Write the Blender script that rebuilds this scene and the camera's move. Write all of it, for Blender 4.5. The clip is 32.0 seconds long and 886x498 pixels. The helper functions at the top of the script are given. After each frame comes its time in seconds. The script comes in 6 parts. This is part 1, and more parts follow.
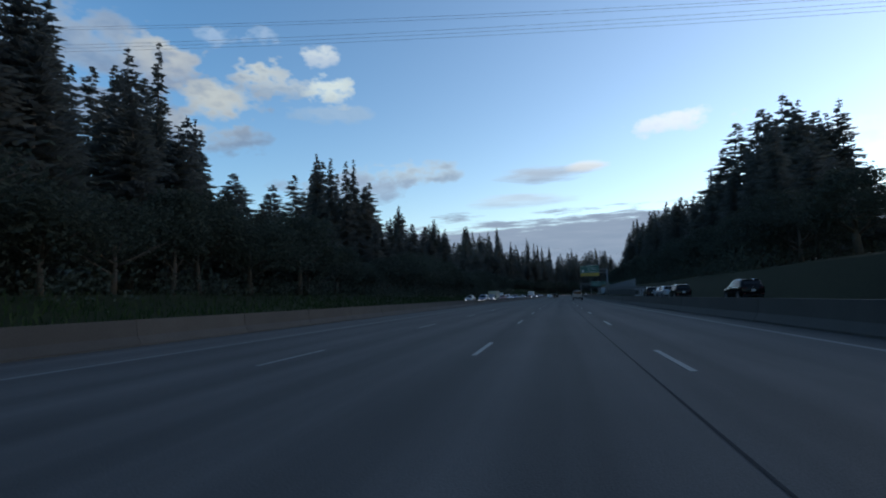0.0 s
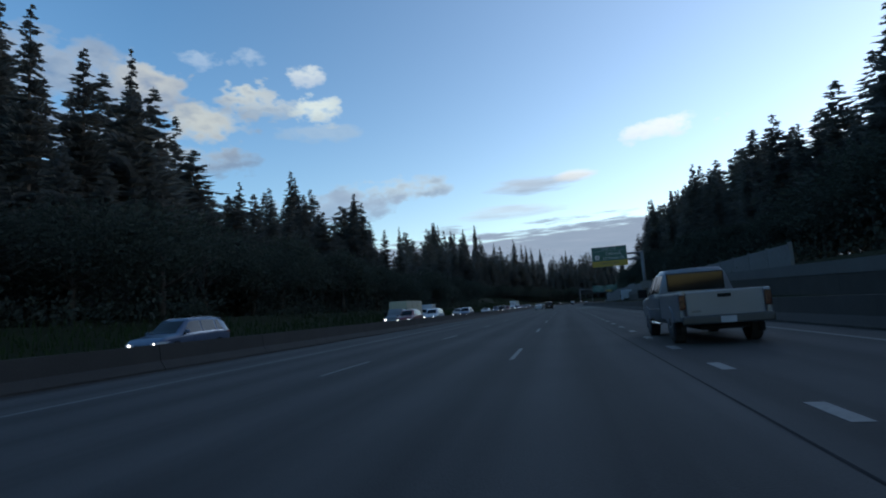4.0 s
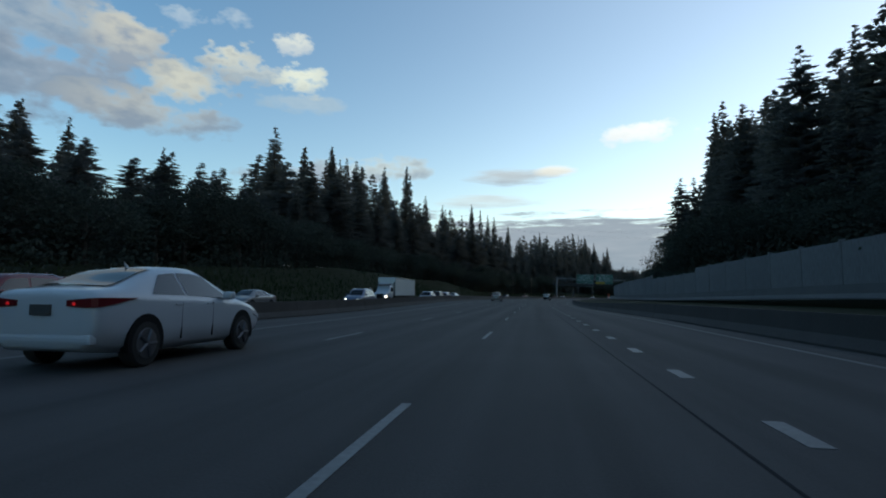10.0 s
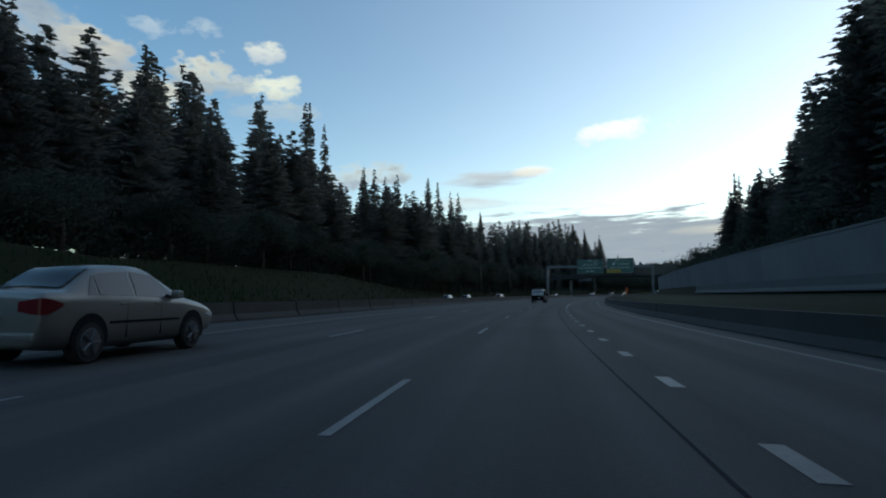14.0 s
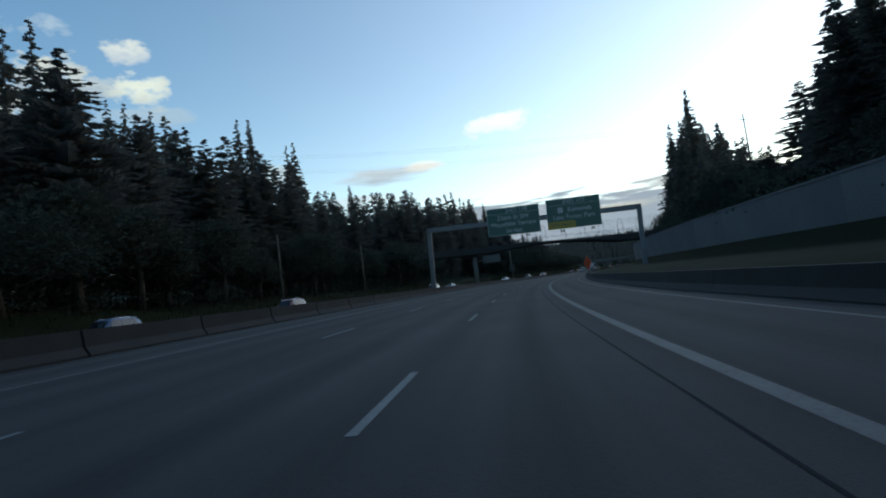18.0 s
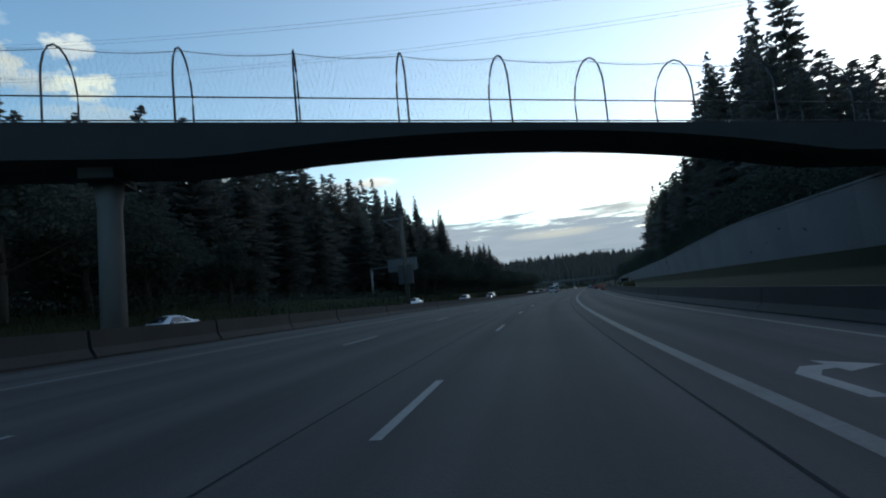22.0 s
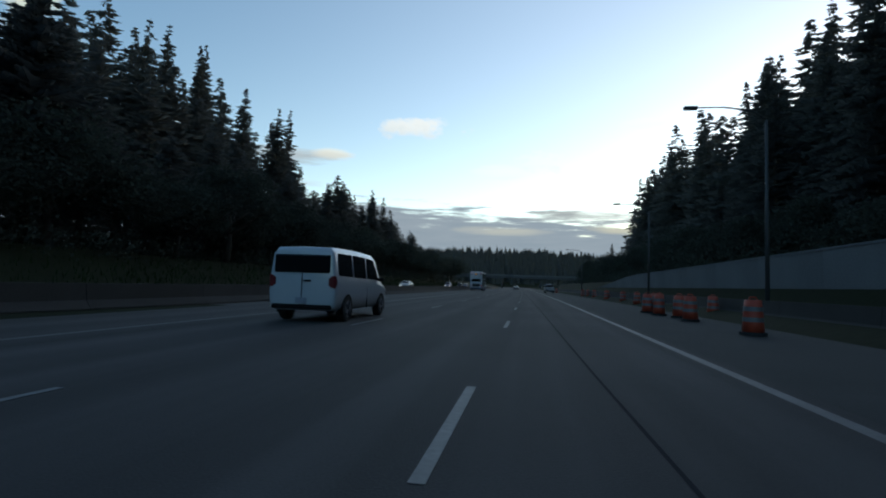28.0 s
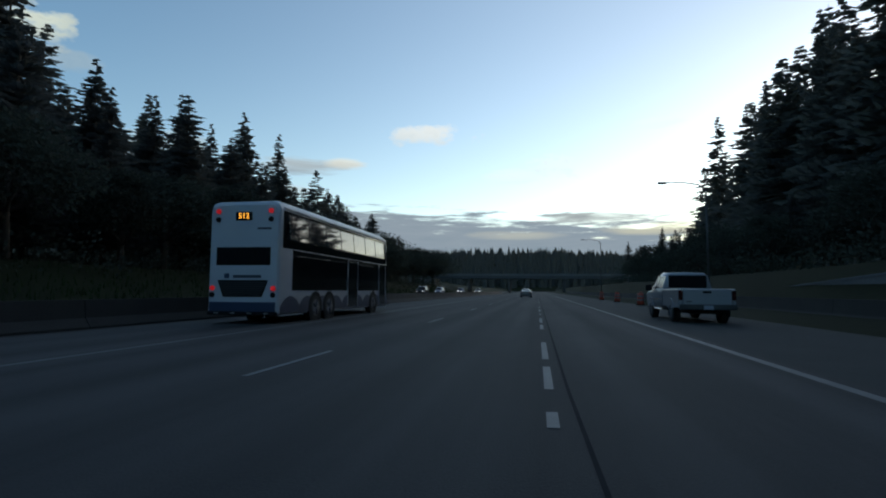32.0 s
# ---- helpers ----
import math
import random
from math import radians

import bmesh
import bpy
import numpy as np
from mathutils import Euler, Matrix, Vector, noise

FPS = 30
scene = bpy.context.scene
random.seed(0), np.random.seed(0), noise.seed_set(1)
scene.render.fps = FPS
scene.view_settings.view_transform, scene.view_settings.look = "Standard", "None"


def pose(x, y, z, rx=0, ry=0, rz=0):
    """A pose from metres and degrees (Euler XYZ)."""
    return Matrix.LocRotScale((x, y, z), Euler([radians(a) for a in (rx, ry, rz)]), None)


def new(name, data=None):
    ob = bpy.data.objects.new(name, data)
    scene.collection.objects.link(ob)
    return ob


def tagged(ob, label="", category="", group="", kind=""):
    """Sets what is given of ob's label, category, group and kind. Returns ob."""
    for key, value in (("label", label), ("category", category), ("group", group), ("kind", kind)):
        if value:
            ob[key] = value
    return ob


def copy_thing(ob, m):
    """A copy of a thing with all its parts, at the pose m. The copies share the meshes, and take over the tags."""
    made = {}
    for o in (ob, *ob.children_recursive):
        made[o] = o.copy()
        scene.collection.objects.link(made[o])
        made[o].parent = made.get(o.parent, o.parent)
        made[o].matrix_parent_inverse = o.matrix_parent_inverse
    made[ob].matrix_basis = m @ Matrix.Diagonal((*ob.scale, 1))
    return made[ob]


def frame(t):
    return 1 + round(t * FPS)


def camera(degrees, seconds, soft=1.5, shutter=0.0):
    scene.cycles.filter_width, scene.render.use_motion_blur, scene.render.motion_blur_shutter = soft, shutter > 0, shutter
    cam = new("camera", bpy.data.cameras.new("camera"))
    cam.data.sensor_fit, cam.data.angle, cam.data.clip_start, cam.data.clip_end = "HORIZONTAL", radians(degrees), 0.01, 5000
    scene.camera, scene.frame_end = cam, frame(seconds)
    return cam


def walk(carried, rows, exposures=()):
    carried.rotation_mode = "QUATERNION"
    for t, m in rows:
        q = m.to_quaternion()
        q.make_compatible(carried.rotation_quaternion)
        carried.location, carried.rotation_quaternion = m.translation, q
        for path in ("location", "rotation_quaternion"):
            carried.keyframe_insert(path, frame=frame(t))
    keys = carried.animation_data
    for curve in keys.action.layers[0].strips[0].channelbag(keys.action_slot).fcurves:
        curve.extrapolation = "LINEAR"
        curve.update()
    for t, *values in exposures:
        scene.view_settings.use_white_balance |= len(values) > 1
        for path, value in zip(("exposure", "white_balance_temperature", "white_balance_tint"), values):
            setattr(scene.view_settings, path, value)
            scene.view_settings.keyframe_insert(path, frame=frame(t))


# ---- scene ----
cam = camera(80.0, 32.0, soft=2.0)
ROWS = [
    (0, 1.66, -4.71, 1.17, 11.51, 5.40, 1.91),
    (0.5, 1.75, 7.28, 1.17, 11.40, 6.15, 2.72),
    (1, 1.86, 19.25, 1.17, 10.95, 6.79, 3.29),
    (1.5, 1.94, 31.22, 1.17, 9.98, 7.24, 3.37),
    (2, 2.03, 43.19, 1.17, 9.69, 7.53, 3.59),
    (2.5, 2.17, 55.15, 1.17, 9.68, 7.64, 5.22),
    (3, 2.32, 67.13, 1.17, 10.67, 7.37, 4.97),
    (3.5, 2.60, 79.10, 1.17, 10.86, 7.07, 4.71),
    (5.5, 4.13, 126.95, 1.17, 11.40, 6.36, 1.94),
    (6, 4.58, 138.91, 1.17, 11.43, 6.10, 1.56),
    (6.5, 5.00, 150.85, 1.17, 11.24, 5.96, 1.16),
    (7, 5.45, 162.74, 1.17, 10.77, 5.82, 0.63),
    (7.5, 5.89, 174.64, 1.17, 10.62, 5.68, 0.02),
    (8, 6.33, 186.54, 1.17, 10.50, 5.63, -0.40),
    (8.5, 6.77, 198.44, 1.17, 9.71, 5.61, -0.49),
    (9, 7.20, 210.33, 1.17, 8.78, 4.97, -0.59),
    (9.5, 7.57, 222.23, 1.17, 8.44, 5.07, -0.23),
    (10, 7.93, 234.13, 1.17, 7.63, 5.12, -0.46),
    (10.5, 8.30, 246.03, 1.17, 7.64, 5.16, -0.40),
    (11, 8.70, 257.92, 1.17, 7.63, 5.25, -0.27),
    (11.5, 9.16, 269.82, 1.16, 7.43, 5.38, 0.21),
    (12, 9.65, 281.71, 1.15, 7.04, 5.40, 0.79),
    (12.5, 10.19, 293.62, 1.13, 6.37, 5.32, 1.23),
    (13, 10.79, 305.75, 1.12, 6.04, 5.32, 1.37),
    (13.5, 11.48, 317.87, 1.10, 5.75, 5.35, 1.51),
    (14, 12.23, 329.98, 1.10, 5.78, 5.49, 1.99),
    (14.5, 13.02, 342.08, 1.10, 5.25, 5.60, 2.38),
    (16.5, 17.92, 390.30, 1.11, -0.74, 5.26, 7.45),
    (17, 19.69, 402.29, 1.11, -1.84, 4.70, 7.69),
    (17.5, 21.71, 414.24, 1.11, -3.56, 4.46, 8.01),
    (18, 23.96, 426.14, 1.11, -4.72, 4.25, 7.68),
    (18.5, 26.42, 437.80, 1.11, -5.96, 4.14, 7.38),
    (19, 29.11, 449.42, 1.11, -7.44, 3.87, 6.39),
    (19.5, 32.01, 460.99, 1.11, -8.70, 3.83, 6.01),
    (20, 35.20, 472.80, 1.11, -10.17, 3.95, 5.64),
    (20.5, 38.61, 484.53, 1.10, -10.40, 4.27, 5.50),
    (21, 42.21, 496.20, 1.11, -10.14, 4.84, 5.46),
    (21.5, 46.01, 507.82, 1.11, -10.55, 5.21, 5.68),
    (22, 50.07, 519.35, 1.11, -10.32, 5.58, 5.75),
    (22.5, 54.38, 530.79, 1.11, -10.92, 5.95, 5.54),
    (23, 58.90, 542.14, 1.12, -12.81, 5.74, 4.91),
    (23.5, 63.58, 553.44, 1.13, -14.21, 5.64, 4.91),
    (24, 68.42, 564.66, 1.14, -14.48, 5.49, 4.26),
    (24.5, 73.37, 575.84, 1.14, -14.76, 5.44, 3.68),
    (25, 78.45, 586.98, 1.15, -15.39, 5.32, 3.40),
    (25.5, 83.58, 598.09, 1.16, -16.13, 5.36, 2.70),
    (27.5, 104.62, 642.34, 1.17, -16.86, 4.00, -1.51),
    (28, 109.90, 653.40, 1.17, -16.84, 3.82, -1.95),
    (28.5, 115.14, 664.49, 1.17, -15.67, 3.43, -2.40),
    (29, 120.37, 675.60, 1.17, -15.52, 3.30, -3.21),
    (29.5, 125.58, 686.70, 1.17, -15.45, 3.32, -1.77),
    (30, 130.71, 697.65, 1.17, -16.51, 3.24, -0.29),
    (30.5, 135.88, 708.58, 1.17, -17.46, 3.33, 0.16),
    (31, 141.03, 719.52, 1.17, -17.78, 3.34, -0.04),
    (31.5, 146.25, 730.42, 1.17, -16.82, 3.66, -0.36),
    (32, 151.43, 741.35, 1.17, -15.20, 4.45, -0.38),
]
walk(cam, [(t, pose(x, y, z, 90 + pitch, roll, yaw)) for t, x, y, z, yaw, pitch, roll in ROWS], exposures=((0, 0.05, 6450, 17), (3, 0.11, 6500, 17), (7, 0.19, 7000, 15), (9, 0.2, 7400, 14), (14, 0.26, 7550, 13), (17, 0.22, 7300, 13), (20, 0.45, 7350, 12), (22, 0.36, 7300, 12), (23, 0.15, 7300, 12), (25, 0.06, 7300, 12), (29, 0.03, 7350, 12), (32, -0.08, 7250, 12)))

# ---- world, sun and exposure ----
SUN_AZ, SUN_EL = 62.0, 8.0

world = bpy.data.worlds.new("evening_sky")
scene.world = world
world.use_nodes = True
wt = world.node_tree
wt.nodes.clear()


def wn(kind, **inputs):
    n = wt.nodes.new(kind)
    for k, v in inputs.items():
        n.inputs[int(k[1:])].default_value = v
    return n


def wmath(op, a, b=None, c=None, clamp=False):
    n = wt.nodes.new("ShaderNodeMath")
    n.operation, n.use_clamp = op, clamp
    for i, v in enumerate((a, b, c)):
        if v is None:
            continue
        if isinstance(v, (int, float)):
            n.inputs[i].default_value = v
        else:
            wt.links.new(v, n.inputs[i])
    return n.outputs[0]


def wmix(fac, a, b):
    n = wt.nodes.new("ShaderNodeMix")
    n.data_type = "RGBA"
    for sock, v in ((n.inputs[0], fac), (n.inputs[6], a), (n.inputs[7], b)):
        if isinstance(v, (int, float)):
            sock.default_value = v
        elif isinstance(v, tuple):
            sock.default_value = (*v, 1)
        else:
            wt.links.new(v, sock)
    return n.outputs[2]


sky = wt.nodes.new("ShaderNodeTexSky")
sky.sky_type, sky.sun_disc = "NISHITA", False
sky.sun_elevation, sky.sun_rotation = radians(SUN_EL), radians(SUN_AZ)
sky.altitude, sky.air_density, sky.dust_density, sky.ozone_density = 100, 1.0, 0.3, 2.0
coord = wt.nodes.new("ShaderNodeTexCoord")
split = wt.nodes.new("ShaderNodeSeparateXYZ")
wt.links.new(coord.outputs["Generated"], split.inputs[0])
az = wmath("MULTIPLY", wmath("ARCTAN2", split.outputs[0], split.outputs[1]), 57.2958)
el = wmath("MULTIPLY", wmath("ARCSINE", split.outputs[2]), 57.2958)


def wnoise(scale, detail, rough, stretch):
    m = wt.nodes.new("ShaderNodeMapping")
    m.inputs["Scale"].default_value = stretch
    wt.links.new(coord.outputs["Generated"], m.inputs[0])
    n = wt.nodes.new("ShaderNodeTexNoise")
    n.inputs["Scale"].default_value, n.inputs["Detail"].default_value, n.inputs["Roughness"].default_value = scale, detail, rough
    wt.links.new(m.outputs[0], n.inputs["Vector"])
    return n.outputs[0]


puff = wnoise(15, 4, 0.48, (1, 1, 2.0))
fine = wnoise(38, 3, 0.5, (1, 1, 1.8))
streak = wnoise(9, 6, 0.6, (1, 1, 9))
sky_color = wt.nodes.new("ShaderNodeVectorMath")
sky_color.operation = "SCALE"
wt.links.new(sky.outputs[0], sky_color.inputs[0])
sky_color.inputs["Scale"].default_value = SKY_GAIN = 0.32
rich = wt.nodes.new("ShaderNodeHueSaturation")
toward = wmath("COSINE", wmath("MULTIPLY", wmath("SUBTRACT", az, SUN_AZ), 1 / 57.2958))
away = wmath("MINIMUM", wmath("MULTIPLY_ADD", toward, -0.5, 0.5), 0.6)
wt.links.new(wmath("MULTIPLY_ADD", away, 0.55, 0.87), rich.inputs["Saturation"])
wt.links.new(wmath("MULTIPLY_ADD", away, -0.26, 1.05), rich.inputs["Value"])
wt.links.new(sky_color.outputs[0], rich.inputs["Color"])
color = rich.outputs[0]

# azimuth, elevation, half width, half height (degrees), density, light on its lower part, light on its upper part
BANK_LEFT = [
    (-46, 23, 11, 3.4, 0.8, (0.17, 0.27, 0.40), (0.40, 0.48, 0.53)),
    (-46, 18.3, 12, 3.6, 0.9, (0.16, 0.25, 0.37), (0.27, 0.36, 0.47)),
    (-39.6, 23.2, 4.2, 2.6, 1, (0.24, 0.33, 0.44), (0.58, 0.63, 0.57)),
    (-38, 17.0, 8.0, 2.2, 0.85, (0.20, 0.29, 0.40), (0.44, 0.50, 0.50)),
    (-34.6, 19.7, 4.2, 2.5, 1, (0.26, 0.35, 0.44), (0.62, 0.68, 0.60)),
    (-30.6, 22.8, 3.4, 1.9, 1, (0.29, 0.39, 0.48), (0.68, 0.76, 0.68)),
    (-27.4, 22.2, 3.4, 1.2, 0.85, (0.31, 0.43, 0.53), (0.56, 0.65, 0.64)),
    (-24.3, 25.3, 2.5, 1.15, 1, (0.42, 0.55, 0.66), (0.70, 0.80, 0.76)),
]
PUFFS_LEFT = [
    (-23.2, 21.9, 2.7, 1.6, 1, (0.46, 0.58, 0.61), (0.79, 0.92, 0.83)),
    (-35.2, 26, 2.2, 1.0, 0.5, (0.41, 0.55, 0.69), (0.56, 0.70, 0.77)),
    (-30.4, 26.4, 1.9, 1.0, 0.45, (0.41, 0.55, 0.69), (0.56, 0.70, 0.77)),
    (-22.6, 19.6, 4.83, 1, 0.5, (0.32, 0.46, 0.57), (0.46, 0.58, 0.64)),
    (-14.2, 13.3, 7.2, 1.5, 0.9, (0.25, 0.36, 0.48), (0.57, 0.70, 0.71)),
    (-20.4, 11.9, 8.05, 1.5, 0.85, (0.27, 0.39, 0.52), (0.37, 0.50, 0.61)),
]
PUFFS_MIDDLE = [
    (-0.2, 12.8, 6.2, 0.95, 0.855, (0.32, 0.42, 0.52), (0.50, 0.59, 0.64)),
    (4.6, 13.3, 2.6, 0.7, 0.81, (0.59, 0.66, 0.67), (0.92, 0.97, 0.89)),
    (-3, 10.2, 6.5, 0.8, 0.63, (0.40, 0.51, 0.60), (0.61, 0.70, 0.72)),
    (13.6, 16.6, 4.8, 1.1, 0.855, (0.72, 0.84, 0.91), (0.94, 1.01, 1.03)),
    (22.6, 12.2, 3.4, 0.8, 0.63, (0.78, 0.89, 0.91), (0.94, 1.01, 0.99)),
    (27.4, 13.2, 3, 1.2, 0.54, (0.78, 0.89, 0.91), (0.94, 1.01, 1.01)),
    (37.4, 16.8, 2.6, 0.6, 0.45, (0.83, 0.94, 0.96), (0.94, 1.01, 1.03)),
]
HORIZON = [
    (6, -1, 62, 9.6, 1, (0.19, 0.29, 0.39), (0.29, 0.38, 0.48)),
    (31, 7.6, 7.5, 0.8, 0.85, (0.33, 0.41, 0.48), (0.43, 0.50, 0.52)),
    (23, 5.9, 6, 0.55, 0.6, (0.47, 0.54, 0.54), (0.68, 0.71, 0.60)),
    (38.5, 6.3, 7, 0.7, 0.7, (0.60, 0.64, 0.54), (0.87, 0.87, 0.66)),
]
wobble = wmath("ADD", wmath("MULTIPLY_ADD", puff, 5.0, -2.5), wmath("MULTIPLY_ADD", fine, 2.6, -1.3))
bands = wmath("MULTIPLY_ADD", streak, 3.0, -1.5)
ragged = wmath("ADD", wmath("MULTIPLY_ADD", fine, 4.4, -2.2), wmath("MULTIPLY_ADD", puff, 2.0, -1.0))
for a0, e0, wa, we, dense, low, high in BANK_LEFT + PUFFS_LEFT + PUFFS_MIDDLE + HORIZON:
    da = wmath("MULTIPLY", wmath("SUBTRACT", az, a0), 1 / wa)
    de = wmath("MULTIPLY", wmath("SUBTRACT", el, e0), 1 / we)
    r2 = wmath("ADD", wmath("MULTIPLY", da, da), wmath("MULTIPLY", de, de))
    rough = bands if we < 1.0 or wa > 50 else ragged if wa < 4 else wobble
    firm = we >= 1.0 and 4 <= wa < 50 and a0 < -20
    mask = wmath("SUBTRACT", wmath("SUBTRACT", 1.0, r2), wmath("MULTIPLY", rough, 0.5 if wa > 50 else 0.7 if firm else 0.95))
    mask = wmath("MULTIPLY", wmath("SMOOTH_MIN", wmath("MAXIMUM", wmath("MULTIPLY", mask, 5.0 if wa > 50 else 1.25 if firm else 1.0), 0.0), 1.0, 0.3), dense, clamp=True)
    shade = wmath("ADD", wmath("MULTIPLY_ADD", de, 0.42, 0.45), wmath("MULTIPLY", rough, 0.45), clamp=True)
    color = wmix(mask, color, wmix(shade, low, high))
back = wt.nodes.new("ShaderNodeBackground")
wt.links.new(color, back.inputs[0])
back.inputs[1].default_value = 1.0
out = wt.nodes.new("ShaderNodeOutputWorld")
wt.links.new(back.outputs[0], out.inputs[0])

sun = new("sun", bpy.data.lights.new("sun", "SUN"))
sun.data.energy, sun.data.angle, sun.data.color = 0.14, radians(12), (1.0, 0.85, 0.65)
sun.matrix_world = pose(0, 0, 60, 90 - SUN_EL, 0, 180 - SUN_AZ)

# ---- materials ----


def mat(name, color, rough=0.7, metal=0.0, vary=0.25, scale=6.0, bump=0.0, fine_scale=60.0, per_object=0.0, coat=0.0, spec=0.5):
    m = bpy.data.materials.new(name)
    m.use_nodes = True
    t = m.node_tree
    b = t.nodes["Principled BSDF"]
    b.inputs["Roughness"].default_value, b.inputs["Metallic"].default_value = rough, metal
    b.inputs["Coat Weight"].default_value, b.inputs["Coat Roughness"].default_value = coat, 0.05
    b.inputs["Specular IOR Level"].default_value = spec
    if vary == 0 and per_object == 0:
        b.inputs["Base Color"].default_value = (*color, 1)
        return m
    tc = t.nodes.new("ShaderNodeTexCoord")
    big, small = t.nodes.new("ShaderNodeTexNoise"), t.nodes.new("ShaderNodeTexNoise")
    big.inputs["Scale"].default_value, big.inputs["Detail"].default_value = scale, 5
    small.inputs["Scale"].default_value, small.inputs["Detail"].default_value = fine_scale, 3
    for n in (big, small):
        t.links.new(tc.outputs["Object"], n.inputs["Vector"])
    add = t.nodes.new("ShaderNodeMath")
    add.operation = "ADD"
    t.links.new(big.outputs[0], add.inputs[0])
    t.links.new(small.outputs[0], add.inputs[1])
    level = t.nodes.new("ShaderNodeMath")
    level.operation = "MULTIPLY_ADD"
    t.links.new(add.outputs[0], level.inputs[0])
    level.inputs[1].default_value, level.inputs[2].default_value = vary * 2, 1 - vary * 2
    last = level.outputs[0]
    if per_object:
        info = t.nodes.new("ShaderNodeObjectInfo")
        o = t.nodes.new("ShaderNodeMath")
        o.operation = "MULTIPLY_ADD"
        t.links.new(info.outputs["Random"], o.inputs[0])
        o.inputs[1].default_value, o.inputs[2].default_value = per_object * 2, 1 - per_object
        q = t.nodes.new("ShaderNodeMath")
        q.operation = "MULTIPLY"
        t.links.new(last, q.inputs[0])
        t.links.new(o.outputs[0], q.inputs[1])
        last = q.outputs[0]
    v = t.nodes.new("ShaderNodeVectorMath")
    v.operation = "SCALE"
    v.inputs[0].default_value = color
    t.links.new(last, v.inputs["Scale"])
    t.links.new(v.outputs[0], b.inputs["Base Color"])
    if bump:
        bp = t.nodes.new("ShaderNodeBump")
        bp.inputs["Strength"].default_value, bp.inputs["Distance"].default_value = bump, 0.02
        t.links.new(small.outputs[0], bp.inputs["Height"])
        t.links.new(bp.outputs[0], b.inputs["Normal"])
    return m


def glow(name, color, strength):
    m = bpy.data.materials.new(name)
    m.use_nodes = True
    b = m.node_tree.nodes["Principled BSDF"]
    b.inputs["Base Color"].default_value = (*color, 1)
    b.inputs["Emission Color"].default_value, b.inputs["Emission Strength"].default_value = (*color, 1), strength
    return m


ASPHALT = mat("asphalt", (0.046, 0.0415, 0.040), 0.85, vary=0.32, scale=0.22, bump=0.35, fine_scale=45, spec=0.28)


def add_wheel_tracks(m):
    """Darker oil strips and paler wheel paths that run along the lanes, from the road's own offset and distance."""
    t = m.node_tree
    b = t.nodes["Principled BSDF"]
    base = b.inputs["Base Color"].links[0].from_socket
    uv = t.nodes.new("ShaderNodeUVMap")
    sp = t.nodes.new("ShaderNodeSeparateXYZ")
    t.links.new(uv.outputs[0], sp.inputs[0])

    def f(op, a, b2=None, c=None):
        n = t.nodes.new("ShaderNodeMath")
        n.operation = op
        for i, v in enumerate((a, b2, c)):
            if isinstance(v, (int, float)):
                n.inputs[i].default_value = v
            elif v is not None:
                t.links.new(v, n.inputs[i])
        return n.outputs[0]
    mp = t.nodes.new("ShaderNodeMapping")
    mp.inputs["Scale"].default_value = (1.6, 0.03, 1)
    t.links.new(uv.outputs[0], mp.inputs[0])
    long = t.nodes.new("ShaderNodeTexNoise")
    long.inputs["Scale"].default_value, long.inputs["Detail"].default_value = 1.0, 6
    t.links.new(mp.outputs[0], long.inputs["Vector"])
    wave = f("COSINE", f("MULTIPLY", sp.outputs[0], math.tau / 1.83))
    level = f("ADD", f("MULTIPLY_ADD", wave, -0.17, 0.42), f("MULTIPLY", long.outputs[0], 1.16))
    v = t.nodes.new("ShaderNodeVectorMath")
    v.operation = "SCALE"
    t.links.new(base, v.inputs[0])
    t.links.new(level, v.inputs["Scale"])
    t.links.new(v.outputs[0], b.inputs["Base Color"])


add_wheel_tracks(ASPHALT)
ASPHALT_FAR = mat("asphalt_worn", (0.04, 0.042, 0.044), 0.85, vary=0.25, scale=0.3, bump=0.3, fine_scale=40)
SLAB = mat("concrete_slab", (0.054, 0.054, 0.054), 0.85, vary=0.25, scale=0.8, bump=0.2, fine_scale=30)
SEAM = mat("tar_seam", (0.021, 0.021, 0.023), 0.95, vary=0.3, scale=2.0, spec=0.1)
PAINT = mat("road_paint", (0.115, 0.115, 0.115), 0.6, vary=0.42, scale=1.4, bump=0.1, fine_scale=14, per_object=0.22)
PAINT_OLD = mat("road_paint_worn", (0.085, 0.085, 0.085), 0.7, vary=0.45, scale=1.1, bump=0.1, fine_scale=14)
GRAVEL = mat("shoulder_gravel", (0.026, 0.025, 0.023), 0.95, vary=0.4, scale=0.6, bump=0.6, fine_scale=22)
GROUND = mat("forest_ground", (0.012, 0.016, 0.006), 0.95, vary=0.45, scale=0.12, bump=0.6, fine_scale=3, spec=0.1)
GRASS = mat("grass_blades", (0.018, 0.032, 0.011), 0.85, vary=0.4, scale=0.3, fine_scale=3, spec=0.1)
# darker than real concrete: the dusk shade on the barriers is in this colour
CONCRETE = mat("barrier_concrete_shaded", (0.029, 0.0265, 0.0245), 0.85, vary=0.35, scale=0.9, bump=0.3, fine_scale=18, per_object=0.12)
WALL = mat("wall_concrete", (0.15, 0.148, 0.147), 0.9, vary=0.38, scale=0.16, bump=0.3, fine_scale=9, per_object=0.05, spec=0.2)
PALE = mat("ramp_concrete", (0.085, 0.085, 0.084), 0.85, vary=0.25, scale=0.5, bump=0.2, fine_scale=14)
LAMP_GREY = mat("lamp_grey", (0.055, 0.055, 0.056), 0.6, 0.2, vary=0.15, scale=2.0)
POST = mat("galvanized_steel", (0.15, 0.155, 0.16), 0.6, 0.4, vary=0.2, scale=2.0)
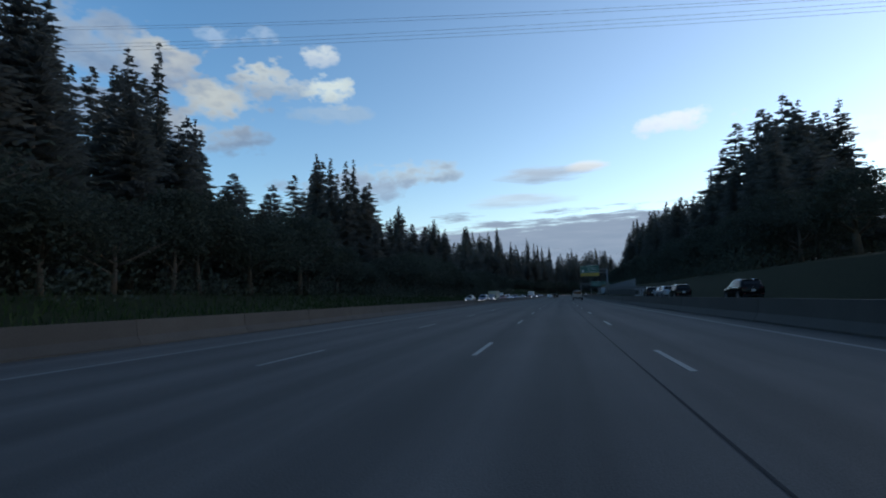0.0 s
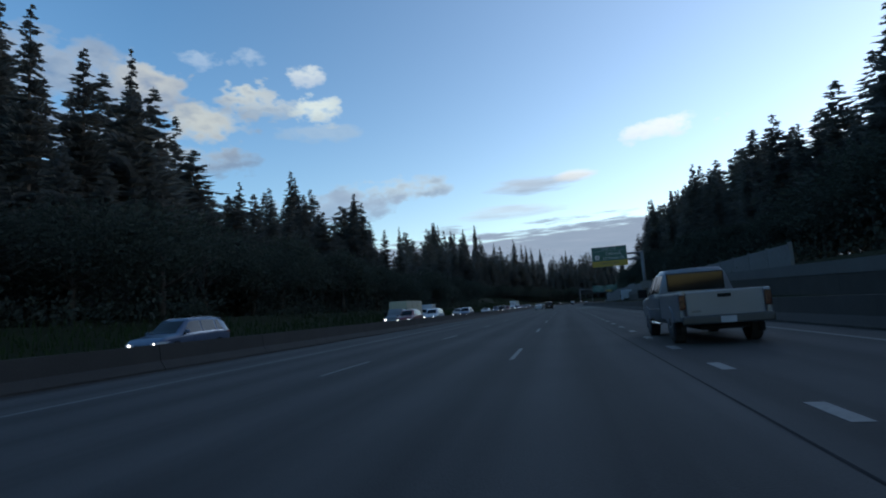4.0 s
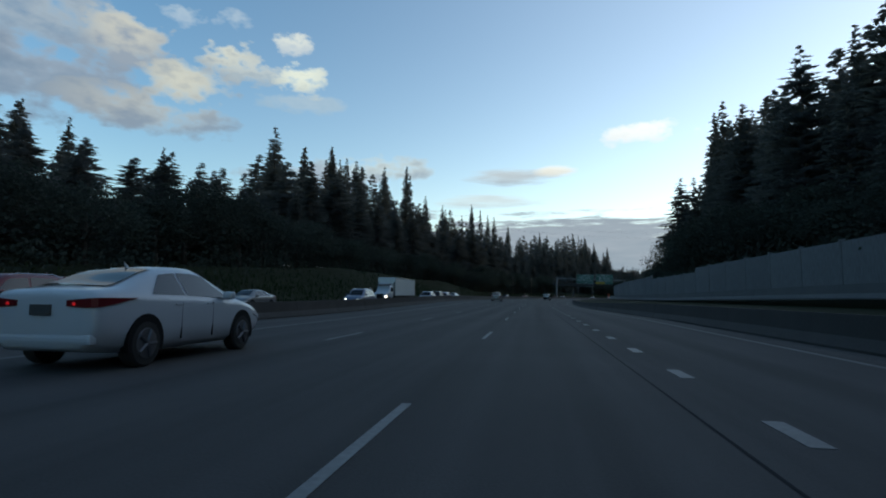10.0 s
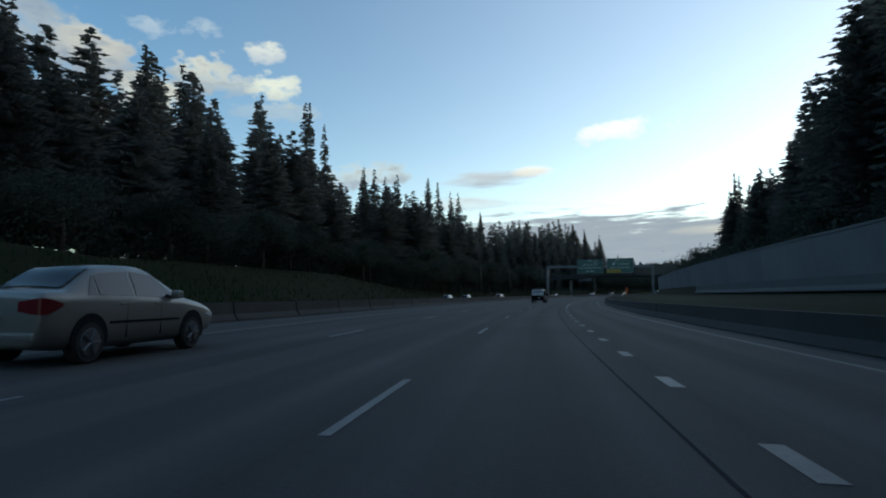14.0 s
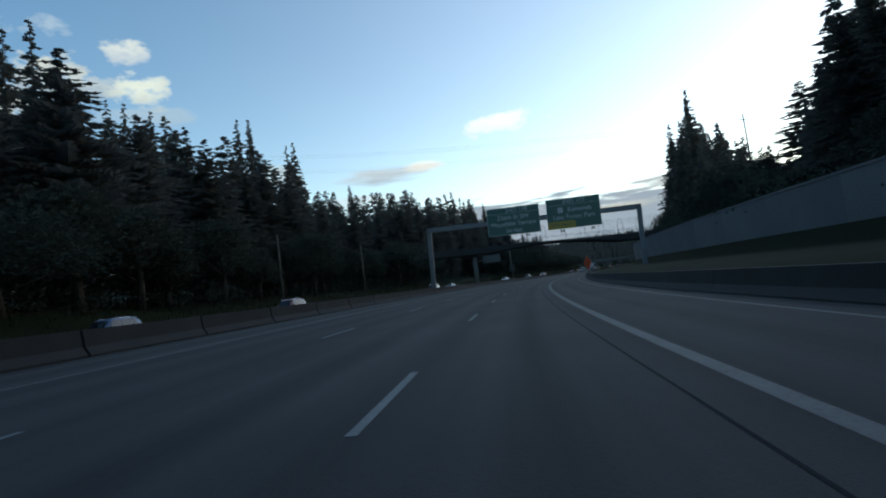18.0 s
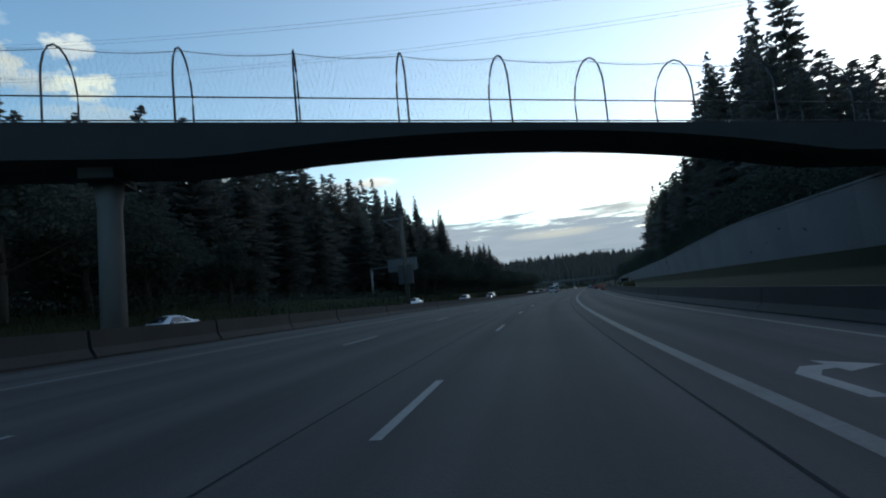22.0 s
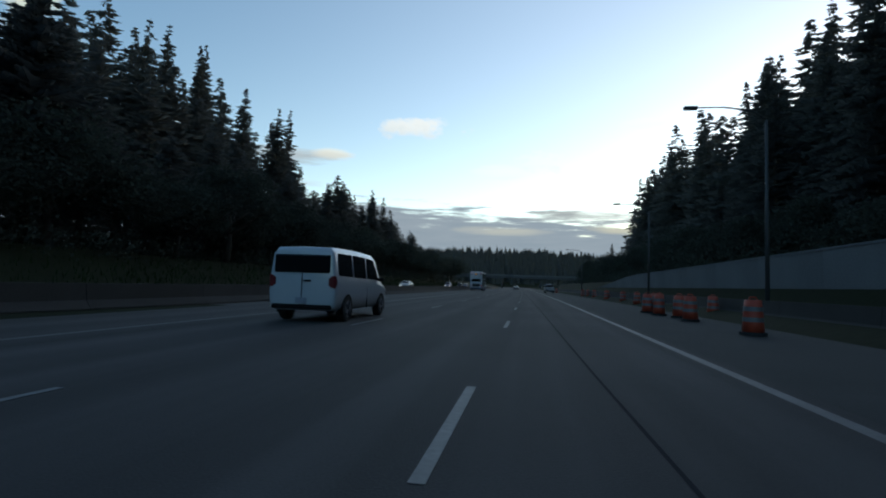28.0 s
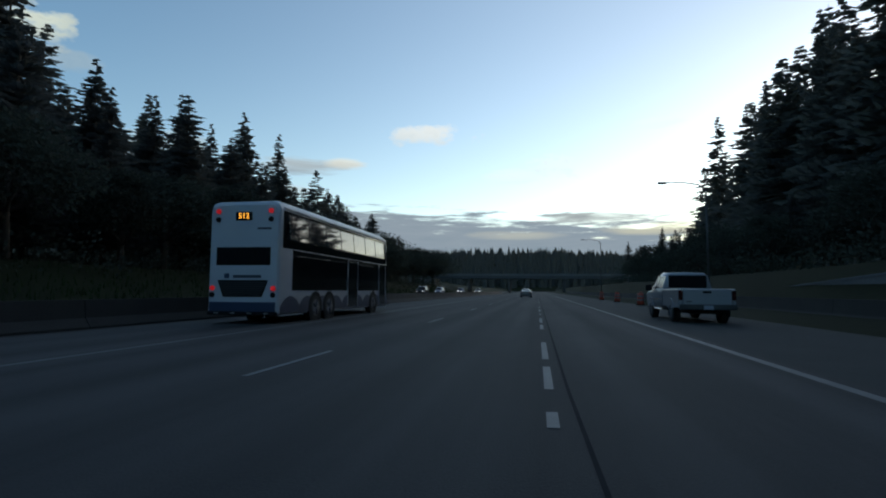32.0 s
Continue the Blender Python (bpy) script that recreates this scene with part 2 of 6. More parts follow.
STEEL_DARK = mat("dark_steel", (0.05, 0.052, 0.055), 0.5, 0.5, vary=0.2, scale=3.0)
WOOD = mat("weathered_pole", (0.10, 0.08, 0.06), 0.9, vary=0.4, scale=2.0, bump=0.4, fine_scale=20)
BARK = mat("bark", (0.05, 0.04, 0.032), 0.95, vary=0.4, scale=2.0, bump=0.6, fine_scale=12)
NEEDLES = mat("fir_needles", (0.080, 0.086, 0.083), 0.9, vary=0.4, scale=0.5, fine_scale=4, per_object=0.25, spec=0.1)
LEAVES = mat("broad_leaves", (0.042, 0.052, 0.042), 0.85, vary=0.4, scale=0.5, fine_scale=4, per_object=0.25, spec=0.1)


def see_through(m, share):
    """Thin leaves let part of the light through."""
    t = m.node_tree
    b = t.nodes["Principled BSDF"]
    thin, mix = t.nodes.new("ShaderNodeBsdfTranslucent"), t.nodes.new("ShaderNodeMixShader")
    t.links.new(b.inputs["Base Color"].links[0].from_socket, thin.inputs["Color"])
    mix.inputs[0].default_value = share
    t.links.new(b.outputs[0], mix.inputs[1])
    t.links.new(thin.outputs[0], mix.inputs[2])
    t.links.new(mix.outputs[0], t.nodes["Material Output"].inputs["Surface"])


see_through(NEEDLES, 0.4)
see_through(LEAVES, 0.4)
SIGN_GREEN = mat("sign_green", (0.010, 0.085, 0.066), 0.45, vary=0.12, scale=1.2)
SIGN_YELLOW = mat("sign_yellow", (0.34, 0.22, 0.02), 0.45, vary=0.12, scale=1.2)
SIGN_WHITE = mat("sign_white", (0.40, 0.43, 0.43), 0.4, vary=0.08, scale=1.5)
SIGN_BACK = mat("sign_back", (0.11, 0.115, 0.12), 0.5, 0.5, vary=0.15, scale=1.5)
ORANGE = mat("safety_orange", (0.42, 0.05, 0.022), 0.55, vary=0.15, scale=3)
REFLECT = mat("white_sheeting", (0.13, 0.13, 0.13), 0.5, vary=0.2, scale=3)
RUBBER = mat("rubber", (0.018, 0.018, 0.018), 0.85, vary=0.2, scale=8)
GLASS = mat("dark_glass", (0.008, 0.009, 0.011), 0.06, vary=0, spec=0.24)
GLASS_SIDE = mat("tinted_side_glass", (0.012, 0.013, 0.015), 0.04, vary=0, spec=0.6)
TAIL_DARK = mat("smoked_red_lens", (0.035, 0.003, 0.004), 0.2, vary=0.1, scale=5)
CHROME = mat("bright_metal", (0.6, 0.6, 0.62), 0.25, 1.0, vary=0.1, scale=5)
RIM = mat("alloy_rim", (0.13, 0.13, 0.14), 0.5, 0.7, vary=0.15, scale=6)
TRIM = mat("black_trim", (0.009, 0.009, 0.010), 0.7, vary=0.2, scale=6, spec=0.12)
WHITE_PAINT = mat("white_car_paint", (0.40, 0.43, 0.46), 0.3, vary=0.05, scale=1.5, coat=0.6)
BLACK_PAINT = mat("black_car_paint", (0.004, 0.004, 0.005), 0.14, vary=0.1, scale=1.5, spec=0.16)
SILVER_PAINT = mat("silver_car_paint", (0.165, 0.152, 0.135), 0.4, 0.3, vary=0.08, scale=1.5, coat=0.6)
GREY_PAINT = mat("grey_car_paint", (0.12, 0.125, 0.13), 0.35, 0.4, vary=0.08, scale=1.5, coat=0.6)
RED_PAINT = mat("dark_red_car_paint", (0.16, 0.02, 0.02), 0.35, 0.2, vary=0.08, scale=1.5, coat=0.6)
BLUE_PAINT = mat("blue_grey_car_paint", (0.06, 0.09, 0.15), 0.35, 0.3, vary=0.08, scale=1.5, coat=0.6)
CREAM = mat("cream_box_panel", (0.36, 0.35, 0.26), 0.5, vary=0.1, scale=1.0)
YELLOW_PAINT = mat("machine_yellow", (0.07, 0.046, 0.012), 0.6, vary=0.2, scale=2)
WAVE_BLUE = mat("wave_blue_vinyl", (0.013, 0.03, 0.07), 0.4, vary=0.3, scale=0.8)
PLATE = mat("plate_white", (0.24, 0.26, 0.30), 0.4, vary=0.1, scale=4)
TAIL = mat("red_lens", (0.13, 0.005, 0.008), 0.3, vary=0.1, scale=5, coat=0.1)
TAIL_LIT = glow("red_lens_lit", (0.7, 0.015, 0.02), 0.3)
HEAD_LIT = glow("headlight_lit", (1.0, 0.93, 0.8), 5.0)
HEAD_OFF = mat("headlight_lens", (0.5, 0.52, 0.54), 0.15, vary=0.1, scale=5, coat=0.5)
AMBER_OFF = mat("amber_lens", (0.30, 0.09, 0.01), 0.3, vary=0.1, scale=5)
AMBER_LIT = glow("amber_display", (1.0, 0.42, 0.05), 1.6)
INK = mat("dark_lettering", (0.03, 0.035, 0.05), 0.5, vary=0)
CABLE = mat("cable", (0.02, 0.02, 0.022), 0.6, vary=0)

# ---- helpers for shapes ----


def part(name, bm, material, parent, label="", smooth=False):
    me = bpy.data.meshes.new(name)
    bm.to_mesh(me)
    bm.free()
    me.materials.append(material)
    if smooth:
        for p in me.polygons:
            p.use_smooth = True
    ob = new(name, me)
    if parent:
        ob.parent = parent
    return tagged(ob, label)


def from_data(name, verts, faces, material, parent=None, label="", smooth=False):
    me = bpy.data.meshes.new(name)
    me.from_pydata(verts, [], faces)
    me.materials.append(material)
    if smooth:
        for p in me.polygons:
            p.use_smooth = True
    me.update()
    ob = new(name, me)
    if parent:
        ob.parent = parent
    return tagged(ob, label)


def root(name, m, label, category, group=""):
    ob = new(name)
    ob.matrix_world = m
    return tagged(ob, label, category, group)


def box(bm, x0, x1, y0, y1, z0, z1, bevel=0.0):
    g = bmesh.ops.create_cube(bm, size=1)
    bmesh.ops.scale(bm, vec=(x1 - x0, y1 - y0, z1 - z0), verts=g["verts"])
    bmesh.ops.translate(bm, vec=((x0 + x1) / 2, (y0 + y1) / 2, (z0 + z1) / 2), verts=g["verts"])
    if bevel:
        edges = list({e for v in g["verts"] for e in v.link_edges})
        bmesh.ops.bevel(bm, geom=edges, offset=bevel, segments=2, affect="EDGES", profile=0.6)
    return bm


def boxes(*spec, bevel=0.0):
    bm = bmesh.new()
    for s in spec:
        box(bm, *s, bevel=bevel)
    return bm


def tube(points, radii, sides=8, bm=None):
    bm = bm or bmesh.new()
    rings = []
    pts = [Vector(p) for p in points]
    radii = radii if isinstance(radii, (list, tuple)) else [radii] * len(pts)
    for i, p in enumerate(pts):
        d = (pts[min(i + 1, len(pts) - 1)] - pts[max(i - 1, 0)]).normalized()
        a = d.orthogonal().normalized() if abs(d.z) < 0.99 else Vector((1, 0, 0))
        a = (a - d * a.dot(d)).normalized()
        b = d.cross(a)
        rings.append([bm.verts.new(p + radii[i] * (math.cos(k * math.tau / sides) * a + math.sin(k * math.tau / sides) * b)) for k in range(sides)])
    for r0, r1 in zip(rings, rings[1:]):
        for k in range(sides):
            bm.faces.new((r0[k], r0[(k + 1) % sides], r1[(k + 1) % sides], r1[k]))
    bm.faces.new(rings[0][::-1])
    bm.faces.new(rings[-1])
    return bm


def words(name, text, size, material, parent, m, align="CENTER", label="", depth=0.004, squeeze=1.0):
    cu = bpy.data.curves.new(name, "FONT")
    cu.body, cu.size, cu.align_x, cu.align_y, cu.extrude = text, size, align, "CENTER", depth
    tmp = new(name + "_tmp", cu)
    me = bpy.data.meshes.new_from_object(tmp.evaluated_get(bpy.context.evaluated_depsgraph_get()))
    bpy.data.objects.remove(tmp)
    # one mesh for each word, parted where the gap is wide
    faces = sorted(((min(me.vertices[i].co.x for i in p.vertices), max(me.vertices[i].co.x for i in p.vertices), tuple(p.vertices)) for p in me.polygons), key=lambda q: q[:2])
    groups, reach = [], -1e9
    for lo, hi, f in faces:
        if lo > reach + 0.2 * size:
            groups.append([])
        groups[-1].append(f)
        reach = max(reach, hi)
    for g in groups:
        used = sorted({i for f in g for i in f})
        where = {i: k for k, i in enumerate(used)}
        ob = from_data(name, [me.vertices[i].co.copy() for i in used], [[where[i] for i in f] for f in g], material, parent, label)
        ob.matrix_basis = m @ Matrix.Diagonal((squeeze, 1, 1, 1))
    bpy.data.meshes.remove(me)
    return ob


# ---- the road's line: distance along it, heading, cross fall ----
KNOT_S = [-4.7, 139.0, 281.9, 330.3, 403.2, 451.3, 487.8, 524.5, 549.0, 598.0, 671.5, 768.8]
KNOT_H = [0.5, 2.0, 2.2, 3.4, 9.2, 13.5, 16.6, 20.0, 22.0, 25.3, 26.0, 25.3]


def glide(xs, ys, x):
    x = np.clip(x, xs[0], xs[-1])
    xs, ys = np.array(xs), np.array(ys)
    d = np.diff(ys) / np.diff(xs)
    m = np.concatenate([[d[0]], (d[1:] + d[:-1]) / 2, [d[-1]]])
    i = np.clip(np.searchsorted(xs, x) - 1, 0, len(xs) - 2)
    h = xs[i + 1] - xs[i]
    u = (x - xs[i]) / h
    return (2 * u**3 - 3 * u**2 + 1) * ys[i] + (u**3 - 2 * u**2 + u) * h * m[i] + (3 * u**2 - 2 * u**3) * ys[i + 1] + (u**3 - u**2) * h * m[i + 1]


RS = np.arange(-400.0, 2600.0, 1.0)
RH = np.radians(glide(KNOT_S, KNOT_H, RS))
RX = np.concatenate([[0], np.cumsum(np.sin((RH[1:] + RH[:-1]) / 2))])
RY = np.concatenate([[0], np.cumsum(np.cos((RH[1:] + RH[:-1]) / 2))])
RX, RY = RX - RX[400], RY - RY[400]


def bank(s):
    return np.interp(s, (265, 315, 530, 600, 660), (0.0, 0.042, 0.042, 0.015, 0.0))


def at(s, u, z=0.0):
    h = np.interp(s, RS, RH)
    return Vector((float(np.interp(s, RS, RX) + u * math.cos(h)), float(np.interp(s, RS, RY) - u * math.sin(h)), float(z)))


def road_z(s, u):
    return float(-bank(s) * max(-11.6, min(9.0, u)))


def on_road(s, u, z=0.0, turn=0.0):
    """A pose on the road: x to its right, y along it."""
    p = at(s, u, road_z(s, u) + z)
    return Matrix.Translation(p) @ Euler((0, float(math.atan(bank(s))) if -11.7 < u < 9.1 else 0.0, -float(np.interp(s, RS, RH)) + radians(turn))).to_matrix().to_4x4()


def opposite(s):
    """Middle of the two opposite lanes, and their height."""
    return float(np.interp(s, (330, 450, 570, 660), (-17.2, -24.0, -24.0, -22.0))), float(np.interp(s, (250, 400, 600, 700), (0.05, 0.35, 0.35, 0.1)))


def land(s, u):
    """Height of the ground."""
    if u < -11.0:
        mid, oz = opposite(s)
        if u > mid - 7:
            return oz - 0.12 if u < mid + 6 else max(oz, -float(bank(s)) * u) - 0.12
        steep = float(np.interp(s, (250, 330, 420, 480), (2.2, 6.0, 6.0, 3.0)))
        return oz + float(np.interp(mid - 7 - u, (0, 9, 25, 60, 130, 400), (0, steep, steep + 0.5, steep + 4, steep + 14, steep + 26)))
    if u > 8.4:
        low = float(np.interp(s, (112, 150), (0.3, 1.0)))
        return float(np.interp(u, (8.4, 10, 19, 21, 40, 400), (-0.15 - bank(s) * 9, 0.35 * low, 0.7 * low, 3.0, 5.0, 16)))
    return road_z(s, u) - 0.12


def ribbon(name, s0, s1, u0, u1, lift, material, step=4.0, kind="structure", label="", parent=None, category="", cols=1):
    """A strip along the road between two offsets."""
    n = max(2, int((s1 - s0) / step) + 1)
    verts, faces, spots = [], [], []
    for i in range(n):
        s = s0 + (s1 - s0) * i / (n - 1)
        a, b = (f(s) if callable(f) else f for f in (u0, u1))
        for j in range(cols + 1):
            u = a + (b - a) * j / cols
            verts.append(at(s, u, road_z(s, u) + lift))
            spots.append((u, s))
    w = cols + 1
    for i in range(n - 1):
        for j in range(cols):
            k = i * w + j
            faces.append((k, k + 1, k + w + 1, k + w))
    ob = tagged(from_data(name, verts, faces, material, parent, label), kind=kind, category=category)
    uv = ob.data.uv_layers.new(name="UVMap")
    for loop in ob.data.loops:
        uv.data[loop.index].uv = spots[loop.vertex_index]
    return ob

# ---- ground and carriageways ----
S_ROWS = np.concatenate([np.arange(-380, -60, 40), np.arange(-60, 1000, 10), np.arange(1000, 2500, 60)])
U_COLS = [-420, -300, -220, -160, -120, -90, -75, -62, -52, -46, -42, -38, -35, -33, -31, -29, -27, -25, -23, -21, -19, -17, -15, -13, -11.6, -11.0, -6, 0, 5, 8.4, 10, 13, 16, 19, 21, 25, 30, 40, 55, 75, 100, 150, 220, 300, 420]
verts, faces = [], []
for s in S_ROWS:
    for u in U_COLS:
        z = land(s, u)
        if u < -30 or u > 21:
            z += 0.5 * noise.noise((s * 0.05, u * 0.08, 0))
        verts.append(at(s, u, z))
k = len(U_COLS)
for i in range(len(S_ROWS) - 1):
    for j in range(k - 1):
        a = i * k + j
        faces.append((a, a + 1, a + k + 1, a + k))
b = len(verts)
verts += [(-4600, -3500, -3), (4600, -3500, -3), (4600, 4600, -3), (-4600, 4600, -3)]
faces.append((b, b + 1, b + 2, b + 3))
tagged(from_data("ground", verts, faces, GROUND, label="dark forest ground with low weeds and dry grass", smooth=True), kind="structure", category="ground")

def left_side(s):
    return float(np.interp(s, (560, 620), (-11.35, -12.7)))


road = ribbon("road", -120, 1500, left_side, 8.5, 0.0, ASPHALT, label="worn grey asphalt freeway carriageway with tyre tracks", category="road", cols=10)
n = 400
vs = []
for i in range(n):
    s = -120 + 1620 * i / (n - 1)
    mid, oz = opposite(s)
    vs += [at(s, mid - 6.0, oz), at(s, mid + 5.4, oz)]
fs = [(2 * i, 2 * i + 1, 2 * i + 3, 2 * i + 2) for i in range(n - 1)]
tagged(from_data("road_opposite", vs, fs, ASPHALT_FAR, label="grey asphalt carriageway of the opposite direction"), kind="structure", category="road")

ribbon("edge_line", -120, 1500, -8.05, -7.9, 0.005, PAINT_OLD, label="worn white left edge line", parent=road)
ribbon("edge_line", -120, 670, 7.25, 7.40, 0.005, PAINT_OLD, label="worn white right edge line", parent=road)
ribbon("gore_line", 384, 664, 3.49, 3.72, 0.005, PAINT_OLD, label="broad white line beside the exit lane", parent=road)
ribbon("edge_line", 664, 1500, 3.5, 3.68, 0.005, PAINT, label="white right edge line", parent=road)
seam = lambda s: float(np.interp(s, (330, 480, 610, 680, 775, 980), (2.95, 2.85, 3.0, 1.5, 0.2, 0.1)))
ribbon("tar_seam", -60, 330, 2.93, 2.965, 0.004, SEAM, parent=road, label="dark tarred joint")
ribbon("tar_seam", 330, 980, seam, lambda s: seam(s) + 0.04, 0.004, SEAM, parent=road, label="dark tarred joint")
ribbon("tar_seam", 500, 650, -0.85, -0.82, 0.004, SEAM, parent=road, label="dark tarred joint")
ribbon("worn_shoulder", 668, 960, 3.9, 10.0, 0.003, GRAVEL, parent=road, label="dark broken shoulder surface")
ribbon("asphalt_patch", 196.0, 201.0, -0.7, 3.55, 0.003, SLAB, parent=road, label="pale concrete patch", step=1)
ribbon("asphalt_patch", 193.0, 222.0, 3.75, 7.2, 0.003, SLAB, parent=road, label="pale concrete slab in the exit lane", step=1)

# ---- overhead signs and bridge ----


def guide_sign(parent, x0, x1, z0, z1, y, yellow=0.0, yellow_from=0.0, yellow_to=1.0, bar=0.0):
    """A green panel that faces back along the road, with a white border."""
    panel = part("sign_panel", boxes((x0, x1, y, y + 0.06, z0, z1), bevel=0.01), SIGN_GREEN, parent, "green enamelled panel")
    w = 0.045
    rim = boxes((x0 + 0.04, x1 - 0.04, y - 0.006, y - 0.001, z1 - 0.04 - w, z1 - 0.04), (x0 + 0.04, x1 - 0.04, y - 0.006, y - 0.001, z0 + 0.04, z0 + 0.04 + w),
                (x0 + 0.04, x0 + 0.04 + w, y - 0.006, y - 0.001, z0 + 0.04 + w, z1 - 0.04 - w), (x1 - 0.04 - w, x1 - 0.04, y - 0.006, y - 0.001, z0 + 0.04 + w, z1 - 0.04 - w))
    part("border", rim, SIGN_WHITE, panel)
    if bar:
        part("divider", boxes((x0 + 0.1, x1 - 0.1, y - 0.006, y - 0.001, bar, bar + 0.04)), SIGN_WHITE, panel)
    if yellow:
        a, b = x0 + (x1 - x0) * yellow_from, x0 + (x1 - x0) * yellow_to
        part("yellow_band", boxes((a, b, y - 0.012, y - 0.007, z0 + 0.02, z0 + yellow)), SIGN_YELLOW, panel, "yellow exit-only band")
    for i in range(int((x1 - x0) / 1.8) + 1):
        x = x0 + 0.6 + i * 1.8
        if x < x1 - 0.3:
            part("stiffener", boxes((x - 0.04, x + 0.04, y + 0.064, y + 0.16, z0 + 0.1, z1 - 0.1)), SIGN_BACK, panel)
    return panel


def shield(parent, x, y, z, size):
    """A head-shaped state route marker, drawn as a plain white shape."""
    bm = bmesh.new()
    pts = [(-0.42, -0.5), (0.42, -0.5), (0.42, -0.25), (0.52, 0.0), (0.48, 0.3), (0.28, 0.5), (-0.1, 0.54), (-0.4, 0.38), (-0.5, 0.1), (-0.42, -0.2)]
    vs = [bm.verts.new((x + px * size, y, z + pz * size)) for px, pz in pts]
    f = bm.faces.new(vs)
    g = bmesh.ops.extrude_face_region(bm, geom=[f])
    bmesh.ops.translate(bm, vec=(0, 0.005, 0), verts=[v for v in g["geom"] if isinstance(v, bmesh.types.BMVert)])
    ob = part("route_marker", bm, SIGN_WHITE, parent, "white route marker")
    words("number", "104", size * 0.42, INK, ob, pose(x, y - 0.006, z - 0.02 * size, 90))


def text_on(parent, text, size, x, y, z, squeeze=1.0, material=None):
    words("lettering", text, size, material or SIGN_WHITE, parent, pose(x, y - 0.008, z, 90), squeeze=squeeze)


def sign_lamp(parent, x, y, z):
    part("sign_light", tube([(x, y, z), (x, y - 0.9, z - 0.25)], 0.03, 6), STEEL_DARK, parent, "lamp arm under the sign")
    part("lamp_head", boxes((x - 0.28, x - 0.06, y - 1.15, y - 0.8, z - 0.55, z - 0.22), (x + 0.06, x + 0.28, y - 1.15, y - 0.8, z - 0.55, z - 0.22), bevel=0.03), STEEL_DARK, parent)


def sign_gantry():
    g = root("sign_gantry", on_road(514.1, 0, 0.156), "galvanized steel sign gantry spanning the freeway with two green panels", "sign gantry")
    zl, zr = 10.6, 10.55
    part("post", boxes((-16.6, -15.9, -0.3, 0.3, -0.4, zl), bevel=0.03), POST, g, "square steel post")
    part("post", boxes((17.2, 17.9, -0.3, 0.3, -0.6, zr), bevel=0.03), POST, g, "square steel post")
    bm = bmesh.new()
    vs = [bm.verts.new(p) for p in ((-16.6, -0.3, zl - 0.72), (-16.6, 0.3, zl - 0.72), (-16.6, 0.3, zl), (-16.6, -0.3, zl), (17.9, -0.3, zr - 0.8), (17.9, 0.3, zr - 0.8), (17.9, 0.3, zr), (17.9, -0.3, zr))]
    for f in ((0, 1, 2, 3), (7, 6, 5, 4), (0, 4, 5, 1), (1, 5, 6, 2), (2, 6, 7, 3), (3, 7, 4, 0)):
        bm.faces.new([vs[i] for i in f])
    part("beam", bm, POST, g, "boxed steel cross beam")
    for x in (-16.25, 17.55):
        part("base_plate", boxes((x - 0.6, x + 0.6, -0.6, 0.6, -0.7, -0.35), bevel=0.03), CONCRETE, g)
    a = guide_sign(g, -6.1, 2.4, 7.95, 12.5, -0.5, bar=11.5)
    text_on(a, "EXIT 178", 0.9, -1.2, -0.5, 12.0)
    text_on(a, "236th St SW", 1.0, -1.85, -0.5, 10.8)
    text_on(a, "Mountlake Terrace", 1.0, -1.85, -0.5, 9.75, 0.95)
    text_on(a, "3/4 MILE", 0.75, -1.85, -0.5, 8.6)
    b = guide_sign(g, 3.55, 11.85, 8.0, 12.8, -0.5, yellow=1.2, yellow_to=0.52, bar=11.75)
    text_on(b, "EXIT 177", 0.9, 7.9, -0.5, 12.25)
    shield(b, 5.7, -0.51, 10.95, 0.85)
    text_on(b, "Edmonds", 1.0, 8.7, -0.5, 10.95)
    text_on(b, "Lake Forest Park", 1.0, 7.75, -0.5, 9.8, 0.95)
    text_on(b, "EXIT ONLY", 0.62, 5.7, -0.515, 8.6, 1.0, INK)
    for x in (-4.4, 0.4, 5.8, 10.4):
        sign_lamp(g, x, -0.5, 7.95)


def cantilever_sign():
    g = root("cantilever_sign", on_road(202, 0), "cantilevered green exit sign on a steel post beside the barrier", "road sign")
    part("post", tube([(17.2, 0, 0.2), (17.2, 0, 10.3)], [0.36, 0.30], 12), POST, g, "round steel post", True)
    part("arm", tube([(17.2, 0, 10.2), (7.7, 0, 10.2)], [0.22, 0.16], 10), POST, g, "horizontal steel arm", True)
    part("arm", tube([(17.2, 0, 9.1), (7.7, 0, 9.1)], [0.2, 0.15], 10), POST, g, "horizontal steel arm", True)
    part("base", tube([(17.2, 0, 0.1), (17.2, 0, 0.5)], 0.55, 12), CONCRETE, g)
    part("control_box", boxes((16.3, 17.9, -0.75, -0.36, 3.0, 4.4), bevel=0.03), SIGN_BACK, g, "grey equipment box on the post")
    a = guide_sign(g, 7.6, 14.4, 7.9, 11.9, -0.35, yellow=1.15, bar=11.05)
    text_on(a, "EXIT 177", 0.7, 11.0, -0.35, 11.5)
    shield(a, 8.6, -0.36, 9.8, 0.95)
    text_on(a, "Edmonds", 0.8, 11.8, -0.35, 10.45)
    text_on(a, "Lk Forest Pk", 0.8, 11.8, -0.35, 9.55)
    text_on(a, "RIGHT LANE", 0.55, 11.0, -0.365, 8.5, 1.1, INK)


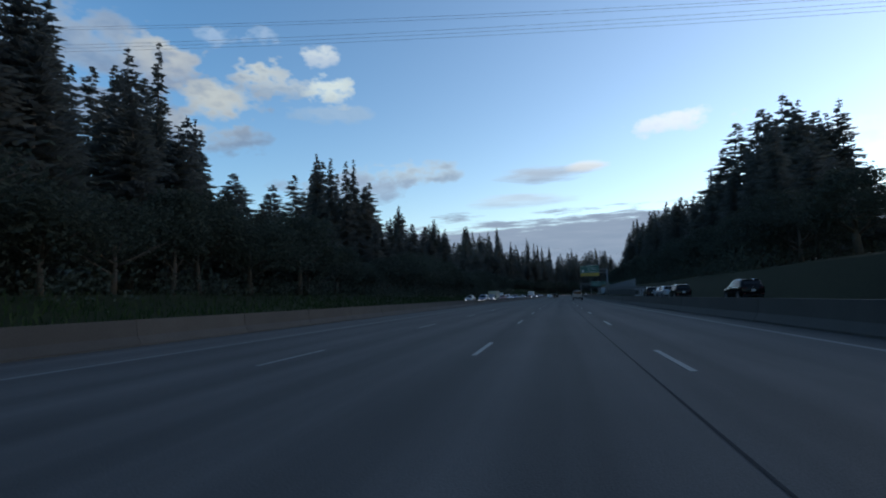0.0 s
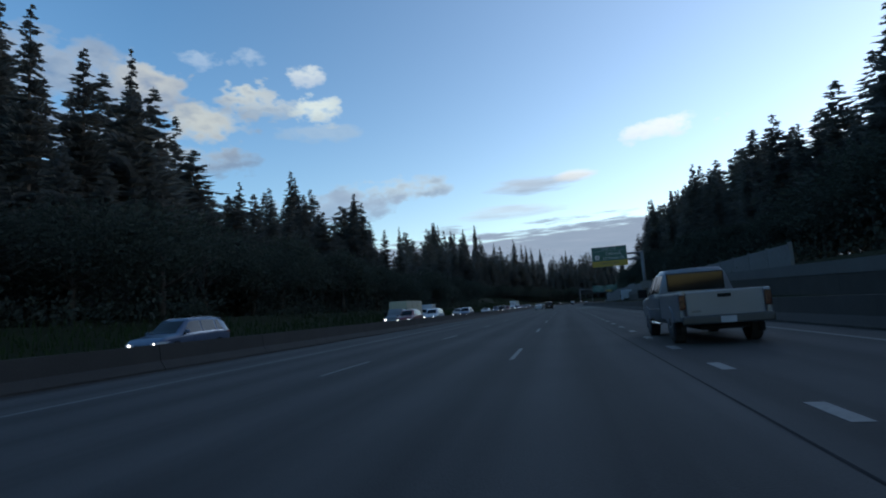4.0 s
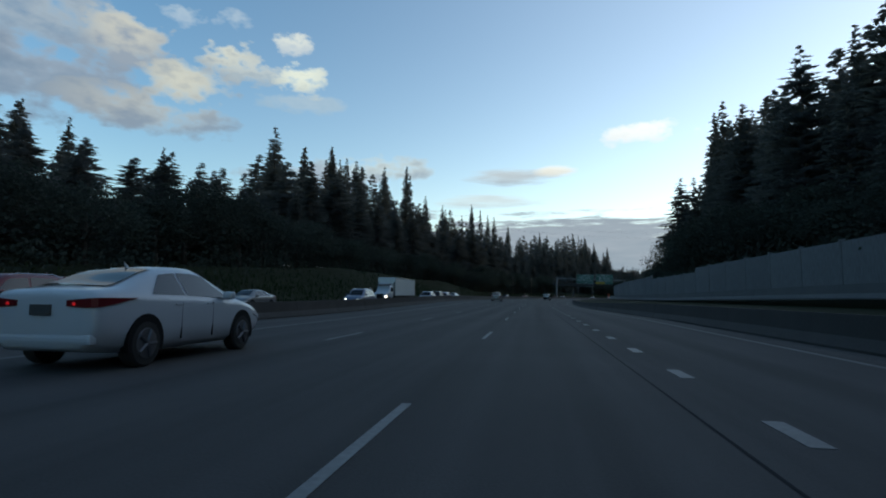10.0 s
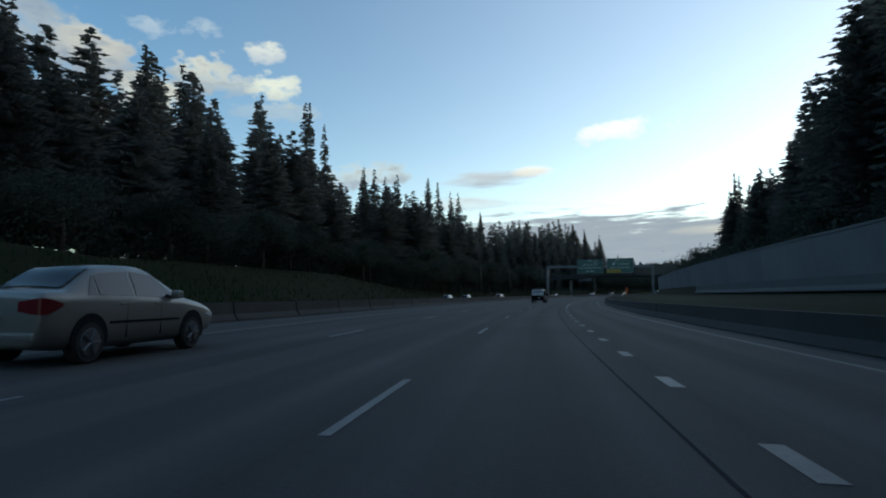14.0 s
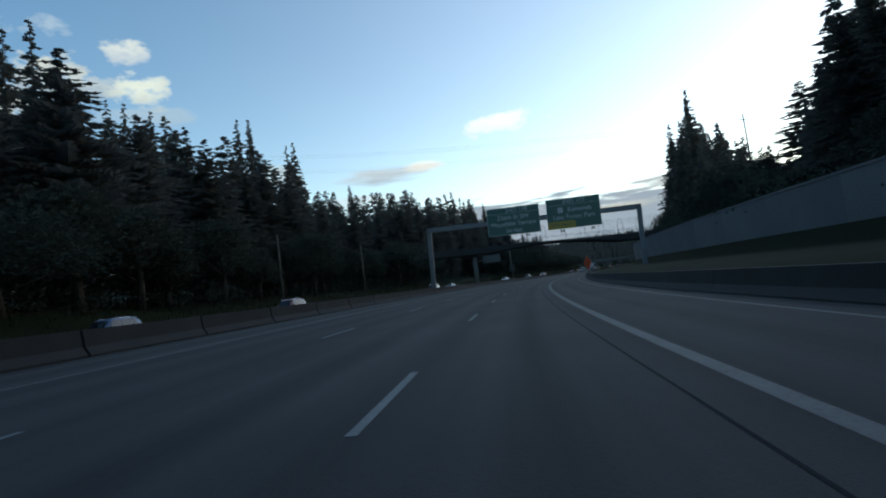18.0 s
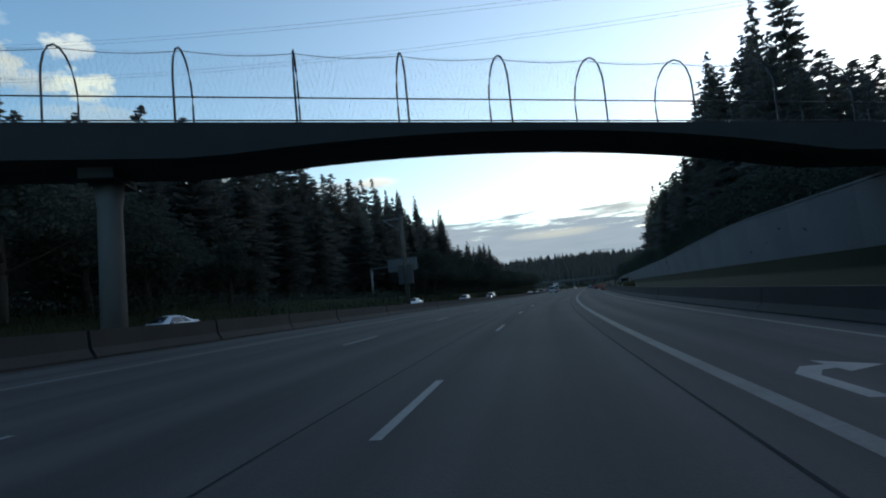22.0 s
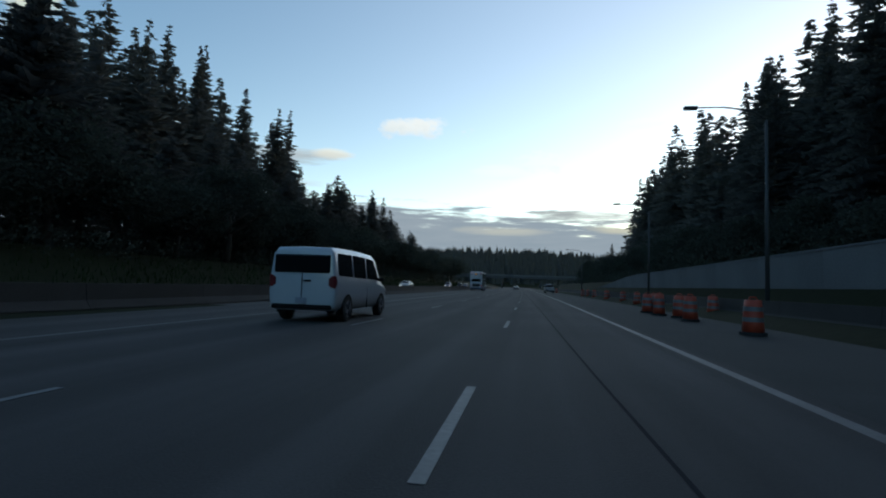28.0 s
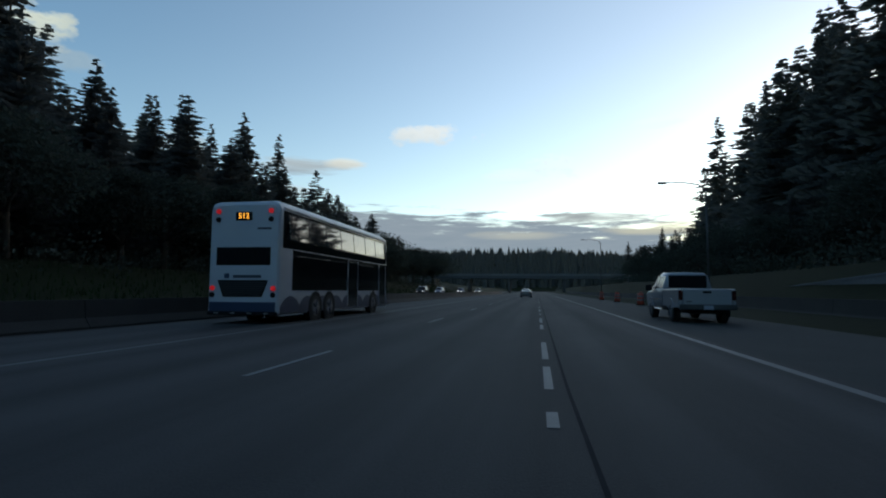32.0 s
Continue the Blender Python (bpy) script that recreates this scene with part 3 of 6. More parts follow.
def footbridge():
    g = root("footbridge", pose(57.1, 541.82, 0, 0, 0, 0.77), "concrete pedestrian overpass with arched mesh screen", "footbridge")
    # deck: underside arches up between the piers
    bm = bmesh.new()
    xs = np.linspace(-27, 30, 33)
    top = lambda x: 8.38 - 0.031 * x
    rings = []
    for x in xs:
        zt = top(x)
        zu = zt - 0.56 - 0.32 * min(1.8, abs(x - 2.5) / 8) ** 2
        rings.append([bm.verts.new(p) for p in ((x, -1.6, zu + 0.2), (x, -1.1, zu), (x, 1.1, zu), (x, 1.6, zu + 0.2), (x, 1.6, zt), (x, -1.6, zt))])
    for r0, r1 in zip(rings, rings[1:]):
        for k in range(6):
            bm.faces.new((r0[k], r0[(k + 1) % 6], r1[(k + 1) % 6], r1[k]))
    bm.faces.new(rings[0][::-1])
    bm.faces.new(rings[-1])
    # the deck's shaded side is painted in: colour well below the pier concrete
    part("deck", bm, mat("bridge_concrete_shaded", (0.03, 0.029, 0.028), 0.85, vary=0.3, scale=0.6, bump=0.2), g, "concrete girder deck, its shade put into the colour")
    arch = None
    for x in np.arange(-26.31, 30, 4.485):
        z = top(x)
        pts = [(0, -1.4, 0), (0, -1.45, 1.8)] + [(0, -1.45 * math.cos(a), 1.8 + 1.83 * math.sin(a)) for a in np.linspace(0.25, math.pi - 0.25, 9)] + [(0, 1.45, 1.8), (0, 1.4, 0)]
        if arch is None:
            ob = part("screen_hoop", tube(pts, 0.045, 6), STEEL_DARK, g, "curved steel hoop")
            arch = ob.data
        else:
            ob = new("screen_hoop", arch)
            ob.parent = g
        ob.location = (x, 0, z)
    for y in (-1.45, 1.45):
        for h in (0.12, 1.05):
            part("rail", tube([(x, y, top(x) + h) for x in xs], 0.03, 6), STEEL_DARK, g, "long steel handrail")
    for y, h in ((0, 3.62),):
        part("screen_wire", tube([(x, y, top(x) + h - 0.16 * abs(math.sin((x + 26.31) / 4.485 * math.pi))) for x in np.arange(-26.31, 29.4, 0.897)], 0.014, 4), STEEL_DARK, g, "sagging edge of the mesh screen")
    # mesh of thin wires between the hoops
    vs, fs = [], []
    def wire(p, q, r=0.0016):
        p, q = Vector(p), Vector(q)
        d = (q - p).normalized()
        a = d.orthogonal().normalized() * r
        b2 = d.cross(a).normalized() * r
        i = len(vs)
        vs.extend([p + a, p + b2 * 1.0 - a * 0.5, p - b2 - a * 0.5, q + a, q + b2 - a * 0.5, q - b2 - a * 0.5])
        fs.extend([(i, i + 1, i + 4, i + 3), (i + 1, i + 2, i + 5, i + 4), (i + 2, i, i + 3, i + 5)])
    for side in (-1, 1):
        for x in np.arange(-26.5, 29, 0.22):
            z = top(x)
            for dx in (-1.1, 1.1):
                p = [(x, 1.4 * side, z + 0.1), (x + dx * 0.5, 1.45 * side, z + 1.7), (x + dx * 0.8, 1.0 * side, z + 3.1), (x + dx, 0, z + 3.5)]
                for a, b2 in zip(p, p[1:]):
                    wire(a, b2)
    tagged(from_data("mesh_screen", vs, fs, STEEL_DARK, g, "fine wire mesh"), kind="stuff")
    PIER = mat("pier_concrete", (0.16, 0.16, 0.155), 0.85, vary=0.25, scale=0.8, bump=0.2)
    part("abutment", boxes((27.5, 31.5, -2.2, 2.2, 0.5, 7.4), bevel=0.06), PIER, g, "concrete abutment in the slope")
    for x, w in ((-15.75, 0.47),):
        zt = top(x) - 1.8
        part("pier", tube([(x, 0, -0.6), (x, 0, zt - 1.2), (x, 0, zt)], [w, w * 0.92, w * 1.2], 16), PIER, g, "round tapered concrete pier", True)
        part("pier_cap", boxes((x - 0.6, x + 0.6, -1.2, 1.2, zt - 0.2, zt + 0.3), bevel=0.05), CONCRETE, g)


def cantilever_back():
    """A sign for the opposite direction, seen from behind."""
    g = root("sign_from_behind", on_road(645, 0), "cantilevered sign for opposite traffic, bare grey back", "road sign")
    part("post", tube([(-45.6, 0, 2.5), (-45.6, 0, 10.4)], [0.34, 0.30], 10), POST, g, "round steel post", True)
    part("arm", tube([(-45.6, 0, 10.2), (-33.7, 0, 10.6)], [0.24, 0.18], 8), POST, g, "steel arm", True)
    panel = part("sign_panel", boxes((-41.0, -33.5, -0.42, -0.34, 9.0, 12.0), bevel=0.01), SIGN_BACK, g, "bare aluminium sign back")
    for i in range(9):
        x = -40.6 + i * 0.83
        part("stiffener", boxes((x - 0.05, x + 0.05, -0.52, -0.424, 9.1, 11.9)), POST, panel)


def camera_pole():
    g = root("equipment_pole", on_road(577, -13.2), "wooden utility pole with boxes and a slanting arm in the median", "utility pole")
    part("pole", tube([(0, 0, 0), (0, 0, 10.0)], [0.24, 0.19], 12), WOOD, g, "weathered round wood pole", True)
    part("cap", tube([(0, 0, 10.0), (0, 0, 10.25)], [0.26, 0.05], 10), STEEL_DARK, g)
    part("arm", tube([(-2.0, 0, 9.8), (0, 0, 9.75)], 0.06, 8), POST, g)
    part("strut", tube([(-1.9, 0, 9.75), (0, 0, 8.4)], 0.05, 8), POST, g)
    for x in (-0.45, 0.45):
        part("cabinet", boxes((x - 0.3, x + 0.3, -0.25, 0.25, 2.9, 4.9), bevel=0.03), STEEL_DARK, g, "dark grey metal equipment cabinet")


def street_lamp(s, u, height, reach):
    g = root("street_lamp", on_road(s, u), "tall galvanized street lamp with a curved arm", "street lamp", "street lamps beside the freeway")
    part("pole", tube([(0, 0, -0.4), (0, 0, height - 0.8)], [0.14, 0.08], 10), LAMP_GREY, g, "", True)
    part("arm", tube([(0, 0, height - 0.8), (-reach * 0.2, 0, height - 0.25), (-reach * 0.6, 0, height), (-reach, 0, height)], [0.08, 0.06, 0.05, 0.04], 8), LAMP_GREY, g, "", True)
    part("luminaire", boxes((-reach - 0.75, -reach + 0.05, -0.17, 0.17, height - 0.12, height + 0.08), bevel=0.05), LAMP_GREY, g, "flat grey lamp head")
    part("base", boxes((-0.3, 0.3, -0.3, 0.3, -0.5, 0.1), bevel=0.03), CONCRETE, g)


def utility_pole(s, u, z, height):
    g = root("utility_pole", Matrix.Translation(at(s, u, z)), "bare tall wooden utility pole among the trees", "utility pole", "utility poles")
    part("pole", tube([(0, 0, -0.5), (0.05, 0, height)], [0.2, 0.12], 8), WOOD, g, "", True)
    part("crossarm", boxes((-1.1, 1.1, -0.06, 0.06, height - 1.2, height - 1.08)), WOOD, g)


def power_line(s, u0, z0, u1, z1, sag, lines, gap):
    """Cables slung across the road from one side to the other."""
    for i in range(lines):
        pts = []
        for k in np.linspace(-0.4, 1.4, 37):
            u = u0 + (u1 - u0) * k
            pts.append(at(s + i * 0.8, u, z0 + (z1 - z0) * k + i * gap + 4 * sag * (k - 1) * k))
        tagged(part("power_line", tube(pts, 0.018, 4), CABLE, None), "thin black overhead power cable across the road", "power line", "overhead cables")


def overpass():
    """Road bridge across the freeway far ahead."""
    g = root("overpass", on_road(1010, 0), "pale concrete road bridge crossing the freeway far ahead", "bridge")
    part("deck", boxes((-52, 46, -5.5, 5.5, 6.5, 7.7), bevel=0.05), PALE, g, "long concrete girder deck")
    for y in (-5.6, 5.6):
        part("parapet", boxes((-52, 46, y - 0.15, y + 0.15, 7.7, 8.6), bevel=0.03), WALL, g, "solid concrete parapet")
    for x in (-30.5, -12.4, 11.5):
        for y in (-3.6, 3.6):
            part("column", tube([(x, y, -0.6), (x, y, 5.9)], 0.5, 12), PALE, g, "round concrete column", True)
        part("cap_beam", boxes((x - 0.7, x + 0.7, -5.0, 5.0, 5.8, 6.5), bevel=0.05), PALE, g)
    for x0, x1 in ((-58, -46), (38, 52)):
        part("abutment", boxes((x0, x1, -5.4, 5.4, -1.0, 6.48), bevel=0.05), WALL, g, "concrete abutment wall")


overpass()
sign_gantry()
cantilever_sign()
footbridge()
cantilever_back()
camera_pole()
street_lamp(705, 14.4, 12.4, 3.9)
street_lamp(737, 14.8, 11.5, 3.4)
street_lamp(825, 16.6, 12.2, 3.8)
street_lamp(905, 15.5, 14.0, 4.0)
utility_pole(548, 43.5, 5, 23)
utility_pole(497, -34, 3.0, 9)
utility_pole(524, -33, 3.0, 9)
power_line(66, -69, 44.3, 40, 33.8, 0.6, 3, 1.0)
power_line(67, -69, 48.6, 40, 36.2, 0.6, 2, 0.9)
power_line(600, -102, 59.4, 14.3, 41.4, 1.2, 2, 1.1)
power_line(604, -93, 52.5, 7, 39.3, 1.2, 2, 1.0)

# ---- trees ----


def conifer_mesh(seed, height, radius, bare, branches, sag, ragged, coarse=1.0):
    """Crown of drooping boughs as many small needle sprays, unit metres."""
    rnd = random.Random(seed)
    vs, fs = [], []
    z = height * bare
    while z < height - 0.2:
        f = (z / height - bare) / (1 - bare)
        reach = radius * ((1 - f) ** 0.85) * (0.55 + 0.45 * min(1, f * 5)) + 0.25
        for k in range(branches if f < 0.85 else 4):
            if rnd.random() < ragged:
                continue
            a = rnd.uniform(0, math.tau)
            r = reach * rnd.uniform(0.55, 1.12)
            dx, dy = math.cos(a), math.sin(a)
            z0 = z + rnd.uniform(-1.1, 1.1) * min(1.0, (height - z) / 4)
            rise = rnd.uniform(-0.02, 0.34)
            n = max(2, int(r / (0.62 * coarse)))
            for j in range(n):
                t = (j + 0.5) / n
                px, py = dx * r * t, dy * r * t
                pz = z0 + r * (rise * t - sag * t * t + 0.10 * t ** 4)
                ln = r / n
                side = (0.30 + 0.24 * r * (1 - t)) * rnd.uniform(0.7, 1.25) * coarse ** 0.5
                hang = rnd.uniform(0.35, 0.95) * (0.45 + 0.55 * (1 - f)) * coarse ** 0.5
                i = len(vs)
                vs.extend([(px - dx * ln * 0.6, py - dy * ln * 0.6, pz + 0.06), (px + dx * ln * 1.2, py + dy * ln * 1.2, pz - 0.1), (px + dx * ln * 0.2, py + dy * ln * 0.2, pz - hang)])
                fs.append((i, i + 1, i + 2))
                for turn in (-1, 1):
                    k2 = rnd.uniform(0.35, 0.75)
                    i = len(vs)
                    vs.extend([(px + dx * ln * 0.45, py + dy * ln * 0.45, pz + 0.10), (px - dx * ln * 0.45, py - dy * ln * 0.45, pz - 0.28),
                               (px - dy * turn * side + dx * side * k2, py + dx * turn * side + dy * side * k2, pz - side * rnd.uniform(0.25, 0.6))])
                    fs.append((i, i + 1, i + 2))
        z += rnd.uniform(0.45, 0.8) * (height / 40) ** 0.5
    i = len(vs)
    vs.extend([(0.12, 0, height - 1.3), (-0.08, 0.1, height - 1.3), (-0.08, -0.1, height - 1.3), (0, 0, height)])
    fs.extend([(i, i + 1, i + 3), (i + 1, i + 2, i + 3), (i + 2, i, i + 3)])
    return vs, fs


def broadleaf_mesh(seed, height, radius, clumps, leaves, size):
    rnd = random.Random(seed)
    vs, fs = [], []
    for c in range(clumps):
        a, b2 = rnd.uniform(0, math.tau), rnd.uniform(-0.25, 1)
        rr = radius * rnd.uniform(0.45, 0.95)
        cx, cy, cz = rr * math.cos(a) * math.sqrt(max(0.05, 1 - b2 * b2)), rr * math.sin(a) * math.sqrt(max(0.05, 1 - b2 * b2)), height * (0.52 + 0.40 * b2)
        cr = radius * rnd.uniform(0.22, 0.42)
        for k in range(leaves):
            d = Vector((rnd.gauss(0, 1), rnd.gauss(0, 1), rnd.gauss(0, 1))).normalized() * cr * rnd.uniform(0.5, 1.1)
            n = Vector((rnd.gauss(0, 1), rnd.gauss(0, 1), rnd.gauss(0, 1) + 0.6)).normalized()
            t = n.orthogonal().normalized() * size * rnd.uniform(0.5, 1.2)
            q = n.cross(t)
            p = Vector((cx, cy, cz)) + d
            i = len(vs)
            vs.extend([p - t, p - q * 0.55, p + t, p + q * 0.55])
            fs.append((i, i + 1, i + 2, i + 3))
    return vs, fs


def fir(seed, height, radius, bare, branches=7, sag=0.42, ragged=0.12, label=""):
    bm = tube([(0, 0, -1.5), (0.05, 0, height * 0.5), (0, 0, height * 0.97)], [0.012 * height, 0.007 * height, 0.02], 7)
    trunk = part("fir_tree", bm, BARK, None, smooth=True)
    vs, fs = conifer_mesh(seed, height, radius, bare, branches, sag, ragged)
    from_data("crown", vs, fs, NEEDLES, trunk)
    rnd = random.Random(seed + 50)
    bm = bmesh.new()
    for k in range(14):
        z = height * rnd.uniform(max(0.08, bare - 0.12), 0.55)
        a, r = rnd.uniform(0, math.tau), radius * rnd.uniform(0.4, 0.75)
        tube([(0, 0, z), (math.cos(a) * r, math.sin(a) * r, z - r * 0.12)], [0.05, 0.015], 4, bm)
    tagged(part("limb", bm, BARK, trunk), kind="stuff")
    return tagged(trunk, label, "tree")


def broadleaf(seed, height, radius, label):
    rnd = random.Random(seed)
    bm = tube([(0, 0, -1), (0.2, 0.1, height * 0.3), (0.1, 0, height * 0.62)], [0.03 * height, 0.02 * height, 0.008 * height], 7)
    for k in range(7):
        a, z = rnd.uniform(0, math.tau), height * rnd.uniform(0.2, 0.45)
        tube([(0.1, 0, z), (math.cos(a) * radius * 0.4, math.sin(a) * radius * 0.4, z + height * 0.15), (math.cos(a) * radius * 0.7, math.sin(a) * radius * 0.7, z + height * 0.28)], [0.012 * height, 0.007 * height, 0.003 * height], 5, bm)
    trunk = part("broadleaf_tree", bm, BARK, None, smooth=True)
    vs, fs = broadleaf_mesh(seed, height, radius, 64, 105, 0.25)
    from_data("crown", vs, fs, LEAVES, trunk)
    return tagged(trunk, label, "tree")


FIR_LABEL = "tall dark green fir with drooping ragged boughs"
FIRS = [fir(1, 40, 6.0, 0.10, 8, 0.40, 0.10, FIR_LABEL), fir(2, 40, 7.2, 0.14, 8, 0.36, 0.16, FIR_LABEL), fir(3, 40, 5.2, 0.10, 8, 0.46, 0.08, FIR_LABEL),
        fir(4, 40, 8.4, 0.20, 9, 0.30, 0.18, "broad old dark fir with heavy boughs"), fir(5, 40, 5.0, 0.30, 7, 0.42, 0.26, "thin ragged fir with a bare lower trunk"), fir(6, 40, 4.2, 0.08, 7, 0.5, 0.1, "slender dark spire-topped fir")]
BROADS = [broadleaf(11, 14, 6.0, "rounded dark broadleaf tree at the wood's edge"), broadleaf(12, 14, 7.5, "spreading dark broadleaf tree at the wood's edge"), broadleaf(13, 14, 5.0, "rounded dark broadleaf tree at the wood's edge")]
for k, ob in enumerate(FIRS + BROADS):
    ob.matrix_basis = Matrix.Translation(at(1500 + 14 * k, -90 - 6 * (k % 2), land(1500, -90)))

rnd = random.Random(7)


def plant(proto, base_height, s, u, top, wide=1.0):
    z = land(s, u)
    k = max(0.15, (top - z) / base_height)
    w = max(min(k, 0.85), 0.55) * wide * rnd.uniform(1.15, 1.4)
    m = Matrix.Translation(at(s, u, z - 0.2)) @ Matrix.Rotation(rnd.uniform(0, math.tau), 4, "Z")
    t = copy_thing(proto, m)
    t.scale = (w, w, k)
    return t


# along the road, beside it, height of the top, kind
GROVE_WEST_FIRST = [
    (36, -56, 44, 0), (44, -60, 46, 1), (52, -66, 47, 0), (62, -62, 42.5, 1), (66, -60, 44.8, 5), (122, -98, 55, 3), (141, -65.3, 45.5, 0), (141, -60.4, 44, 2),
    (145, -72, 48.5, 0), (150, -62, 43, 2), (160, -62, 40, 2), (165, -68, 51.4, 5), (205, -74, 37.3, 0), (216, -72.4, 38, 2), (227, -72, 45.3, 4), (236, -75.5, 46, 0),
    (242, -59, 40, 3), (244, -60, 40, 0), (258, -66, 40, 4),
]
GROVE_WEST_SECOND = [
    (265, -63, 35.6, 1), (272, -60, 33, 2), (355, -149, 59, 0), (361, -69.5, 47.5, 1), (374, -158, 62, 1), (390, -79, 51, 4), (392, -80, 52, 2), (400, -149, 59.5, 0),
    (405, -80, 51.3, 2), (412, -110, 61, 0), (423, -78, 56, 1), (424, -90, 63, 0), (425, -91, 63.4, 0), (431, -95, 64.5, 0), (435, -97, 63.5, 0), (448, -99, 66, 2),
    (451, -105, 67, 1), (451, -81, 61.2, 1), (466, -78, 64, 2),
]
GROVE_WEST_THIRD = [
    (470, -60, 35.6, 0), (472, -81, 67, 2), (481, -55, 41.8, 5), (487, -67, 46.7, 1), (492, -91, 68, 2), (512, -60, 38.2, 2), (540, -111, 65, 3), (545, -102, 62, 1),
    (553, -121, 71.7, 1), (559, -82, 59, 4), (566, -92, 63.8, 1), (582, -84, 58, 0), (586, -105, 70, 0), (594, -96, 62.5, 0), (673, -69, 42.7, 1), (681, -66.5, 40.8, 0),
    (700, -133, 69, 0), (702, -65, 44.4, 2), (703, -134, 68.5, 1),
]
GROVE_WEST_FOURTH = [
    (725, -70, 46.2, 1), (769, -79, 55.5, 1), (776, -132, 71, 1), (779, -62, 43.8, 2), (781, -75, 55, 2), (783, -85, 62, 1), (786, -77, 57.5, 0), (811, -70, 50, 3),
    (818, -46, 23.5, 2), (819, -57.5, 30, 0), (831, -76, 57, 1), (848, -65, 34.8, 0), (856, -66, 38.4, 1), (861, -63, 33.8, 0), (861, -56, 35.8, 0), (862, -56, 33.5, 2),
    (873, -55, 35, 2), (910, -59, 30.4, 1), (970, -65, 31.8, 3),
]
GROVE_EAST_FIRST = [
    (128, 60, 38, 3), (131, 56, 44, 3), (134, 64, 42, 3), (136, 68, 46, 1), (139, 60.6, 47.3, 3), (142, 66, 45, 3), (146, 58, 45, 3), (150, 56, 38, 3),
    (170, 47.3, 38.5, 0), (175, 55, 36.7, 2), (231, 50.3, 39.7, 0), (248, 51.6, 40.4, 2), (255, 41.5, 39.3, 0), (267, 44.4, 40.5, 1), (295, 43, 39, 2), (325, 51.4, 45, 0),
    (372, 54.3, 47.7, 1), (374, 45, 50, 2), (396, 47.5, 54, 0),
]
GROVE_EAST_SECOND = [
    (397, 48, 53.3, 2), (399, 58, 55.3, 1), (505, 48.7, 36, 0), (513, 52.3, 37, 1), (628, 44, 58, 4), (646, 45.3, 60, 4), (737, 53.4, 54, 1), (779, 48.2, 48, 0),
    (787, 48.8, 49.8, 1), (789, 63, 67, 2), (813, 55.5, 56, 2), (874, 53.4, 55, 1), (879, 54.4, 56.6, 0), (888, 53.4, 44.6, 0), (890, 48.6, 47, 2), (894, 50.2, 45.6, 0),
    (1030, 58, 32, 0), (1039, 44, 26, 1),
]
TREES = GROVE_WEST_FIRST + GROVE_WEST_SECOND + GROVE_WEST_THIRD + GROVE_WEST_FOURTH + GROVE_EAST_FIRST + GROVE_EAST_SECOND
for s, u, top, k in TREES:
    plant(FIRS[k], 40, s, u, top)

# the wood between the tall ones: height of its crowns every 25 m along the road, row by row away from it


LIGHT = [conifer_mesh(30 + k, 40, r, 0.10, 5, 0.40, 0.10, 1.45) for k, r in enumerate((6.4, 7.4, 5.6, 8.0))]
BACK_V, BACK_F = [], []


def back_fir(s, u, top, wide):
    """One fir of the wood behind, merged into a single mesh."""
    vs, fs = rnd.choice(LIGHT)
    z = land(s, u)
    k = max(0.15, (top - z) / 40)
    w = max(min(k, 0.85), 0.55) * wide * rnd.uniform(1.15, 1.4)
    a = rnd.uniform(0, math.tau)
    p = at(s, u, z - 0.2)
    v = np.array(vs)
    x, y = v[:, 0] * math.cos(a) - v[:, 1] * math.sin(a), v[:, 0] * math.sin(a) + v[:, 1] * math.cos(a)
    BACK_F.append(np.array(fs) + sum(len(q) for q in BACK_V))
    BACK_V.append(np.stack([x * w + p.x, y * w + p.y, v[:, 2] * k + p.z], 1))


def wood_row(u, heights, spacing, protos, base_height, low, wide, spread):
    s = 3.0
    while s < 975:
        top = float(np.interp(s, range(0, 1000, 25), heights)) * rnd.uniform(low, 1.0)
        q = u + rnd.uniform(-spread, spread)
        if top > land(s, q) + 5 and not (585 < s < 652 and -47 < q < -28):
            if protos is None:
                back_fir(s, q, top, wide * rnd.uniform(0.85, 1.15))
            else:
                if base_height < 20:
                    top = min(top, rnd.uniform(10, 15) + 0.3 * land(s, q))
                plant(rnd.choice(protos), base_height, s, q, top, wide * rnd.uniform(0.85, 1.15))
        s += spacing * rnd.uniform(0.75, 1.25)


wood_row(-40, [23, 24, 23, 25, 9, 26, 24, 19, 22, 20, 18, 18, 27, 24, 29, 30, 34, 29, 24, 28, 27, 24, 25, 26, 30, 30, 28, 30, 21, 22, 26, 23, 24, 21, 18, 18, 19, 19, 21, 24], 8.5, BROADS, 14, 0.6, 1.1, 2)
wood_row(-50, [48, 48, 33, 21, 21, 19, 30, 21, 30, 34, 22, 21, 22, 21, 34, 32, 35, 40, 29, 38, 34, 33, 28, 28, 35, 35, 31, 34, 35, 25, 26, 28, 29, 30, 29, 25, 23, 21, 21, 24], 9.5, FIRS[:4], 40, 0.8, 1.35, 4)
wood_row(-64, [48, 48, 39, 33, 26, 19, 46, 41, 27, 39, 41, 24, 26, 23, 35, 41, 47, 48, 46, 36, 44, 43, 40, 34, 40, 43, 43, 42, 42, 34, 49, 35, 30, 32, 33, 34, 35, 35, 32, 28], 7.6, None, 40, 0.84, 1.46, 5)
wood_row(-82, [48, 48, 48, 52, 46, 33, 46, 57, 33, 40, 48, 42, 33, 34, 34, 50, 47, 57, 59, 47, 49, 51, 51, 42, 43, 47, 51, 47, 53, 52, 53, 58, 59, 50, 37, 34, 37, 38, 39, 40], 8.1, None, 40, 0.84, 1.40, 7)
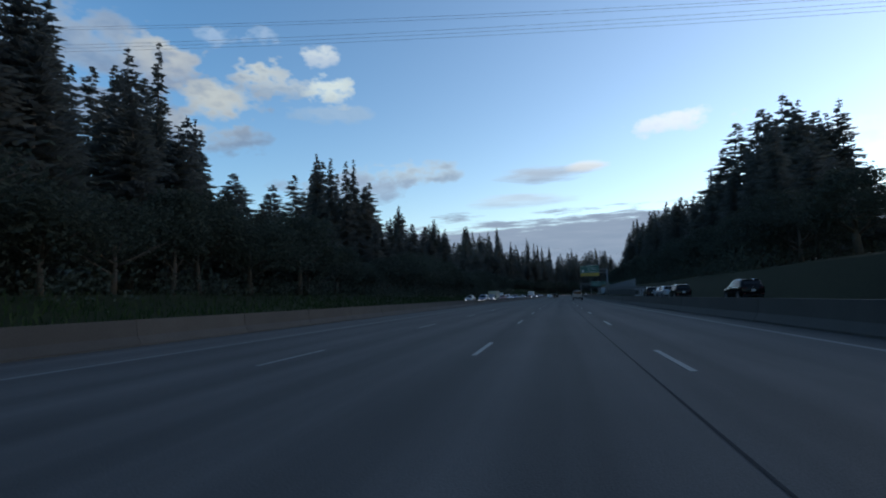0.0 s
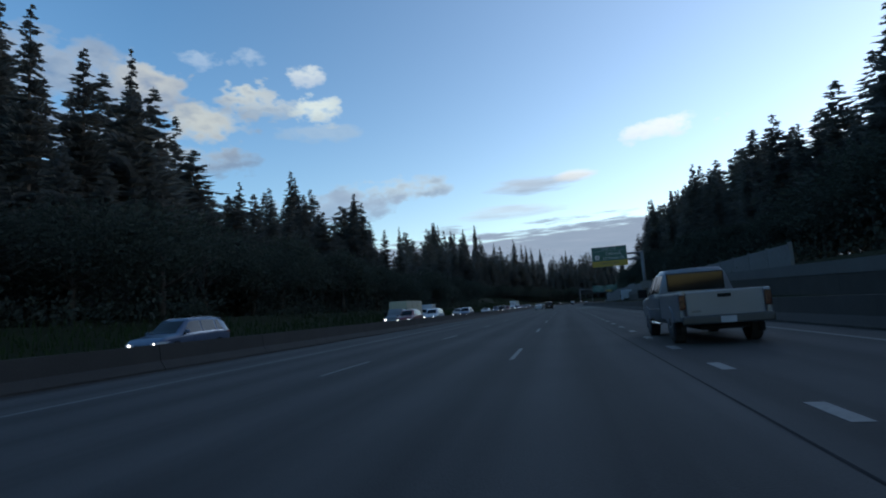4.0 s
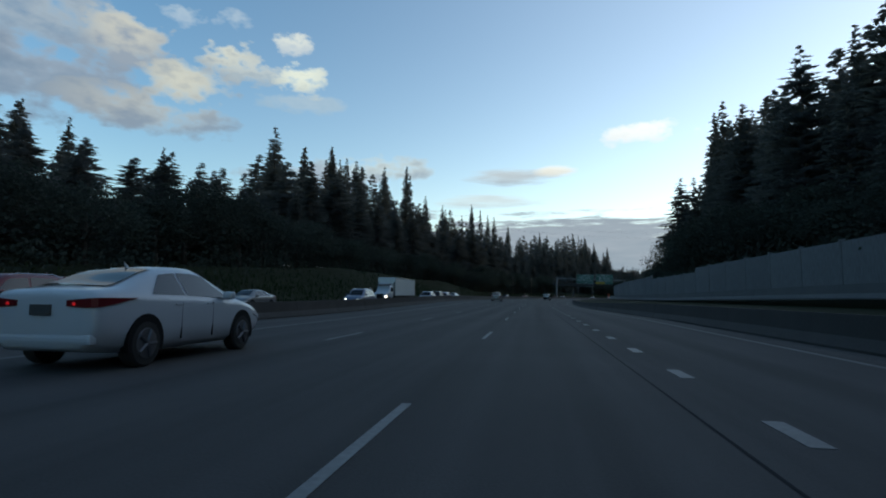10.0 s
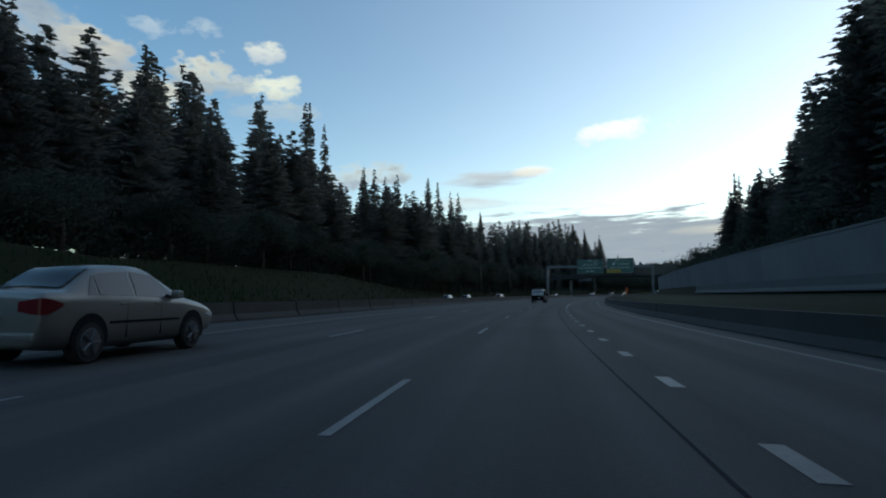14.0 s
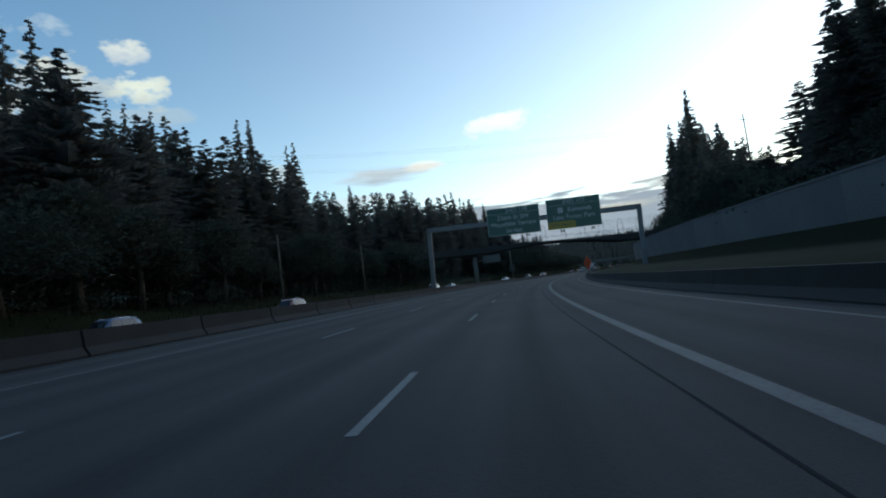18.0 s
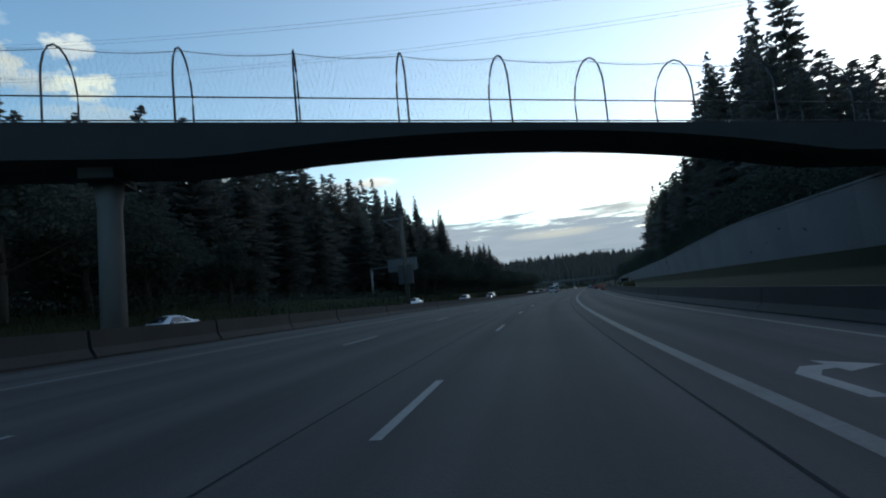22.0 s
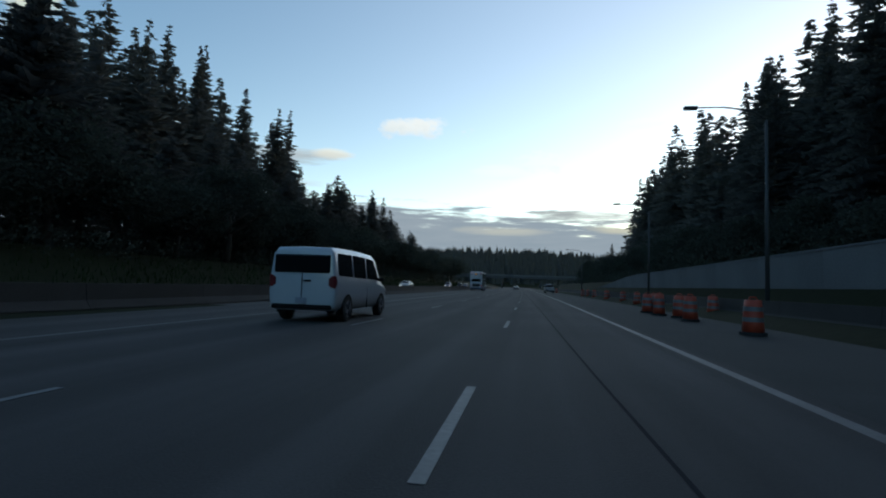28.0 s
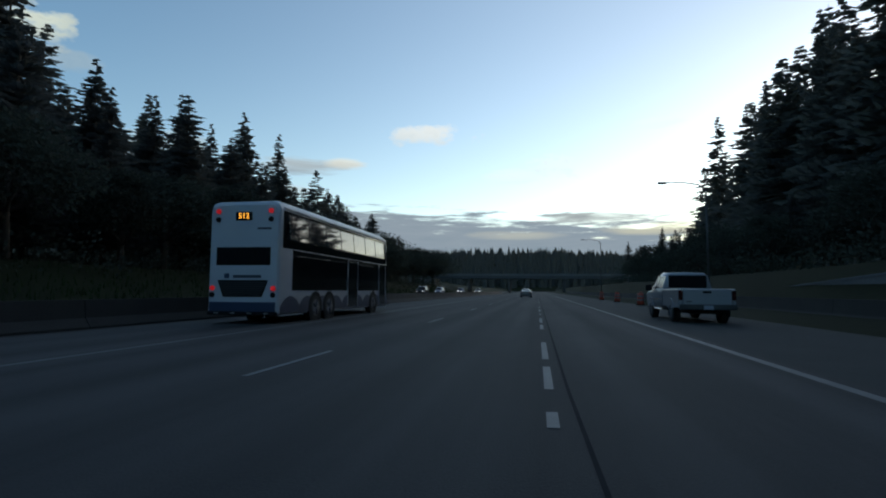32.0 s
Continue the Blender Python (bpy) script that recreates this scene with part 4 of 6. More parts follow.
wood_row(-100, [48, 48, 48, 59, 67, 57, 20, 48, 67, 49, 46, 54, 48, 39, 35, 41, 59, 56, 62, 64, 55, 56, 60, 57, 55, 47, 53, 57, 58, 58, 68, 68, 69, 69, 67, 55, 45, 43, 39, 40], 8.9, None, 40, 0.84, 1.34, 8)
wood_row(34, [0, 0, 9, 28, 30, 28, 22, 28, 26, 28, 32, 30, 26, 23, 25, 12, 13, 13, 10, 13, 14, 15, 16, 17, 24, 32, 37, 32, 13, 14, 15, 16, 17, 19, 16, 16, 17, 15, 16, 17], 8.5, BROADS, 14, 0.6, 1.15, 2)
wood_row(42, [0, 0, 0, 15, 37, 37, 29, 28, 36, 34, 35, 33, 37, 40, 38, 42, 39, 32, 26, 23, 30, 18, 20, 30, 28, 45, 56, 58, 45, 42, 42, 44, 17, 18, 19, 20, 18, 20, 20, 20], 7.5, FIRS[:4], 40, 0.8, 1.05, 3)
wood_row(52, [0, 0, 0, 0, 22, 45, 47, 38, 35, 42, 43, 42, 44, 47, 47, 47, 51, 59, 43, 34, 30, 40, 21, 23, 24, 36, 48, 61, 72, 58, 54, 50, 52, 55, 56, 54, 51, 22, 23, 23], 7.2, None, 40, 0.84, 1.46, 4)
wood_row(64, [0, 0, 0, 0, 0, 24, 54, 59, 46, 41, 45, 51, 50, 55, 57, 50, 60, 62, 67, 71, 57, 38, 49, 30, 25, 29, 44, 48, 60, 66, 72, 67, 62, 64, 65, 66, 67, 62, 66, 50], 8.1, None, 40, 0.84, 1.40, 5)

n = sum(len(f) for f in BACK_F)
me = bpy.data.meshes.new("fir_wood")
allv, allf = np.concatenate(BACK_V), np.concatenate(BACK_F)
me.vertices.add(len(allv))
me.vertices.foreach_set("co", allv.astype(np.float32).ravel())
me.loops.add(3 * n)
me.loops.foreach_set("vertex_index", allf.astype(np.int32).ravel())
me.polygons.add(n)
me.polygons.foreach_set("loop_start", np.arange(0, 3 * n, 3, dtype=np.int32))
me.update(calc_edges=True)
me.materials.append(NEEDLES)
tagged(new("fir_wood", me), "dense dark fir wood behind the front trees", "forest", kind="stuff")

# far woods: low ridges of many small spires
def hill(a, d):
    return float(np.interp(d, (950, 1350, 2600, 4300), (-4, 50 + 6 * math.sin(a * 7) + 4 * math.sin(a * 17 + 1), 96 + 12 * math.sin(a * 5), 150)))


vs, fs = [], []
for i in range(9000):
    a = math.radians(rnd.uniform(-12, 62)) if i % 4 else math.radians(rnd.uniform(-75, 110))
    d = rnd.uniform(1000, 1420) if rnd.random() < 0.75 else rnd.uniform(1420, 2700)
    x, y = 60 + d * math.sin(a), 380 + d * math.cos(a)
    h = rnd.uniform(14, 30)
    rise = hill(a, d) - 2
    i0 = len(vs)
    n = 5
    for lay in range(3):
        zb, zt = rise + h * (0.0 + 0.28 * lay), rise + h * (0.50 + 0.25 * lay)
        r = h * (0.20 - 0.05 * lay)
        j = len(vs)
        vs.extend([(x + r * math.cos(k * math.tau / n + lay) * rnd.uniform(0.7, 1.2), y + r * math.sin(k * math.tau / n + lay) * rnd.uniform(0.7, 1.2), zb) for k in range(n)])
        vs.append((x, y, zt))
        fs.extend([(j + k, j + (k + 1) % n, j + n) for k in range(n)])
tagged(from_data("far_woods", vs, fs, NEEDLES, label="distant dark ridge of fir forest"), kind="stuff", category="forest")
vs, fs = [], []
for i in range(111):
    a = math.radians(-80 + 2 * i)
    for d, z in ((950, -4), (1350, 0), (2600, 0), (4300, 0)):
        vs.append((60 + d * math.sin(a), 380 + d * math.cos(a), hill(a, d)))
for i in range(110):
    for j in range(3):
        k = i * 4 + j
        fs.append((k, k + 4, k + 5, k + 1))
tagged(from_data("far_hills", vs, fs, GROUND, label="distant low wooded hills", smooth=True), kind="structure", category="hills")

# undergrowth and grass along the wood's edge
vs, fs = [], []
for i in range(3900):
    left = i % 5 < 3
    s = rnd.uniform(0, 960) if left else rnd.uniform(60, 960)
    mid = opposite(s)[0]
    u = mid - 7 - rnd.uniform(5 if not 300 < s < 430 else 10, 34) if left else rnd.uniform(22.5, 40)
    if i >= 3600:
        s = rnd.uniform(290, 480)
        u = opposite(s)[0] - 7 - rnd.uniform(11, 60)
    z = land(s, u)
    h, r = rnd.uniform(1.5, 5.0), rnd.uniform(1.2, 3.0)
    if 585 < s < 652 and -47 < u < -28:
        h *= 0.4
    c = at(s, u, z + h * 0.4)
    for k in range(72):
        d = Vector((rnd.gauss(0, 1) * r * 0.6, rnd.gauss(0, 1) * r * 0.6, rnd.gauss(0, 1) * h * 0.32))
        nrm = Vector((rnd.gauss(0, 1), rnd.gauss(0, 1), rnd.gauss(0, 1) + 0.5)).normalized()
        t = nrm.orthogonal().normalized() * rnd.uniform(0.09, 0.25)
        q = nrm.cross(t) * 0.6
        j = len(vs)
        vs.extend([c + d - t, c + d - q, c + d + t, c + d + q])
        fs.append((j, j + 1, j + 2, j + 3))
tagged(from_data("undergrowth", vs, fs, LEAVES, label="dense dark undergrowth of bramble and shrubs"), kind="stuff", category="undergrowth")
vs, fs = [], []
for i in range(42000):
    s = rnd.uniform(-10, 960)
    mid, oz = opposite(s)
    u = mid - 7 - abs(rnd.gauss(0, 5)) if i % 3 else (rnd.uniform(mid + 5.6, left_side(s) - 0.5) if s > 380 else mid - 7 - rnd.uniform(0, 8))
    p = at(s, u, land(s, u) - 0.02)
    h, a = rnd.uniform(0.25, 0.8), rnd.uniform(0, math.tau)
    d = Vector((math.cos(a), math.sin(a), 0)) * 0.06
    lean = Vector((rnd.gauss(0, 0.12), rnd.gauss(0, 0.12), h))
    j = len(vs)
    vs.extend([p - d, p + d, p + lean])
    fs.append((j, j + 1, j + 2))
tagged(from_data("verge_grass", vs, fs, GRASS, label="rough dark green grass on the verge"), kind="stuff", category="grass")

# ---- vehicles: x to the right, y forward, on the ground ----


def section(st):
    y, zb, zs, zt, wb, ws, wt = st
    half = [(wb - 0.14, zb), (wb, zb + 0.1), (ws, zb + 0.45 * (zs - zb)), (ws + 0.005, zs - 0.12 * (zs - zb)), (ws - 0.02, zs), (wt + 0.03, zs + 0.82 * (zt - zs)), (wt - 0.1, zt)]
    loop = [Vector((x, y, z)) for x, z in half] + [Vector((0, y, zt + 0.02))] + [Vector((-x, y, z)) for x, z in half[::-1]]
    return loop


def shell(stations):
    bm = bmesh.new()
    rings = [[bm.verts.new(p) for p in section(st)] for st in stations]
    n = len(rings[0])
    for r0, r1 in zip(rings, rings[1:]):
        for k in range(n):
            bm.faces.new((r0[k], r1[k], r1[(k + 1) % n], r0[(k + 1) % n]))
    bm.faces.new(rings[0])
    bm.faces.new(rings[-1][::-1])
    bmesh.ops.recalc_face_normals(bm, faces=bm.faces)
    return bm


def fair(stations, n=4):
    """Smooth curve through the stations."""
    out = []
    for i in range(len(stations) - 1):
        p = [stations[max(0, min(len(stations) - 1, i + k))] for k in (-1, 0, 1, 2)]
        for j in range(n):
            t = j / n
            out.append(tuple(0.5 * (2 * b + (c - a) * t + (2 * a - 5 * b + 4 * c - d) * t * t + (3 * b - a - 3 * c + d) * t ** 3) for a, b, c, d in zip(*p)))
    return out + [stations[-1]]


def station_at(stations, y):
    for a, b2 in zip(stations, stations[1:]):
        if a[0] <= y <= b2[0]:
            t = (y - a[0]) / max(1e-6, b2[0] - a[0])
            return [p + (q - p) * t for p, q in zip(a, b2)]
    return list(stations[0] if y < stations[0][0] else stations[-1])


def side_pane(stations, y0, y1, side, v0=0.10, v1=0.86, lean0=0.0, lean1=0.0, n=8):
    """A pane on the flank between belt and roof."""
    bm = bmesh.new()
    rows = []
    for i in range(n + 1):
        row = []
        for v, shift in ((v0, 0), (v1, 1)):
            a = y0 + shift * lean0
            b2 = y1 + shift * lean1
            y = a + (b2 - a) * i / n
            _, zb, zs, zt, wb, ws, wt = station_at(stations, y)
            x = ws - 0.02 + (wt + 0.03 - ws + 0.02) * (v / 0.82 if v < 0.82 else 1)
            row.append(bm.verts.new((side * (x + 0.012), y, zs + (zt - zs) * v)))
        rows.append(row)
    for r0, r1 in zip(rows, rows[1:]):
        bm.faces.new((r0[0], r1[0], r1[1], r0[1]) if side > 0 else (r0[1], r1[1], r1[0], r0[0]))
    return bm


def end_pane(stations, y0, y1, inset=0.1):
    """Windscreen or rear window, on the slope between two stations."""
    bm = bmesh.new()
    rows = []
    for t in (0.06, 0.2, 0.35, 0.5, 0.65, 0.8, 0.94):
        y = y0 + (y1 - y0) * t
        _, zb, zs, zt, wb, ws, wt = station_at(stations, y)
        rows.append([bm.verts.new((x * (wt - inset), y + (0.02 if y1 > y0 and stations[0][0] < 0 and y0 > 0 else -0.02), zt + 0.035 - 0.02 * abs(x))) for x in (-1, -0.5, 0, 0.5, 1)])
    for r0, r1 in zip(rows, rows[1:]):
        for k in range(4):
            bm.faces.new((r0[k], r0[k + 1], r1[k + 1], r1[k]))
    bmesh.ops.recalc_face_normals(bm, faces=bm.faces)
    return bm


def disc(bm, x0, x1, r, y, z, sides=20, r_in=None):
    a = [bm.verts.new((x0, y + r * math.cos(k * math.tau / sides), z + r * math.sin(k * math.tau / sides))) for k in range(sides)]
    b2 = [bm.verts.new((x1, y + (r_in or r) * math.cos(k * math.tau / sides), z + (r_in or r) * math.sin(k * math.tau / sides))) for k in range(sides)]
    for k in range(sides):
        bm.faces.new((a[k], a[(k + 1) % sides], b2[(k + 1) % sides], b2[k]))
    bm.faces.new(b2)
    bm.faces.new(a[::-1])
    return bm


WHEELS = {}


def wheel(parent, x, y, r, side, width=0.22):
    key = (r, width)
    if key not in WHEELS:
        bm = disc(bmesh.new(), -width, -0.03, r, 0, 0, 24)
        disc(bm, -0.03, 0.0, r, 0, 0, 24, r - 0.03)
        tyre = bpy.data.meshes.new("tyre")
        bm.to_mesh(tyre)
        bm.free()
        tyre.materials.append(RUBBER)
        bm = disc(bmesh.new(), 0.001, 0.012, r * 0.66, 0, 0, 20, r * 0.64)
        disc(bm, 0.012, 0.03, r * 0.16, 0, 0, 10, r * 0.12)
        for k in range(5):
            a = k * math.tau / 5
            tube([(0.02, 0, 0), (0.022, r * 0.6 * math.cos(a), r * 0.6 * math.sin(a))], [r * 0.09, r * 0.07], 5, bm)
        rim = bpy.data.meshes.new("rim")
        bm.to_mesh(rim)
        bm.free()
        rim.materials.append(RIM)
        WHEELS[key] = tyre, rim
    tyre, rim = WHEELS[key]
    ob = new("wheel", tyre)
    ob.parent = parent
    ob.matrix_basis = pose(side * x, y, r, 0, 0, 0 if side > 0 else 180)
    c = new("rim", rim)
    c.parent = ob
    return ob


def arches(parent, x, ys, r):
    for side in (-1, 1):
        for y in ys:
            bm = disc(bmesh.new(), side * (x - 0.12), side * (x + 0.006), r, y, 0.36, 20)
            bmesh.ops.bisect_plane(bm, geom=list(bm.verts) + list(bm.edges) + list(bm.faces), plane_co=(0, 0, 0.22), plane_no=(0, 0, 1), clear_inner=True)
            part("wheel_arch", bm, TRIM, parent)


def wrap_lens(stations, side, end, x_in, y_reach, z0, z1, tip0, tip1, grow=0.02):
    """A lens that runs from the end face round the corner onto the flank."""
    y_end = stations[0][0] if end < 0 else stations[-1][0]
    corner = station_at(stations, y_end)[5]
    path = [(x_in, y_end), (0.5 * (x_in + corner), y_end), (corner - 0.06, y_end), (corner, y_end)]
    for k in range(1, 8):
        y = y_end - end * y_reach * (k / 7) ** 1.4
        path.append((station_at(stations, y)[5], y))
    bm = bmesh.new()
    rows = []
    for k, (x, y) in enumerate(path):
        f = k / (len(path) - 1)
        swell = math.sin(math.pi * min(1.0, 0.12 + 0.88 * f)) ** 0.6 if f < 1 else 0.1
        mid0, mid1 = z0 + (tip0 - z0) * f ** 2, z1 + (tip1 - z1) * f ** 2
        m = 0.5 * (mid0 + mid1)
        lo, hi = m + (mid0 - m) * max(0.25, swell), m + (mid1 - m) * max(0.25, swell)
        ox, oy = x + (grow if k > 2 else 0), y + (end * grow if k < 5 else 0)
        rows.append([bm.verts.new((side * ox, oy, lo)), bm.verts.new((side * ox, oy, hi)), bm.verts.new((side * (x - 0.06), y - end * 0.06, hi - 0.01)), bm.verts.new((side * (x - 0.06), y - end * 0.06, lo + 0.01))])
    for r0, r1 in zip(rows, rows[1:]):
        for a in range(4):
            bm.faces.new((r0[a], r1[a], r1[(a + 1) % 4], r0[(a + 1) % 4]))
    bm.faces.new(rows[0])
    bm.faces.new(rows[-1][::-1])
    bmesh.ops.recalc_face_normals(bm, faces=bm.faces)
    return bm


def bulb(x, y, z, r, d):
    bm = bmesh.new()
    bmesh.ops.create_uvsphere(bm, u_segments=8, v_segments=6, radius=r)
    bmesh.ops.transform(bm, matrix=Matrix.Translation((x, y, z)) @ Matrix.Diagonal((1, d, 0.8, 1)), verts=bm.verts)
    return bm


def car(name, paint, label, kind, tail=None, lit=True):
    ob = new(name)
    tagged(ob, label, "car")
    if kind == "sedan":
        st = [(-2.28, .40, .82, .94, .62, .76, .60), (-2.22, .30, .97, 1.06, .76, .84, .66), (-1.95, .24, 1.01, 1.10, .83, .88, .66), (-1.6, .22, 1.01, 1.16, .86, .90, .64), (-1.1, .20, .99, 1.33, .87, .91, .60), (-.6, .20, .97, 1.43, .88, .91, .57), (-.1, .20, .95, 1.46, .88, .91, .56), (.35, .20, .93, 1.42, .88, .91, .57), (.8, .20, .91, 1.25, .88, .91, .60), (1.3, .20, .90, 1.0, .88, .91, .68), (1.8, .22, .80, .88, .86, .89, .70), (2.15, .30, .66, .74, .78, .82, .62), (2.3, .42, .56, .62, .60, .68, .50)]
        glass = ((-1.86, -0.72), (0.40, 1.26), ((-1.22, -0.40, .42, .0), (-0.34, 0.98, .0, -.60)), 0.33, (-1.36, 1.36))
        tails, heads = (.40, .68, .83, .97, .95, .99), (.40, .50, .50, .63, .64, .70)
        plate, mirror, knob = (-2.30, .74, .88), (.74, 1.0), .86
    elif kind == "old_sedan":
        st = [(-2.22, .34, .86, .93, .64, .78, .64), (-2.16, .28, .97, 1.02, .78, .84, .70), (-1.9, .23, .98, 1.06, .83, .86, .70), (-1.62, .22, .97, 1.10, .84, .86, .68), (-1.15, .20, .95, 1.36, .85, .87, .63), (-.75, .20, .94, 1.44, .85, .87, .61), (-.2, .20, .93, 1.47, .85, .87, .60), (.3, .20, .92, 1.41, .85, .87, .60), (.75, .20, .91, 1.20, .85, .87, .63), (1.15, .20, .90, .98, .85, .87, .70), (1.75, .22, .80, .86, .84, .85, .70), (2.1, .30, .68, .74, .76, .80, .62), (2.22, .42, .58, .62, .60, .66, .50)]
        glass = ((-1.70, -1.0), (0.36, 1.12), ((-1.38, -1.16, .20, .0), (-1.12, -0.36, .0, .0), (-0.28, 0.88, .0, -.52)), 0.31, (-1.32, 1.32))
        tails, heads = (.46, .34, .72, .95, .76, .95), (.40, .42, .54, .66, .60, .68)
        plate, mirror, knob = (-2.25, .60, .74), (.70, 1.0), .84
    elif kind == "suv":
        st = [(-2.26, .44, .95, 1.0, .70, .80, .70), (-2.2, .34, 1.05, 1.12, .84, .90, .76), (-2.05, .28, 1.10, 1.36, .88, .92, .76), (-1.8, .25, 1.09, 1.64, .90, .93, .72), (-.9, .25, 1.07, 1.73, .90, .93, .70), (.1, .25, 1.04, 1.71, .90, .93, .69), (.45, .25, 1.03, 1.62, .90, .93, .69), (.85, .25, 1.01, 1.32, .90, .93, .69), (1.22, .25, 1.0, 1.07, .90, .93, .76), (1.9, .28, .92, .97, .88, .90, .78), (2.15, .34, .80, .84, .82, .84, .74), (2.26, .46, .70, .73, .68, .74, .62)]
        glass = ((-2.14, -1.76), (0.48, 1.18), ((-1.72, -1.30, .22, .0), (-1.20, -0.30, .0, .0), (-0.22, 0.98, .0, -.5)), 0.36, (-1.38, 1.40))
        tails, heads = (.46, .36, .96, 1.07, 1.0, 1.08), (.42, .46, .64, .78, .74, .82)
        plate, mirror, knob = (-2.28, .74, .90), (.82, 1.14), .95
    else:  # van
        st = [(-2.76, .52, 1.25, 1.9, .82, .90, .80), (-2.70, .36, 1.25, 2.02, .92, .96, .84), (-2.4, .32, 1.22, 2.08, .94, .98, .84), (-.5, .32, 1.18, 2.10, .94, .98, .83), (1.0, .32, 1.15, 2.06, .94, .98, .83), (1.3, .32, 1.13, 1.96, .94, .98, .82), (1.75, .32, 1.1, 1.55, .94, .97, .80), (2.1, .34, 1.06, 1.18, .92, .95, .80), (2.55, .38, .95, 1.0, .88, .90, .76), (2.75, .50, .80, .84, .74, .78, .66)]
        glass = (None, (1.32, 2.06), ((-2.5, -1.3, .05, .0), (-1.2, 0.0, .0, .0), (0.1, 1.5, .0, -.55)), 0.37, (-1.75, 1.75))
        tails, heads = (.78, .08, .95, 1.30, .95, 1.30), (.46, .40, .70, .88, .80, .90)
        plate, mirror, knob = (-2.78, .52, .68), (1.45, 1.25), .96
    st = fair(st)
    body = part("body", shell(st), paint, ob, "", True)
    (rw, ws, sides, wr, axle) = glass
    if rw:
        part("rear_window", end_pane(st, *rw), GLASS, ob, "dark rear window", True)
    else:
        part("rear_window", boxes((-.80, .80, -2.79, -2.74, 1.36, 1.86), bevel=0.04), GLASS, ob, "wide dark rear window")
        part("door_gap", boxes((-.012, .012, -2.775, -2.74, .6, 1.34)), TRIM, ob)
        part("handle", boxes((.05, .25, -2.80, -2.75, 1.12, 1.17), bevel=0.01), TRIM, ob)
    part("windscreen", end_pane(st, *ws), GLASS, ob, "dark windscreen", True)
    for y0, y1, l0, l1 in sides:
        for side in (-1, 1):
            part("side_window", side_pane(st, y0, y1, side, 0.10, 0.82, l0, l1), GLASS_SIDE, ob, "dark side window", True)
    w = max(p[5] for p in st)
    arches(ob, w, axle, wr + 0.06)
    for y in axle:
        for side in (-1, 1):
            wheel(ob, w + 0.008, y, wr, side)
    ry, fy = st[0][0], st[-1][0]
    zb = 0.30
    part("rear_bumper", boxes((-w + .12, w - .12, ry - (0.025 if "sedan" not in kind else 0.012), ry + 0.14, zb + .06, zb + .2), bevel=0.05), TRIM if "sedan" not in kind else paint, ob)
    part("front_bumper", boxes((-w + .2, w - .2, fy - 0.14, fy + 0.03, zb + .06, zb + .2), bevel=0.05), TRIM, ob)
    part("grille", boxes((-.34, .34, fy - 0.1, fy + 0.012, heads[2] - .06, heads[2] + .06), bevel=0.02), TRIM, ob)
    part("number_plate", boxes((-.16, .16, plate[0] - 0.01, plate[0] + .04, plate[1], plate[2])), PLATE if kind != "sedan" else LAMP_GREY, ob, "number plate")
    for side in (-1, 1):
        lens = part("tail_light", wrap_lens(st, side, -1, *tails), tail or TAIL, ob, "red tail light")
        if kind == "sedan":
            part("bulb", bulb(side * (tails[0] + .12), ry - .024, .5 * (tails[2] + tails[3]) - .01, .028, .5), TAIL_LIT, lens, "small lit red bulb")
        lens = part("headlight", wrap_lens(st, side, 1, *heads), HEAD_OFF, ob, "clear headlight lens")
        if lit:
            part("bulb", bulb(side * (heads[0] + .17), fy + .01, .5 * (heads[2] + heads[3]), .065, .6), HEAD_LIT, lens, "lit headlight bulb")
        y, z = mirror
        part("mirror", boxes((min(side * (w - .04), side * (w + .16)), max(side * (w - .04), side * (w + .16)), y - .05, y + .09, z - .06, z + .08), bevel=0.045), paint if kind != "van" else TRIM, ob)
        for y in ((-.62, .26) if kind != "van" else (0.0,)):
            part("door_handle", boxes((min(side * (w - .01), side * (w + .02)), max(side * (w - .01), side * (w + .02)), y - .10, y + .06, knob, knob + .025), bevel=.008), paint, ob)
            part("door_gap", boxes((min(side * (w - .03), side * (w + .004)), max(side * (w - .03), side * (w + .004)), y + .09, y + .094, .34, knob + .04)), TRIM, ob)
        if kind == "old_sedan":
            part("side_moulding", boxes((min(side * (w - .01), side * (w + .012)), max(side * (w - .01), side * (w + .012)), -.92, .90, .56, .60), bevel=.006), TRIM, ob, "dark rubbing strip")
        if kind == "suv":
            part("roof_rail", tube([(side * .58, -1.5, 1.66), (side * .58, -1.3, 1.73), (side * .58, 0.0, 1.73), (side * .58, .3, 1.67)], 0.022, 6), CHROME, ob)
            part("chrome_strip", side_pane(st, -1.7, 0.95, side, 0.02, 0.06), CHROME, ob)
    if kind == "suv":
        frame_y = plate[0] - .014
        part("plate_frame", boxes((-.18, .18, frame_y, frame_y + .02, plate[2], plate[2] + .018), (-.18, .18, frame_y, frame_y + .02, plate[1] - .018, plate[1]), (-.18, -.162, frame_y, frame_y + .02, plate[1], plate[2]), (.162, .18, frame_y, frame_y + .02, plate[1], plate[2])), CHROME, ob, "pale plate surround")
        g2 = bmesh.new()
        bmesh.ops.create_cone(g2, cap_ends=True, segments=18, radius1=.075, radius2=.07, depth=.02)
        bmesh.ops.transform(g2, matrix=Matrix.Translation((0, -2.215, 1.06)) @ Matrix.Diagonal((1.25, 1, 1, 1)) @ Matrix.Rotation(math.pi / 2, 4, "X"), verts=g2.verts)
        part("badge", g2, RIM, ob, "plain round badge")
        part("spoiler", boxes((-.62, .62, -1.98, -1.66, 1.655, 1.70), bevel=.02), paint, ob, "roof edge spoiler")
